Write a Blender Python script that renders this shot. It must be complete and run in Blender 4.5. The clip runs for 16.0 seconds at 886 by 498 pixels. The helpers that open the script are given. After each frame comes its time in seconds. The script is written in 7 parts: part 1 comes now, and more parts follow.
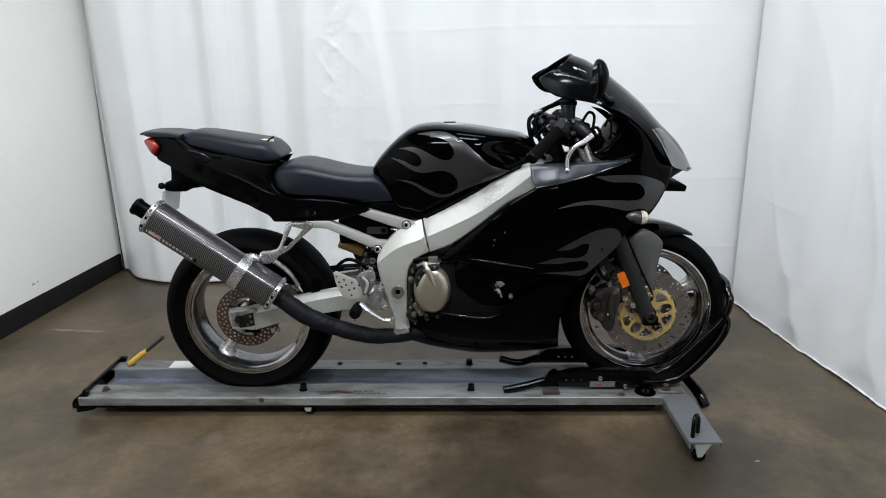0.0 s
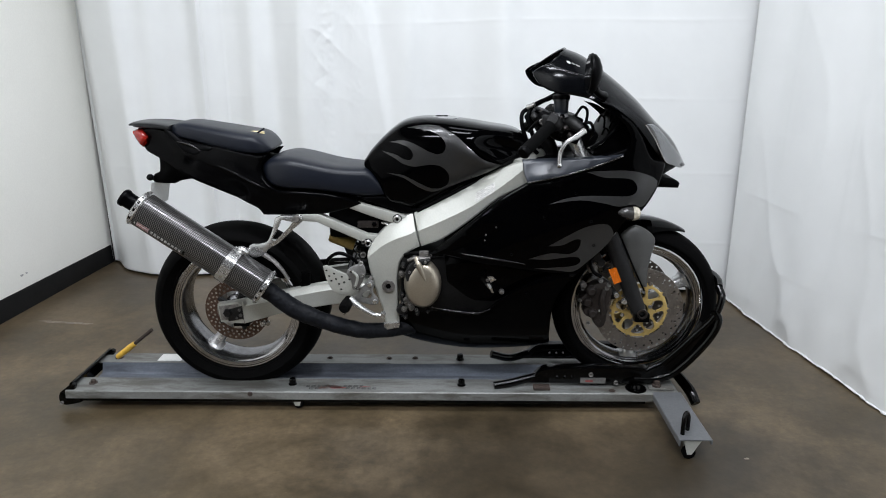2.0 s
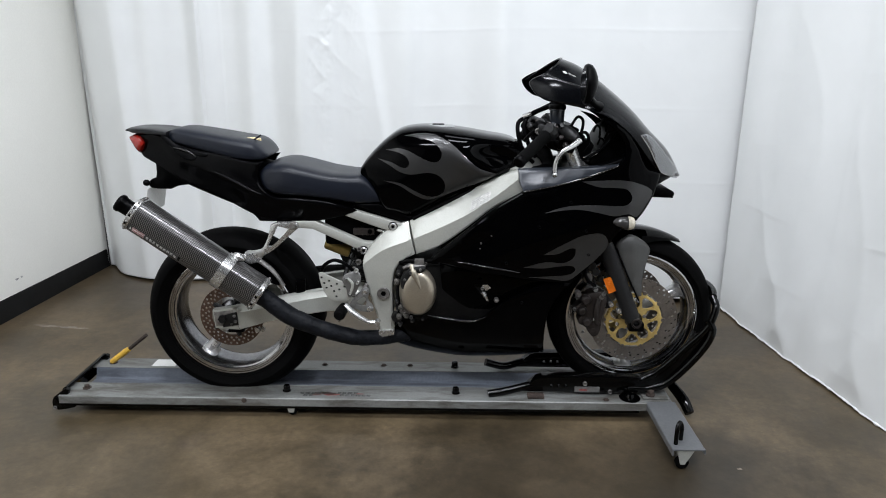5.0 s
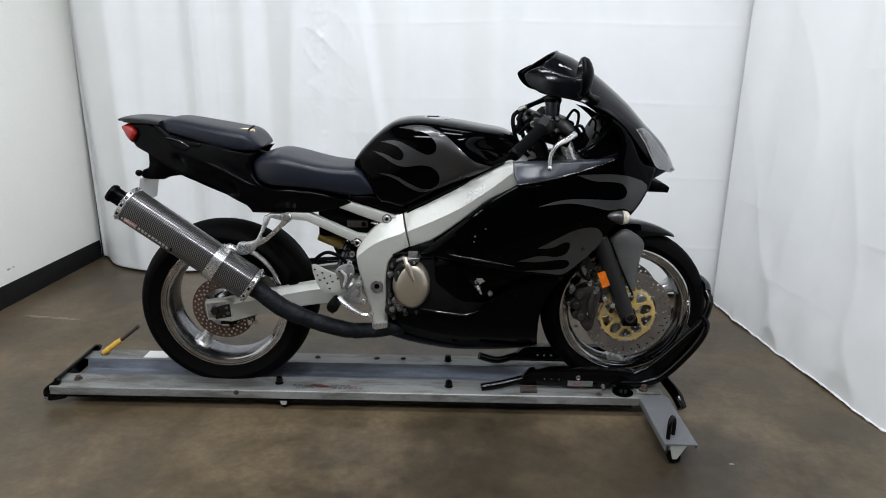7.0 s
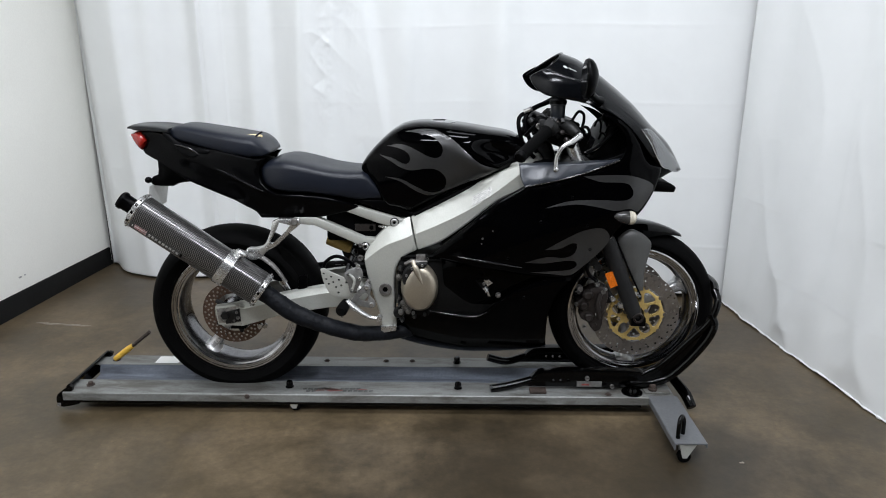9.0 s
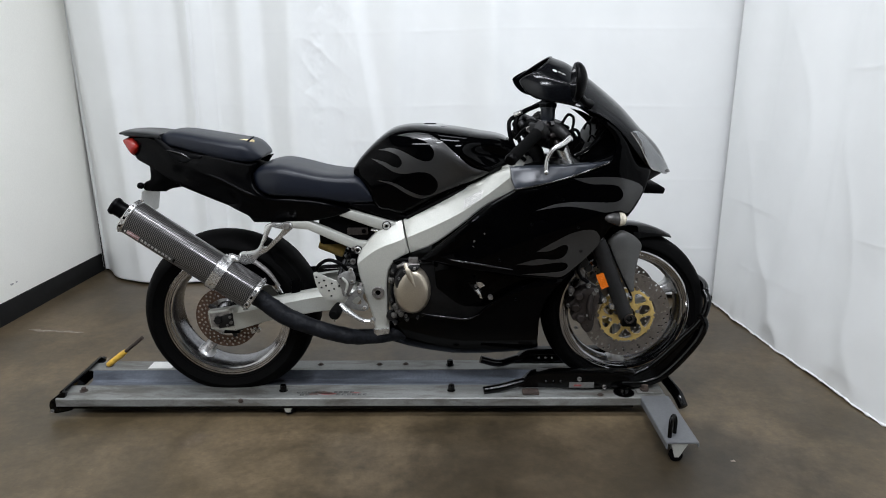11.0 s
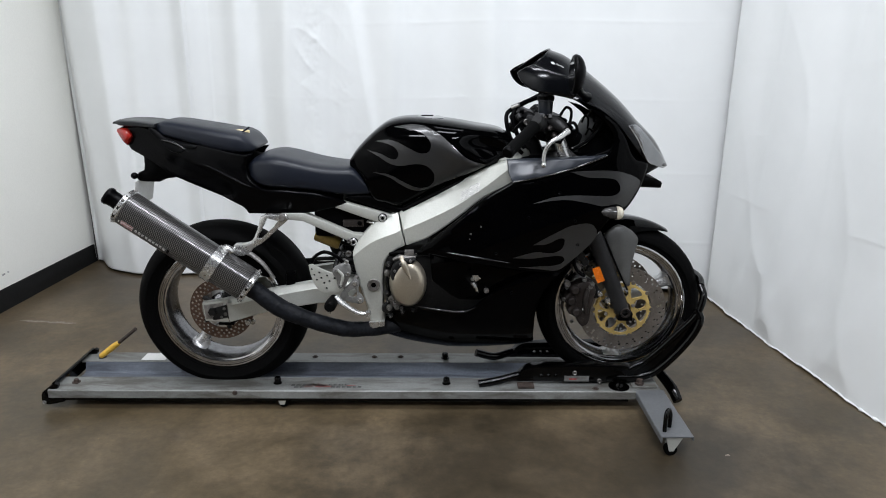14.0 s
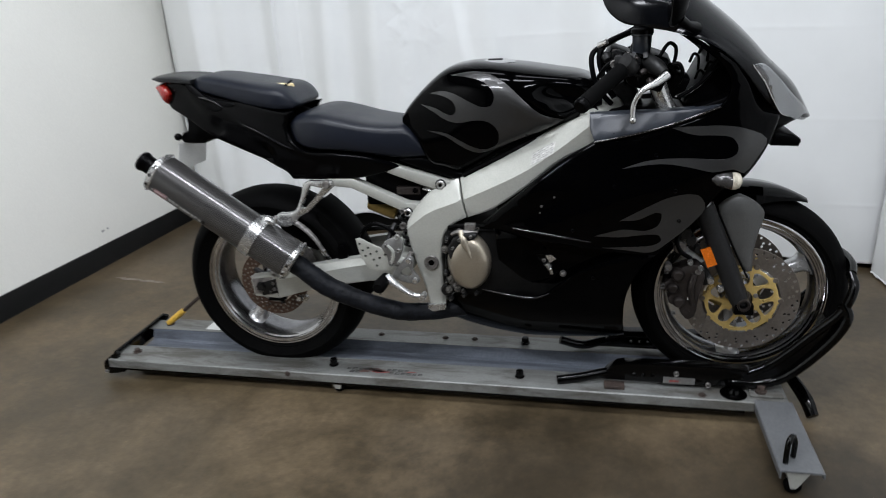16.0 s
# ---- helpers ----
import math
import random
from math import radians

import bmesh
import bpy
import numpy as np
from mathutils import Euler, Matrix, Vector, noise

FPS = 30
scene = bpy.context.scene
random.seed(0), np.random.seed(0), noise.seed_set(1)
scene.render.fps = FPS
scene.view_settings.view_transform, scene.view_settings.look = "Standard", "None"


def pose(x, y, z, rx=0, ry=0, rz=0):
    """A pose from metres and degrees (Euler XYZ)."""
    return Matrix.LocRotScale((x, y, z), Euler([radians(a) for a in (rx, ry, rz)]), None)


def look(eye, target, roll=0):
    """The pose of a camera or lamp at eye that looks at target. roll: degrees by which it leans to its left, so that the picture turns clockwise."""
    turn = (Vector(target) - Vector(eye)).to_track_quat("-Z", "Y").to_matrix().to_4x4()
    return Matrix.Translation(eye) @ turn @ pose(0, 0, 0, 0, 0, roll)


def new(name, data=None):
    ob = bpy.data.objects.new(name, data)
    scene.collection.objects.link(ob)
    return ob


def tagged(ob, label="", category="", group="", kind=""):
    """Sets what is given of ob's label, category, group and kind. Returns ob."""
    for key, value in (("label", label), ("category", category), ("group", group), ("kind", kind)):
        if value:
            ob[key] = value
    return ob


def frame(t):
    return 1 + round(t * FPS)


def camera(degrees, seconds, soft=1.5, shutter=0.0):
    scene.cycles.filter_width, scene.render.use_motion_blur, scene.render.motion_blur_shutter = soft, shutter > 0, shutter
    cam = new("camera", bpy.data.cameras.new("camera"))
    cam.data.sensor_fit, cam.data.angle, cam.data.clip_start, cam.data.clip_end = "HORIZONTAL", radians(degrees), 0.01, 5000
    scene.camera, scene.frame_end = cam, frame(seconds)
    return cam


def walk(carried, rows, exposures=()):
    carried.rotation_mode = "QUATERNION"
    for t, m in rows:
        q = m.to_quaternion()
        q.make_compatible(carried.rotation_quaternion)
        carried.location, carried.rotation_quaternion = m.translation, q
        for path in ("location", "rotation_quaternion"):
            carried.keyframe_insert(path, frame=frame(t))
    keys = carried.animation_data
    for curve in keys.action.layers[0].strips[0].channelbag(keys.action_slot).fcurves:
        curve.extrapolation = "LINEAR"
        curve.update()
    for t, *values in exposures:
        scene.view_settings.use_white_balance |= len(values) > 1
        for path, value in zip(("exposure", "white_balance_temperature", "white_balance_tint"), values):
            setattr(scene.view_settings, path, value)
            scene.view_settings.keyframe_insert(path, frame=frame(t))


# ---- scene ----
cam = camera(64.8, 16.0, soft=1.0, shutter=0.8)
PATH = [
    (0, (0.761, -2.346, 1.197), (0.717, -0.416, 0.672), -0.7),
    (0.5, (0.761, -2.342, 1.205), (0.72, -0.414, 0.674), -0.8),
    (1, (0.766, -2.344, 1.197), (0.724, -0.416, 0.666), -0.3),
    (1.5, (0.771, -2.339, 1.197), (0.736, -0.413, 0.66), -0.3),
    (2, (0.774, -2.33, 1.194), (0.744, -0.405, 0.653), -0.1),
    (2.5, (0.77, -2.328, 1.196), (0.74, -0.403, 0.652), 0.1),
    (3, (0.775, -2.332, 1.197), (0.743, -0.404, 0.664), -0.3),
    (3.5, (0.776, -2.335, 1.203), (0.747, -0.406, 0.675), -0.3),
    (4, (0.776, -2.338, 1.203), (0.748, -0.406, 0.685), 0.1),
    (6.5, (0.788, -2.324, 1.196), (0.775, -0.398, 0.657), 0.8),
    (7, (0.785, -2.326, 1.195), (0.776, -0.4, 0.655), 1.0),
    (7.5, (0.787, -2.33, 1.196), (0.771, -0.405, 0.656), 0.9),
    (8, (0.788, -2.332, 1.195), (0.769, -0.406, 0.656), 0.7),
    (8.5, (0.786, -2.333, 1.2), (0.763, -0.406, 0.662), 0.8),
    (9, (0.783, -2.337, 1.198), (0.754, -0.41, 0.665), 0.1),
    (11.5, (0.785, -2.353, 1.197), (0.782, -0.422, 0.676), -0.1),
    (12, (0.783, -2.35, 1.195), (0.789, -0.42, 0.669), 0.2),
    (12.5, (0.782, -2.343, 1.198), (0.788, -0.416, 0.663), -0.0),
    (13, (0.779, -2.336, 1.194), (0.788, -0.409, 0.658), -0.0),
    (13.5, (0.782, -2.337, 1.193), (0.793, -0.412, 0.653), -0.0),
    (14, (0.777, -2.343, 1.193), (0.787, -0.417, 0.653), 0.3),
    (14.5, (0.767, -2.328, 1.186), (0.774, -0.404, 0.639), 0.6),
    (15, (0.743, -2.271, 1.169), (0.75, -0.36, 0.579), 0.6),
    (15.3, (0.813, -2.166, 1.16), (0.66, -0.271, 0.537), -2.8),
    (15.5, (0.888, -2.117, 1.175), (0.608, -0.255, 0.501), -5.8),
    (15.7, (0.952, -2.056, 1.168), (0.581, -0.206, 0.504), -4.5),
    (16, (0.998, -1.946, 1.178), (0.588, -0.116, 0.483), -2.9),
]
walk(cam, [(t, look(eye, target, roll)) for t, eye, target, roll in PATH], exposures=((0.0, 0.0), (15.0, 0.0), (16.0, -0.1)))

# ---- world and light ----
world = bpy.data.worlds.new("world")
scene.world = world
world.use_nodes = True
world.node_tree.nodes["Background"].inputs["Color"].default_value = (0.55, 0.6, 0.65, 1)
world.node_tree.nodes["Background"].inputs["Strength"].default_value = 0.004
scene.view_settings.exposure = 0.0

LAMP_Z = 3.35
CEILING_Z = 3.5


def ceiling_lamp(x, y, watts, length=0.7, width=0.35):
    data = bpy.data.lights.new("overhead_light", "AREA")
    data.shape, data.size, data.size_y = "RECTANGLE", length, width
    data.energy, data.color = watts, (0.915, 0.95, 1.028)
    ob = new("overhead_light", data)
    ob.matrix_world = pose(x, y, LAMP_Z - 0.02, 0, 0, 0)
    return ob


# added lamps, out of view; places and watts chosen to light walls and curtains
for lx, ly, watts in ((0.15, -1.0, 37), (1.0, -1.0, 41), (0.2, 0.30, 6), (1.1, 0.20, 8), (-0.45, -2.9, 78), (1.75, -2.9, 78)):
    ceiling_lamp(lx, ly, watts)


# ---- materials ----
def material(name, color, rough=0.5, metal=0.0, grain=40.0, vary=0.15, bump=0.1, stain=3.0, stain_amount=0.15,
             coat=0.0, rough_vary=0.1, spec=0.5, stretch=(1, 1, 1), bump_dist=0.001, ior=1.5):
    """A surface with grain and stains at two scales, relief and uneven gloss."""
    m = bpy.data.materials.new(name)
    m.use_nodes = True
    nt = m.node_tree
    b = nt.nodes["Principled BSDF"]
    link = nt.links.new
    tc = nt.nodes.new("ShaderNodeTexCoord")
    mp = nt.nodes.new("ShaderNodeMapping")
    mp.inputs["Scale"].default_value = stretch
    link(tc.outputs["Object"], mp.inputs["Vector"])
    n1 = nt.nodes.new("ShaderNodeTexNoise")
    n1.inputs["Scale"].default_value, n1.inputs["Detail"].default_value = grain, 6
    n2 = nt.nodes.new("ShaderNodeTexNoise")
    n2.inputs["Scale"].default_value, n2.inputs["Detail"].default_value = stain, 5
    n2.inputs["Roughness"].default_value = 0.65
    link(mp.outputs["Vector"], n1.inputs["Vector"])
    link(mp.outputs["Vector"], n2.inputs["Vector"])
    def scaled(node, amount):
        r = nt.nodes.new("ShaderNodeMapRange")
        r.inputs["From Min"].default_value, r.inputs["From Max"].default_value = 0.3, 0.7
        r.inputs["To Min"].default_value, r.inputs["To Max"].default_value = 1 - amount, 1 + amount
        link(node.outputs["Fac"], r.inputs["Value"])
        return r
    a, c = scaled(n1, vary), scaled(n2, stain_amount)
    mul = nt.nodes.new("ShaderNodeMath")
    mul.operation = "MULTIPLY"
    link(a.outputs["Result"], mul.inputs[0])
    link(c.outputs["Result"], mul.inputs[1])
    sc = nt.nodes.new("ShaderNodeVectorMath")
    sc.operation = "SCALE"
    sc.inputs[0].default_value = color
    link(mul.outputs["Value"], sc.inputs["Scale"])
    link(sc.outputs["Vector"], b.inputs["Base Color"])
    r = nt.nodes.new("ShaderNodeMapRange")
    r.inputs["From Min"].default_value, r.inputs["From Max"].default_value = 0.3, 0.7
    r.inputs["To Min"].default_value = max(0.01, rough - rough_vary)
    r.inputs["To Max"].default_value = min(1, rough + rough_vary)
    link(n2.outputs["Fac"], r.inputs["Value"])
    link(r.outputs["Result"], b.inputs["Roughness"])
    b.inputs["Metallic"].default_value = metal
    b.inputs["Coat Weight"].default_value = coat
    b.inputs["Coat Roughness"].default_value = 0.04
    b.inputs["Specular IOR Level"].default_value = spec
    b.inputs["IOR"].default_value = ior
    if bump:
        bp = nt.nodes.new("ShaderNodeBump")
        bp.inputs["Strength"].default_value, bp.inputs["Distance"].default_value = bump, bump_dist
        link(n1.outputs["Fac"], bp.inputs["Height"])
        link(bp.outputs["Normal"], b.inputs["Normal"])
    return m


PAINT = material("black_gloss_paint", (0.0004, 0.0004, 0.0005), 0.05, 0, 60, 0.2, 0.0, 4, 0.2, rough_vary=0.015, spec=0.5, ior=1.15)
FLAME = material("grey_flame_paint", (0.032, 0.0318, 0.0315), 0.36, 0.6, 400, 0.15, 0.02, 5, 0.12, coat=0.25, rough_vary=0.05)
GREYPAINT = material("dark_grey_paint", (0.062, 0.062, 0.060), 0.42, 0.2, 300, 0.12, 0.03, 5, 0.1, coat=0.15)
SPOILER = material("satin_grey_tail_lid", (0.007, 0.0078, 0.0088), 0.34, 0, 220, 0.12, 0.03, 5, 0.15, spec=0.5, ior=1.35)
VINYL = material("black_vinyl", (0.0062, 0.0080, 0.0130), 0.36, 0, 380, 0.25, 0.3, 6, 0.2, rough_vary=0.06, spec=0.5, ior=1.33)
RUBBER = material("tyre_rubber", (0.0016, 0.0016, 0.0016), 0.7, 0, 160, 0.25, 0.2, 9, 0.3, spec=0.5, ior=1.12)
FORKBLACK = material("satin_fork_paint", (0.018, 0.018, 0.0185), 0.4, 0.1, 220, 0.15, 0.05, 6, 0.15, spec=0.5, ior=1.25)
TAILPAINT = material("satin_black_tail_paint", (0.0007, 0.0007, 0.0009), 0.22, 0, 90, 0.2, 0.03, 5, 0.2, rough_vary=0.04, spec=0.5, ior=1.17)
# shinier, lighter copy of the black paint, used for highlights along edges
LIPPAINT = material("highlight_edge_paint", (0.006, 0.006, 0.007), 0.12, 0, 60, 0.2, 0.0, 4, 0.2, rough_vary=0.03, spec=0.5, coat=0.25)
PLASTIC = material("black_plastic", (0.0007, 0.0007, 0.0009), 0.36, 0, 200, 0.2, 0.15, 6, 0.2, spec=0.5, ior=1.14)
DASHGREY = material("blue_grey_plastic", (0.025, 0.029, 0.037), 0.36, 0, 260, 0.12, 0.05, 6, 0.15)
ALLOY = material("silver_frame_paint", (0.39, 0.395, 0.362), 0.34, 0.32, 220, 0.06, 0.05, 6, 0.08, rough_vary=0.05)
RAWALLOY = material("bare_alloy", (0.50, 0.50, 0.49), 0.26, 0.85, 150, 0.08, 0.05, 14, 0.12, rough_vary=0.05)
DIRTYALLOY = material("oily_alloy", (0.22, 0.21, 0.20), 0.45, 0.7, 90, 0.35, 0.3, 16, 0.4)
CASTGREY = material("grey_cast_alloy", (0.20, 0.20, 0.195), 0.40, 0.6, 120, 0.15, 0.2, 14, 0.2)
CASTDARK = material("stained_cast_alloy", (0.10, 0.095, 0.085), 0.45, 0.6, 90, 0.35, 0.3, 16, 0.4)
CHAMPAGNE = material("champagne_cover", (0.37, 0.33, 0.265), 0.30, 0.8, 260, 0.06, 0.05, 8, 0.1, rough_vary=0.05)
CHROME = material("polished_rim", (0.50, 0.50, 0.51), 0.11, 1.0, 60, 0.1, 0.05, 12, 0.2, rough_vary=0.05)
SPOKE = material("polished_spoke", (0.46, 0.46, 0.455), 0.28, 0.6, 90, 0.08, 0.05, 12, 0.15, rough_vary=0.05)
# darker copy of the rim metal; shade inside the wheel is coloured in
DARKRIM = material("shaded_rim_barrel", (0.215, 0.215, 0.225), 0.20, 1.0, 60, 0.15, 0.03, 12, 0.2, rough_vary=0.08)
STEEL = material("disc_steel", (0.215, 0.195, 0.175), 0.36, 0.85, 140, 0.12, 0.05, 10, 0.15)
BROWNSTEEL = material("worn_brown_disc", (0.085, 0.051, 0.036), 0.45, 0.5, 140, 0.2, 0.05, 10, 0.2)
GOLD = material("gold_anodised", (0.58, 0.42, 0.15), 0.34, 0.55, 200, 0.08, 0.03, 10, 0.12)
BRASS = material("dull_gold_canister", (0.25, 0.17, 0.05), 0.45, 0.6, 200, 0.12, 0.05, 10, 0.2)
DARKMETAL = material("dark_cast_metal", (0.012, 0.012, 0.012), 0.45, 0.4, 120, 0.35, 0.35, 14, 0.4, spec=0.5, ior=1.4)
# one even near-black for the engine block
ENGINEBLACK = material("black_engine_block", (0.0035, 0.0034, 0.0033), 0.55, 0.1, 120, 0.4, 0.35, 14, 0.4, spec=0.4, ior=1.25)
CALIPER = material("grey_caliper", (0.028, 0.023, 0.021), 0.40, 0.5, 120, 0.25, 0.3, 18, 0.35)
WRAP = material("dark_pipe", (0.0048, 0.0056, 0.0075), 0.55, 0.1, 90, 0.4, 0.7, 12, 0.35, bump_dist=0.002, spec=0.5, ior=1.25)
CHOCKBLACK = material("black_powder_coat", (0.0005, 0.0005, 0.0005), 0.15, 0, 240, 0.2, 0.08, 8, 0.2, spec=0.5, ior=1.3)
ORANGE = material("orange_reflector", (0.66, 0.145, 0.008), 0.25, 0, 300, 0.2, 0.3, 40, 0.2)
RED = material("red_tail_lens", (0.24, 0.009, 0.005), 0.2, 0, 200, 0.08, 0.03, 12, 0.1, coat=0.5)
WHITE = material("white_plastic", (0.72, 0.72, 0.70), 0.45, 0, 120, 0.05, 0.02, 6, 0.08)
INK = material("black_ink", (0.03, 0.03, 0.03), 0.5, 0, 120, 0.2, 0.0, 30, 0.4)
SMEAR = material("smeared_brown_print", (0.10, 0.055, 0.045), 0.55, 0, 120, 0.3, 0.0, 60, 0.5)
PALELABEL = material("pale_label", (0.44, 0.44, 0.42), 0.45, 0.2, 120, 0.15, 0.0, 90, 0.4)
PALEINK = material("pale_print", (0.40, 0.40, 0.39), 0.5, 0, 120, 0.2, 0.0, 60, 0.4)
LETTER = material("worn_white_print", (0.34, 0.34, 0.33), 0.5, 0, 500, 0.8, 0.0, 160, 0.7)
PINKINK = material("faded_red_print", (0.42, 0.30, 0.30), 0.5, 0, 120, 0.3, 0.0, 60, 0.4)
REDINK = material("red_ink", (0.22, 0.05, 0.045), 0.5, 0, 120, 0.2, 0.0, 30, 0.4)
YELLOW = material("worn_yellow_paint", (0.55, 0.33, 0.04), 0.5, 0, 90, 0.15, 0.1, 30, 0.3)
TAN = material("tan_foam", (0.74, 0.62, 0.36), 0.8, 0, 120, 0.2, 0.3, 20, 0.2)
RUST = material("rusty_steel", (0.045, 0.032, 0.026), 0.7, 0.3, 120, 0.4, 0.4, 25, 0.5)
SMOKE = material("smoked_screen", (0.002, 0.0023, 0.003), 0.14, 0, 40, 0.2, 0.0, 5, 0.2, rough_vary=0.05, spec=0.5, ior=1.3)


def dolly_paint(name, color, dirt, along, low=0.53, high=0.72, amount=0.8):
    """Silver paint with dirty scrapes running along one side and round stains."""
    m = material(name, color, 0.45, 0.2, 120, 0.1, 0.12, 6, 0.16)
    nt = m.node_tree
    b = nt.nodes["Principled BSDF"]
    src = b.inputs["Base Color"].links[0].from_socket
    tc = nt.nodes.new("ShaderNodeTexCoord")
    mp = nt.nodes.new("ShaderNodeMapping")
    mp.inputs["Scale"].default_value = along
    n = nt.nodes.new("ShaderNodeTexNoise")
    n.inputs["Scale"].default_value, n.inputs["Detail"].default_value = 2.2, 10
    n.inputs["Roughness"].default_value, n.inputs["Distortion"].default_value = 0.68, 0.5
    ramp = nt.nodes.new("ShaderNodeValToRGB")
    ramp.color_ramp.elements[0].position, ramp.color_ramp.elements[1].position = low, high
    mix = nt.nodes.new("ShaderNodeMix")
    mix.data_type = "RGBA"
    mix.inputs["B"].default_value = (*dirt, 1)
    nt.links.new(tc.outputs["Object"], mp.inputs["Vector"])
    nt.links.new(mp.outputs["Vector"], n.inputs["Vector"])
    nt.links.new(n.outputs["Fac"], ramp.inputs["Fac"])
    sc = nt.nodes.new("ShaderNodeMath")
    sc.operation = "MULTIPLY"
    sc.inputs[1].default_value = amount
    nt.links.new(ramp.outputs["Color"], sc.inputs[0])
    nt.links.new(sc.outputs["Value"], mix.inputs["Factor"])
    nt.links.new(src, mix.inputs["A"])
    nt.links.new(mix.outputs["Result"], b.inputs["Base Color"])
    return m


DOLLY = dolly_paint("scuffed_silver_paint", (0.175, 0.18, 0.172), (0.055, 0.048, 0.037), (2.2, 8, 8), 0.46, 0.60, 0.72)
OUTRIGGER = dolly_paint("outrigger_silver_paint", (0.115, 0.12, 0.125), (0.095, 0.09, 0.085), (5, 3, 5), 0.58, 0.78, 0.6)
TROUGH = dolly_paint("blue_grey_trough_paint", (0.16, 0.18, 0.215), (0.045, 0.05, 0.062), (0.7, 11, 4), 0.42, 0.62, 0.8)


def concrete():
    m = material("sealed_concrete", (0.083, 0.0610, 0.0350), 0.42, 0, 45, 0.14, 0.12, 1.1, 0.22, rough_vary=0.12, bump_dist=0.002, spec=0.47)
    nt = m.node_tree
    b = nt.nodes["Principled BSDF"]
    src = b.inputs["Base Color"].links[0].from_socket
    tc = nt.nodes.new("ShaderNodeTexCoord")
    n = nt.nodes.new("ShaderNodeTexNoise")
    n.inputs["Scale"].default_value, n.inputs["Detail"].default_value, n.inputs["Distortion"].default_value = 2.3, 14, 0.15
    n.inputs["Roughness"].default_value = 0.7
    ramp = nt.nodes.new("ShaderNodeValToRGB")
    ramp.color_ramp.elements[0].position, ramp.color_ramp.elements[1].position = 0.42, 0.61
    ramp.color_ramp.elements[0].color, ramp.color_ramp.elements[1].color = (0.68, 0.68, 0.635, 1), (1.20, 1.20, 1.20, 1)
    mix = nt.nodes.new("ShaderNodeMix")
    mix.data_type, mix.blend_type = "RGBA", "MULTIPLY"
    mix.inputs["Factor"].default_value = 1.0
    nt.links.new(tc.outputs["Object"], n.inputs["Vector"])
    nt.links.new(n.outputs["Fac"], ramp.inputs["Fac"])
    nt.links.new(src, mix.inputs["A"])
    nt.links.new(ramp.outputs["Color"], mix.inputs["B"])
    # fine dark and pale flecks
    fl = nt.nodes.new("ShaderNodeTexNoise")
    fl.inputs["Scale"].default_value, fl.inputs["Detail"].default_value = 130, 3
    fr = nt.nodes.new("ShaderNodeValToRGB")
    fr.color_ramp.elements[0].position, fr.color_ramp.elements[1].position = 0.30, 0.42
    fr.color_ramp.elements[0].color, fr.color_ramp.elements[1].color = (0.82, 0.81, 0.80, 1), (1, 1, 1, 1)
    hi = fr.color_ramp.elements.new(0.66)
    hi.color = (1, 1, 1, 1)
    top = fr.color_ramp.elements.new(0.74)
    top.color = (1.45, 1.45, 1.45, 1)
    nt.links.new(tc.outputs["Object"], fl.inputs["Vector"])
    nt.links.new(fl.outputs["Fac"], fr.inputs["Fac"])
    mix2 = nt.nodes.new("ShaderNodeMix")
    mix2.data_type, mix2.blend_type = "RGBA", "MULTIPLY"
    mix2.inputs["Factor"].default_value = 1.0
    mid = nt.nodes.new("ShaderNodeTexNoise")
    mid.inputs["Scale"].default_value, mid.inputs["Detail"].default_value, mid.inputs["Roughness"].default_value = 13, 9, 0.72
    mr = nt.nodes.new("ShaderNodeMapRange")
    mr.inputs["From Min"].default_value, mr.inputs["From Max"].default_value = 0.35, 0.65
    mr.inputs["To Min"].default_value, mr.inputs["To Max"].default_value = 0.84, 1.15
    mottled = nt.nodes.new("ShaderNodeVectorMath")
    mottled.operation = "SCALE"
    nt.links.new(tc.outputs["Object"], mid.inputs["Vector"])
    nt.links.new(mid.outputs["Fac"], mr.inputs["Value"])
    nt.links.new(mix.outputs["Result"], mottled.inputs[0])
    nt.links.new(mr.outputs["Result"], mottled.inputs["Scale"])
    nt.links.new(mottled.outputs["Vector"], mix2.inputs["A"])
    nt.links.new(fr.outputs["Color"], mix2.inputs["B"])
    # one large darker patch with a ragged edge, out on the open floor
    shift = nt.nodes.new("ShaderNodeVectorMath")
    shift.operation = "SUBTRACT"
    shift.inputs[1].default_value = (1.18, -0.62, 0)
    stretch = nt.nodes.new("ShaderNodeVectorMath")
    stretch.operation = "MULTIPLY"
    stretch.inputs[1].default_value = (1.15, 1.7, 1)
    far = nt.nodes.new("ShaderNodeVectorMath")
    far.operation = "LENGTH"
    nt.links.new(tc.outputs["Object"], shift.inputs[0])
    nt.links.new(shift.outputs["Vector"], stretch.inputs[0])
    nt.links.new(stretch.outputs["Vector"], far.inputs[0])
    ragged = nt.nodes.new("ShaderNodeMath")
    ragged.operation = "MULTIPLY_ADD"
    ragged.inputs[1].default_value = 1.5
    nt.links.new(n.outputs["Fac"], ragged.inputs[0])
    nt.links.new(far.outputs["Value"], ragged.inputs[2])
    dark_patch = nt.nodes.new("ShaderNodeMapRange")
    dark_patch.interpolation_type = "SMOOTHSTEP"
    dark_patch.inputs["From Min"].default_value, dark_patch.inputs["From Max"].default_value = 1.2, 1.95
    dark_patch.inputs["To Min"].default_value, dark_patch.inputs["To Max"].default_value = 0.45, 1.0
    nt.links.new(ragged.outputs["Value"], dark_patch.inputs["Value"])
    patched = nt.nodes.new("ShaderNodeVectorMath")
    patched.operation = "SCALE"
    nt.links.new(mix2.outputs["Result"], patched.inputs[0])
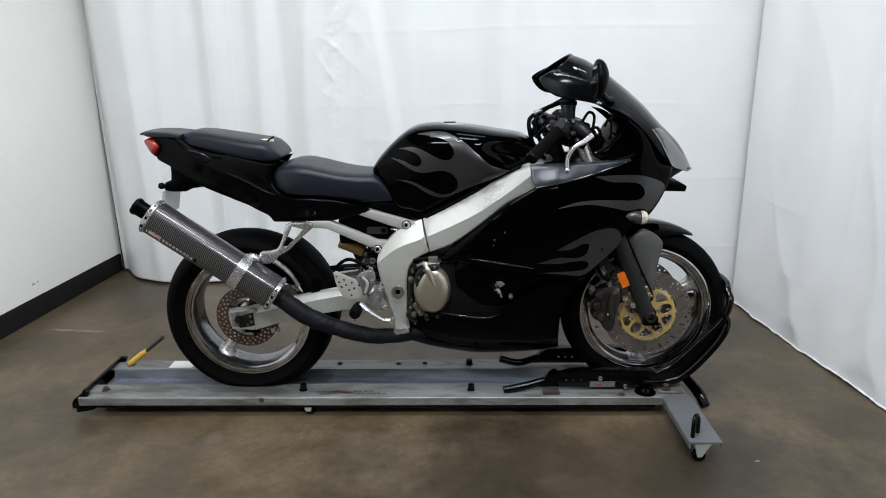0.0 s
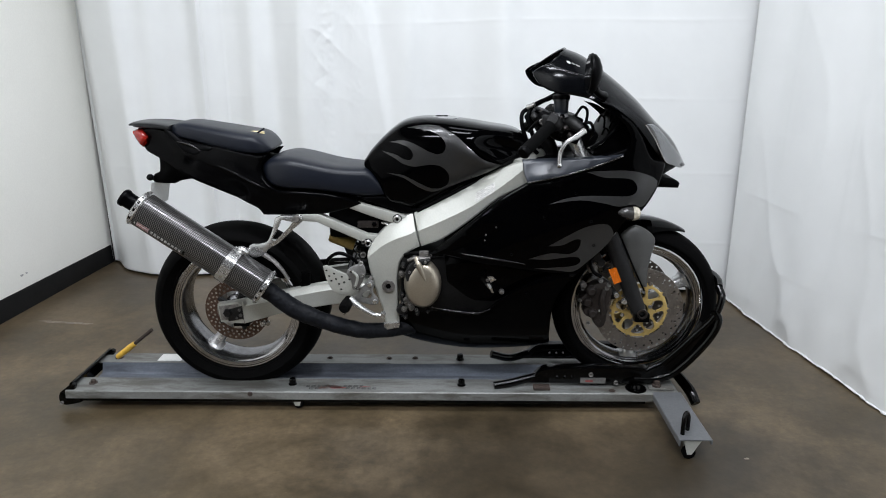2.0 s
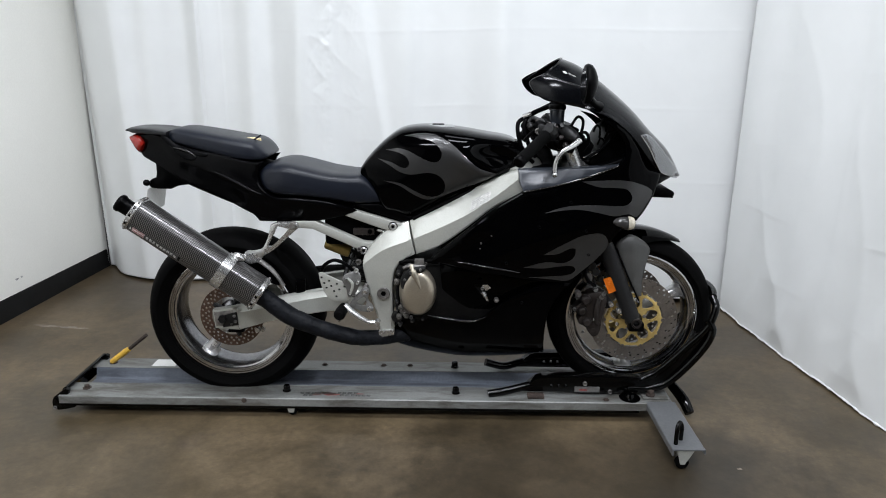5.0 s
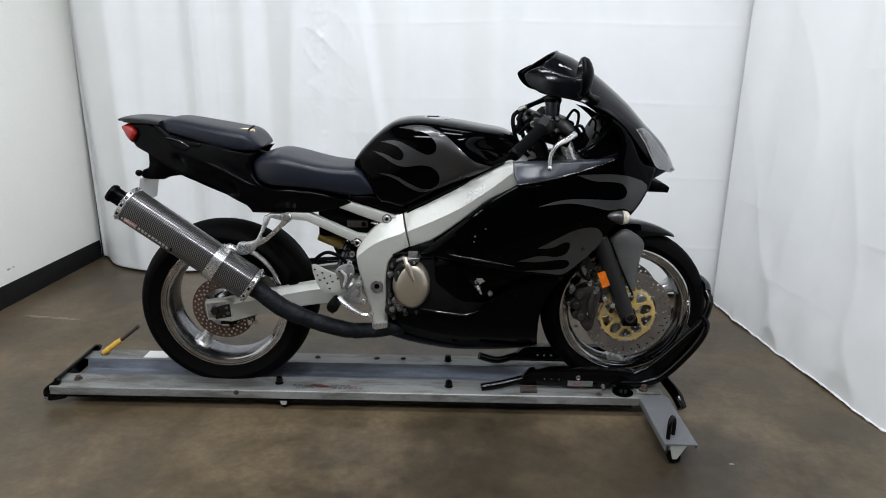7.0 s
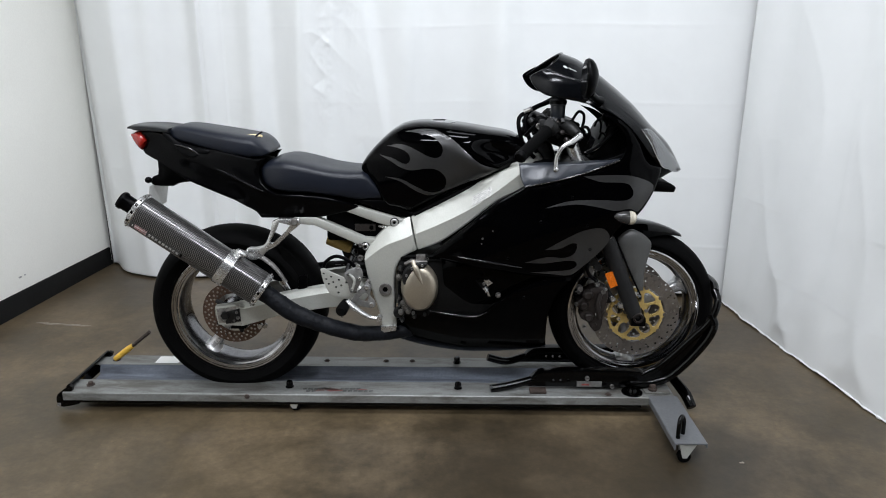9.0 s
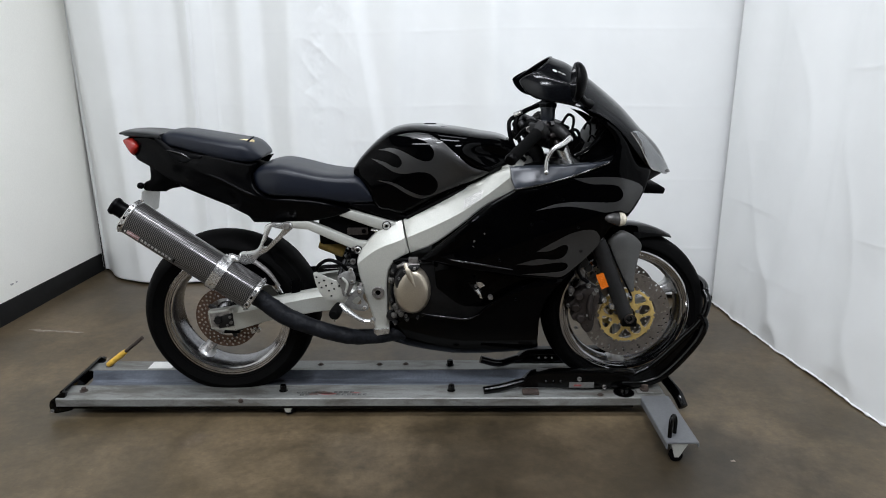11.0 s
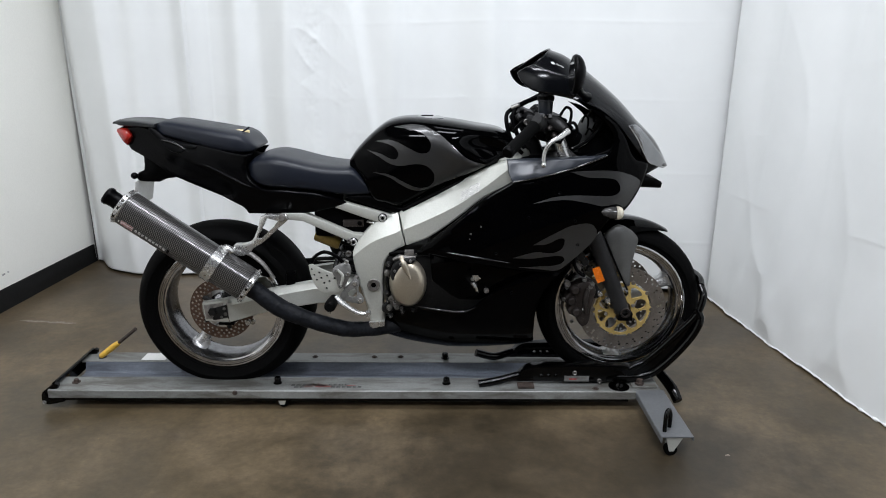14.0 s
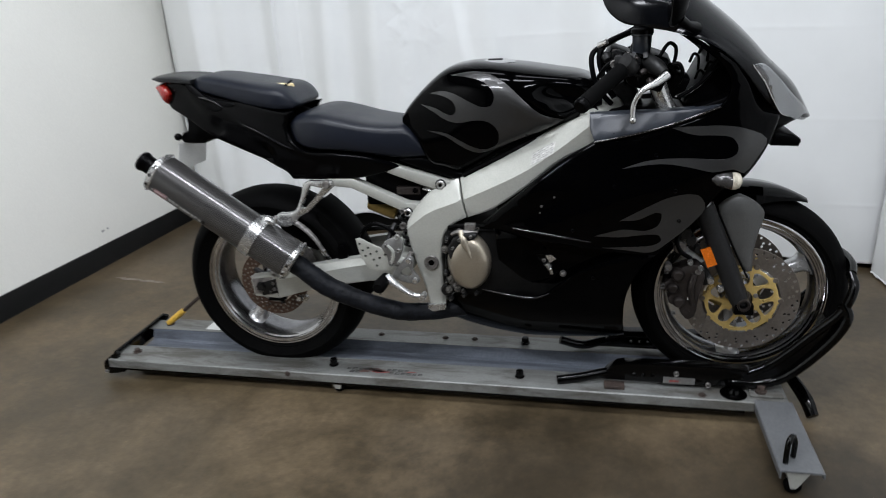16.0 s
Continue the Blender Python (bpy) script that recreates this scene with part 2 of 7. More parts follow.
    nt.links.new(dark_patch.outputs["Result"], patched.inputs["Scale"])
    nt.links.new(patched.outputs["Vector"], b.inputs["Base Color"])
    return m


def carbon():
    """Twill weave: slanted bright tows broken up by the tows that cross them."""
    m = bpy.data.materials.new("carbon_weave")
    m.use_nodes = True
    nt = m.node_tree
    b = nt.nodes["Principled BSDF"]
    link = nt.links.new
    uv = nt.nodes.new("ShaderNodeUVMap")

    def tows(turn, scale, low, high):
        mp = nt.nodes.new("ShaderNodeMapping")
        mp.inputs["Rotation"].default_value = (0, 0, radians(turn))
        w = nt.nodes.new("ShaderNodeTexWave")
        w.inputs["Scale"].default_value, w.inputs["Distortion"].default_value = scale, 0.5
        w.inputs["Detail"].default_value = 1.0
        r = nt.nodes.new("ShaderNodeMapRange")
        r.inputs["From Min"].default_value, r.inputs["From Max"].default_value = 0.15, 0.9
        r.inputs["To Min"].default_value, r.inputs["To Max"].default_value = low, high
        link(uv.outputs["UV"], mp.inputs["Vector"])
        link(mp.outputs["Vector"], w.inputs["Vector"])
        link(w.outputs["Fac"], r.inputs["Value"])
        return r.outputs["Result"]

    mul = nt.nodes.new("ShaderNodeMath")
    mul.operation = "MULTIPLY"
    link(tows(-58, 60, 0.0, 1.0), mul.inputs[0])
    link(tows(30, 52, 0.42, 1.0), mul.inputs[1])
    ramp = nt.nodes.new("ShaderNodeValToRGB")
    ramp.color_ramp.elements[0].position, ramp.color_ramp.elements[1].position = 0.12, 0.75
    ramp.color_ramp.elements[0].color, ramp.color_ramp.elements[1].color = (0.006, 0.0057, 0.0055, 1), (0.128, 0.124, 0.121, 1)
    link(mul.outputs["Value"], ramp.inputs["Fac"])
    link(ramp.outputs["Color"], b.inputs["Base Color"])
    b.inputs["Roughness"].default_value, b.inputs["Metallic"].default_value = 0.28, 0.4
    b.inputs["Coat Weight"].default_value, b.inputs["Coat Roughness"].default_value = 0.35, 0.08
    return m


def cloth():
    m = material("white_plastic_curtain", (0.765, 0.78, 0.775), 0.40, 0, 7, 0.015, 0.06, 2.2, 0.015, rough_vary=0.08, bump_dist=0.006)
    b = m.node_tree.nodes["Principled BSDF"]
    b.inputs["Sheen Weight"].default_value = 0.1
    return m


CONCRETE, CARBON, CURTAIN = concrete(), carbon(), cloth()
WALLPAINT = material("painted_wall", (0.88, 0.875, 0.825), 0.55, 0, 120, 0.02, 0.15, 1.2, 0.025)
BASEBLACK = material("black_vinyl_base", (0.002, 0.002, 0.002), 0.6, 0, 80, 0.2, 0.1, 4, 0.25, spec=0.25)
DARKWALL = material("dark_added_wall", (0.022, 0.022, 0.024), 0.7, 0, 60, 0.1, 0.1, 1.5, 0.2)
CEILING = material("ceiling_grey", (0.16, 0.16, 0.16), 0.8, 0, 50, 0.03, 0.1, 2, 0.05)
HEADLENS = material("headlight_lens", (0.34, 0.35, 0.36), 0.12, 0.3, 40, 0.08, 0.0, 8, 0.12, coat=0.8, rough_vary=0.03)
HEADLENS.node_tree.nodes["Principled BSDF"].inputs["Transmission Weight"].default_value = 0.6
HEADLENS.node_tree.nodes["Principled BSDF"].inputs["IOR"].default_value = 1.2
SIGNALGREY = material("smoked_signal_lens", (0.035, 0.034, 0.033), 0.12, 0.2, 300, 0.35, 0.3, 30, 0.3, rough_vary=0.05)
FROST = material("frosted_lens", (0.50, 0.46, 0.37), 0.18, 0.2, 300, 0.25, 0.5, 60, 0.4)
MIRRORGLASS = material("mirror_glass", (0.05, 0.05, 0.052), 0.03, 1.0, 20, 0.02, 0, 4, 0.02, rough_vary=0.01)


# ---- mesh helpers ----
def part(name, bm, mat, parent=None, label="", sharp=40):
    """Links a bmesh as one mesh object under a thing or a part."""
    me = bpy.data.meshes.new(name)
    bmesh.ops.recalc_face_normals(bm, faces=bm.faces)
    bm.to_mesh(me)
    bm.free()
    me.polygons.foreach_set("use_smooth", [True] * len(me.polygons))
    me.set_sharp_from_angle(angle=radians(sharp))
    me.materials.append(mat)
    ob = new(name, me)
    if parent is not None:
        ob.parent = parent
        if parent.type == "EMPTY":
            ob.matrix_parent_inverse = Matrix.Translation(parent.location).inverted()
    if label:
        ob["label"] = label
    return ob


def thing(name, base, label, category, group=""):
    ob = new(name)
    ob.location = base
    ob.empty_display_size = 0.05
    return tagged(ob, label, category, group)


def box(bm, lo, hi, bevel=0.0, m=None):
    cx = [(a + b) / 2 for a, b in zip(lo, hi)]
    mat = Matrix.Translation(cx) @ Matrix.Diagonal([b - a for a, b in zip(lo, hi)] + [1])
    got = bmesh.ops.create_cube(bm, size=1, matrix=mat)["verts"]
    if bevel:
        edges = list({e for v in got for e in v.link_edges})
        made = bmesh.ops.bevel(bm, geom=edges, offset=bevel, segments=2, affect="EDGES", profile=0.6)
        got = list({v for v in made["verts"]} | {v for v in got if v.is_valid})
    if m is not None:
        bmesh.ops.transform(bm, matrix=m, verts=got)
    return got


def smooth(pts, n=5, closed=True):
    """A curve through the points; a point with a trailing True is a corner."""
    corner = [len(p) > 2 and p[-1] is True for p in pts]
    q = [np.array([c for c in p if c is not True], float) for p in pts]
    k, out = len(q), []
    for i in range(k if closed else k - 1):
        a, b = q[i], q[(i + 1) % k]
        p, d = q[(i - 1) % k], q[(i + 2) % k]
        if not closed:
            p, d = q[max(i - 1, 0)], q[min(i + 2, k - 1)]
        la, lp, ld = np.linalg.norm(b - a), np.linalg.norm(a - p), np.linalg.norm(d - b)
        ta = (b - a) if corner[i] or lp == 0 else (b - p) * la / (la + lp)
        tb = (b - a) if corner[(i + 1) % k] or ld == 0 else (d - a) * la / (la + ld)
        for s in range(n):
            u = s / n
            out.append((2 * u**3 - 3 * u**2 + 1) * a + (u**3 - 2 * u**2 + u) * ta + (3 * u**2 - 2 * u**3) * b + (u**3 - u**2) * tb)
    if not closed:
        out.append(q[-1])
    return [tuple(float(c) for c in v) for v in out]


def inside(p, poly):
    x, y = p
    hit = False
    for (x0, y0), (x1, y1) in zip(poly, poly[1:] + poly[:1]):
        if (y0 > y) != (y1 > y) and x < (x1 - x0) * (y - y0) / (y1 - y0) + x0:
            hit = not hit
    return hit


def border(p, poly):
    q = np.array(poly)
    d = np.roll(q, -1, axis=0) - q
    w = np.array(p) - q
    t = np.clip((w * d).sum(1) / np.maximum((d * d).sum(1), 1e-12), 0, 1)
    return float(np.sqrt(((w - d * t[:, None]) ** 2).sum(1)).min())


def ngon(cx, cz, r, n=16, sq=1.0, turn=0.0):
    return [(cx + r * math.cos(turn + a * math.tau / n), cz + sq * r * math.sin(turn + a * math.tau / n)) for a in range(n)]


def panel(bm, outline, surf, thick, step=0.025, holes=(), edge=0.0, flip=1, lines=()):
    """A shell in the xz outline, bent to y = surf(x, z), with thickness inward, rounded edge and holes."""
    from mathutils.geometry import delaunay_2d_cdt
    loops = [list(outline)] + [list(h) for h in holes]
    verts, edges = [], []
    for lp in loops:
        s = len(verts)
        verts += lp
        edges += [(s + i, s + (i + 1) % len(lp)) for i in range(len(lp))]
    ok = lambda p: inside(p, loops[0]) and not any(inside(p, h) for h in loops[1:])
    for ln in lines:
        kept = [p for p in ln if ok(p) and border(p, loops[0]) > 0.004]
        edges += [(len(verts) + i, len(verts) + i + 1) for i in range(len(kept) - 1)]
        verts += kept
    if edge:
        lp, ring = loops[0], []
        for i, p in enumerate(lp):
            t = np.array(lp[(i + 1) % len(lp)]) - np.array(lp[i - 1])
            nrm = np.array((-t[1], t[0])) / (np.linalg.norm(t) + 1e-9)
            ring.append(nrm)
        for f in (0.25, 1.0):
            last = None
            for i in list(range(len(lp))) + [0]:
                if i == 0 and last is not None:
                    if first is not None:
                        edges.append((last, first))
                    break
                got = None
                for sgn in (1, -1):
                    c = np.array(lp[i]) + ring[i] * sgn * edge * f
                    if ok(tuple(c)) and border(c, lp) > edge * f * 0.9:
                        got = len(verts)
                        verts.append((float(c[0]), float(c[1])))
                        break
                if i == 0:
                    first = got
                if got is not None and last is not None:
                    edges.append((last, got))
                last = got
    xs, zs = [p[0] for p in outline], [p[1] for p in outline]
    x = min(xs) + step / 2
    while x < max(xs):
        z = min(zs) + step / 2
        while z < max(zs):
            c = (x + 0.13 * step * math.sin(z * 91), z + 0.13 * step * math.sin(x * 77))
            if ok(c) and min(border(c, lp) for lp in loops) > max(0.35 * step, edge * 1.2):
                verts.append(c)
            z += step
        x += step
    vs, _, fs, *_ = delaunay_2d_cdt([Vector(v) for v in verts], edges, [], 0, 1e-6)
    fs = [f for f in fs if ok(tuple(sum((vs[i] for i in f), Vector((0, 0))) / len(f)))]
    used = sorted({i for f in fs for i in f})
    front, back = {}, {}
    for i in used:
        px_, pz = vs[i]
        y = surf(px_, pz)
        drop = 0.0
        if edge:
            d = min(border((px_, pz), loops[0]), edge)
            drop = edge - math.sqrt(max(edge * edge - (edge - d) ** 2, 0))
        front[i] = bm.verts.new((px_, flip * (y + drop), pz))
        back[i] = bm.verts.new((px_, flip * (y + max(thick, drop + 0.0005)), pz))
    seen = {}
    for f in fs:
        bm.faces.new([front[i] for i in f])
        bm.faces.new([back[i] for i in reversed(f)])
        for a, b in zip(f, list(f[1:]) + [f[0]]):
            seen[frozenset((a, b))] = None if frozenset((a, b)) in seen else (a, b)
    for ab in seen.values():
        if ab:
            a, b = ab
            bm.faces.new((front[b], front[a], back[a], back[b]))


def slab(bm, outline, y0, y1, holes=(), edge=0.0, step=0.06):
    panel(bm, outline, lambda x, z: y0, y1 - y0, step, holes, edge)


def loft(bm, rings, cap=True, closed=True):
    vs = [[bm.verts.new(p) for p in r] for r in rings]
    k = len(rings[0])
    for a, b in zip(vs, vs[1:]):
        for i in range(k if closed else k - 1):
            j = (i + 1) % k
            bm.faces.new((a[i], a[j], b[j], b[i]))
    if cap:
        bm.faces.new(vs[0])
        bm.faces.new(list(reversed(vs[-1])))
    return vs


def tube(bm, pts, r, seg=12, n=5, bend=True, flat=1.0):
    """A round bar along the points; r is a radius or one for each point."""
    rs = r if isinstance(r, (list, tuple)) else [r] * len(pts)
    line = smooth([(*p, q) for p, q in zip(pts, rs)], n, False) if bend else [(*p, q) for p, q in zip(pts, rs)]
    c = [Vector(p[:3]) for p in line]
    rings, up = [], None
    for i, p in enumerate(c):
        t = (c[min(i + 1, len(c) - 1)] - c[max(i - 1, 0)]).normalized()
        if up is None:
            up = t.orthogonal().normalized()
        up = (up - t * up.dot(t)).normalized()
        side = t.cross(up)
        rings.append([p + line[i][3] * (up * math.cos(a * math.tau / seg) + flat * side * math.sin(a * math.tau / seg)) for a in range(seg)])
    return loft(bm, rings)


def lathe(bm, profile, centre, seg=64, axis="y", closed=False):
    """Turns (radius, along) pairs round an axis through the centre."""
    rings = []
    for i in range(seg):
        a = i * math.tau / seg
        ring = []
        for r, h in profile:
            p = (r * math.cos(a), h, r * math.sin(a)) if axis == "y" else (r * math.cos(a), r * math.sin(a), h) if axis == "z" else (h, r * math.cos(a), r * math.sin(a))
            ring.append(bm.verts.new((centre[0] + p[0], centre[1] + p[1], centre[2] + p[2])))
        rings.append(ring)
    k = len(profile)
    for i in range(seg):
        a, b = rings[i], rings[(i + 1) % seg]
        for j in range(k if closed else k - 1):
            jj = (j + 1) % k
            bm.faces.new((a[j], a[jj], b[jj], b[j]))
    if not closed:
        for j, rev in ((0, False), (k - 1, True)):
            if profile[j][0] > 1e-6:
                ring = [r[j] for r in rings]
                bm.faces.new(ring if not rev else list(reversed(ring)))
    bmesh.ops.remove_doubles(bm, verts=[v for v in bm.verts], dist=1e-6)


def blob(bm, centre, size, turn=(0, 0, 0), seg=16):
    bmesh.ops.create_uvsphere(bm, u_segments=seg, v_segments=max(8, seg * 2 // 3), radius=1,
                              matrix=pose(*centre, *turn) @ Matrix.Diagonal((*size, 1)))


def curve_at(keys, x):
    xs, ys = [k[0] for k in keys], [k[1] for k in keys]
    if x <= xs[0]:
        return ys[0]
    for i in range(len(xs) - 1):
        if x <= xs[i + 1]:
            u = (x - xs[i]) / (xs[i + 1] - xs[i])
            h = xs[i + 1] - xs[i]
            ta = (ys[i + 1] - ys[max(i - 1, 0)]) / (xs[i + 1] - xs[max(i - 1, 0)]) * h
            tb = (ys[min(i + 2, len(ys) - 1)] - ys[i]) / (xs[min(i + 2, len(xs) - 1)] - xs[i]) * h
            return (2 * u**3 - 3 * u**2 + 1) * ys[i] + (u**3 - 2 * u**2 + u) * ta + (3 * u**2 - 2 * u**3) * ys[i + 1] + (u**3 - u**2) * tb
    return ys[-1]


def body(bm, xs, top, low, wide, power=2.6, seg=28, belly=0.5, flat_top=None):
    """A rounded body along x from its top, bottom and half-width curves."""
    rings = []
    for x in xs:
        zt, zb, w = curve_at(top, x), curve_at(low, x), curve_at(wide, x)
        zc, ring = zb + belly * (zt - zb), []
        for i in range(seg):
            a = math.tau * i / seg
            c, s = math.cos(a), math.sin(a)
            y = w * math.copysign(abs(c) ** (2 / power), c)
            h = (zt - zc) if s > 0 else (zc - zb)
            ring.append((x, y, zc + h * math.copysign(abs(s) ** (2 / power), s)))
        rings.append(ring)
    return loft(bm, rings)


def span(a, b, n):
    return [a + (b - a) * (0.5 - 0.5 * math.cos(math.pi * i / (n - 1))) for i in range(n)]


def both(name, make, mat, parent, label="", sharp=40):
    """The same part on the near and the far side; make(bm, side), side -1 or 1."""
    made = []
    for side in (-1, 1):
        bm = bmesh.new()
        make(bm, side)
        made.append(part(name, bm, mat, parent, label, sharp))
    return made


def bolt_head(parent, name, p, r=0.008, depth=0.006, mat=None, out=-1):
    bm = bmesh.new()
    lathe(bm, [(r * 0.45, 0), (r * 0.5, out * depth * 0.4), (r * 0.8, out * depth), (r, out * depth * 0.6), (r, -out * 0.002)], p, 12)
    return part(name, bm, mat or DIRTYALLOY, parent)


# ---- room ----
def wall_x(y):
    return -1.345 + 0.05 * y


def back_y(x):
    return 1.462 - 0.1485 * x


def hang_y(x):
    """The line along which the back curtain hangs, a little in front of the wall."""
    return 1.39 - 0.115 * x + 0.115 * math.exp(-((x + 1.262) / 0.075) ** 2)


def right_x(y):
    return 2.236 - 0.11 * y


def room():
    bm = bmesh.new()
    g = 24
    grid = [[bm.verts.new((-4.5 + 10 * i / g, -6 + 9 * j / g, 0)) for j in range(g + 1)] for i in range(g + 1)]
    low = [[bm.verts.new((-4.5 + 10 * i / g, -6 + 9 * j / g, -0.12)) for j in (0, g)] for i in (0, g)]
    for i in range(g):
        for j in range(g):
            bm.faces.new((grid[i][j], grid[i + 1][j], grid[i + 1][j + 1], grid[i][j + 1]))
    bm.faces.new((low[0][0], low[0][1], low[1][1], low[1][0]))
    tagged(part("floor", bm, CONCRETE), "brown-grey sealed concrete floor with mottled stains", "floor", kind="structure")

    def wall(name, a, b, thick, label, height=3.5, mat=None):
        bm = bmesh.new()
        d = Vector((b[0] - a[0], b[1] - a[1], 0))
        nrm = Vector((-d.y, d.x, 0)).normalized() * thick
        lo = [Vector((*a, 0)), Vector((*b, 0)), Vector((*b, 0)) + nrm, Vector((*a, 0)) + nrm]
        loft(bm, [lo, [p + Vector((0, 0, height)) for p in lo]])
        return tagged(part(name, bm, mat or WALLPAINT), label, "wall", kind="structure")

    def skirting(a, b, out, label):
        bm = bmesh.new()
        d = Vector((b[0] - a[0], b[1] - a[1], 0)).normalized()
        nrm = Vector((-d.y, d.x, 0)) * -out
        prof = ((0.0, 0.0), (0.016, 0.0), (0.009, 0.02), (0.008, 0.094), (0.004, 0.1), (0.0, 0.1))
        loft(bm, [[Vector((*p, 0)) + nrm * o + Vector((0, 0, h + 0.001)) for o, h in prof] for p in (a, b)])
        tagged(part("baseboard", bm, BASEBLACK), label, "baseboard", kind="structure")

    wall("wall_west", (wall_x(-6), -6), (wall_x(1.85), 1.85), 0.12, "off-white painted wall with scuffs")
    # wall behind the curtain is coloured dark to give the edge gap its shade
    wall("wall_north", (-1.45, back_y(-1.45)), (5.5, back_y(5.5)), 0.12, "wall behind the curtain, coloured dark for the gap's shade", mat=DARKWALL)
    # walls added out of view, dark so the black paint reflects dark
    wall("wall_south", (5.5, -6), (-4.5, -6), 0.12, "plain dark grey wall, added out of view", mat=DARKWALL)
    wall("wall_east", (5.5, 1.2), (5.5, -6), 0.12, "plain dark grey wall, added out of view", mat=DARKWALL)
    skirting((wall_x(-6) + 0.001, -6), (wall_x(1.63) + 0.001, 1.63), 1, "black vinyl baseboard along the wall")
    skirting((-1.235, back_y(-1.235) - 0.001), (5.4, back_y(5.4) - 0.001), 1, "black vinyl baseboard below the curtain")
    # unseen ceiling, added to close the room above
    bm = bmesh.new()
    box(bm, (-4.5, -6.1, CEILING_Z), (5.6, 2.2, CEILING_Z + 0.12))
    tagged(part("ceiling", bm, CEILING), "plain dark grey ceiling, added out of view", "ceiling", kind="structure")


room()


def scuffs():
    """Pale scratches on the floor and grey smudges on the wall."""
    rnd = random.Random(4)
    pale = material("pale_scratch", (0.20, 0.17, 0.14), 0.6, 0, 60, 0.3, 0, 20, 0.4)
    smudge = material("grey_smudge", (0.42, 0.42, 0.41), 0.6, 0, 90, 0.2, 0, 30, 0.3)
    for cx, cy, lx, ly in ((-1.06, 0.655, 0.05, 0.008), (-0.97, 0.645, 0.035, 0.010), (-0.91, 0.635, 0.03, 0.006), (-1.12, 0.668, 0.025, 0.005), (1.67, -0.44, 0.007, 0.006)):
        pts = [(cx + lx * (1 + 0.35 * rnd.random()) * math.cos(a * math.tau / 11), cy + ly * (0.6 + 0.8 * rnd.random()) * math.sin(a * math.tau / 11)) for a in range(11)]
        bm = bmesh.new()
        loft(bm, [[(x, y, z) for x, y in pts] for z in (0.0002, 0.0008)])
        ob = part("floor_scratch", bm, pale, bpy.data.objects["floor"], "pale scratch in the concrete")
    for cy, cz, ly, lz in ((0.84, 0.166, 0.016, 0.005), (0.875, 0.168, 0.008, 0.004)):
        pts = [(cy + ly * (0.7 + 0.6 * rnd.random()) * math.cos(a * math.tau / 11), cz + lz * (0.7 + 0.6 * rnd.random()) * math.sin(a * math.tau / 11)) for a in range(11)]
        bm = bmesh.new()
        loft(bm, [[(wall_x(y) + o, y, z) for y, z in pts] for o in (0.0003, 0.0009)])
        part("wall_smudge", bm, smudge, bpy.data.objects["wall_west"], "grey smudge on the wall paint")


scuffs()


# housings for the added lamps, also out of view
def lamp_fixture(x, y):
    t = thing("ceiling_light", (x, y, CEILING_Z), "white ceiling light fixture, added out of view", "ceiling light", "ceiling lights")
    bm = bmesh.new()
    loft(bm, [[(x + e, y - 0.1, CEILING_Z - 0.001), (x + e, y - 0.16, LAMP_Z + 0.01), (x + e, y + 0.16, LAMP_Z + 0.01), (x + e, y + 0.1, CEILING_Z - 0.001)] for e in (-0.37, 0.37)])
    part("housing", bm, WHITE, t)


for lx, ly in ((0.15, -1.0), (1.0, -1.0), (0.2, 0.30), (1.1, 0.20), (-0.45, -2.9), (1.75, -2.9)):
    lamp_fixture(lx, ly)


# ---- curtains ----
def sheet(name, us, zs, place, label):
    """A hanging sheet: place(u, z) gives the point; with a thin hem."""
    verts = [place(u, z) for z in zs for u in us]
    k = len(us)
    faces = [(j * k + i, j * k + i + 1, (j + 1) * k + i + 1, (j + 1) * k + i) for j in range(len(zs) - 1) for i in range(k - 1)]
    me = bpy.data.meshes.new(name)
    me.from_pydata(verts, [], faces)
    me.polygons.foreach_set("use_smooth", [True] * len(me.polygons))
    me.materials.append(CURTAIN)
    ob = new(name, me)
    so = ob.modifiers.new("thickness", "SOLIDIFY")
    so.thickness = 0.003
    return tagged(ob, label, "curtain")


def bumpf(x, c, w):
    return math.exp(-((x - c) / w) ** 2)


def crease(z, rows, w=0.006):
    return sum(math.exp(-abs(z - r) / w) for r in rows)


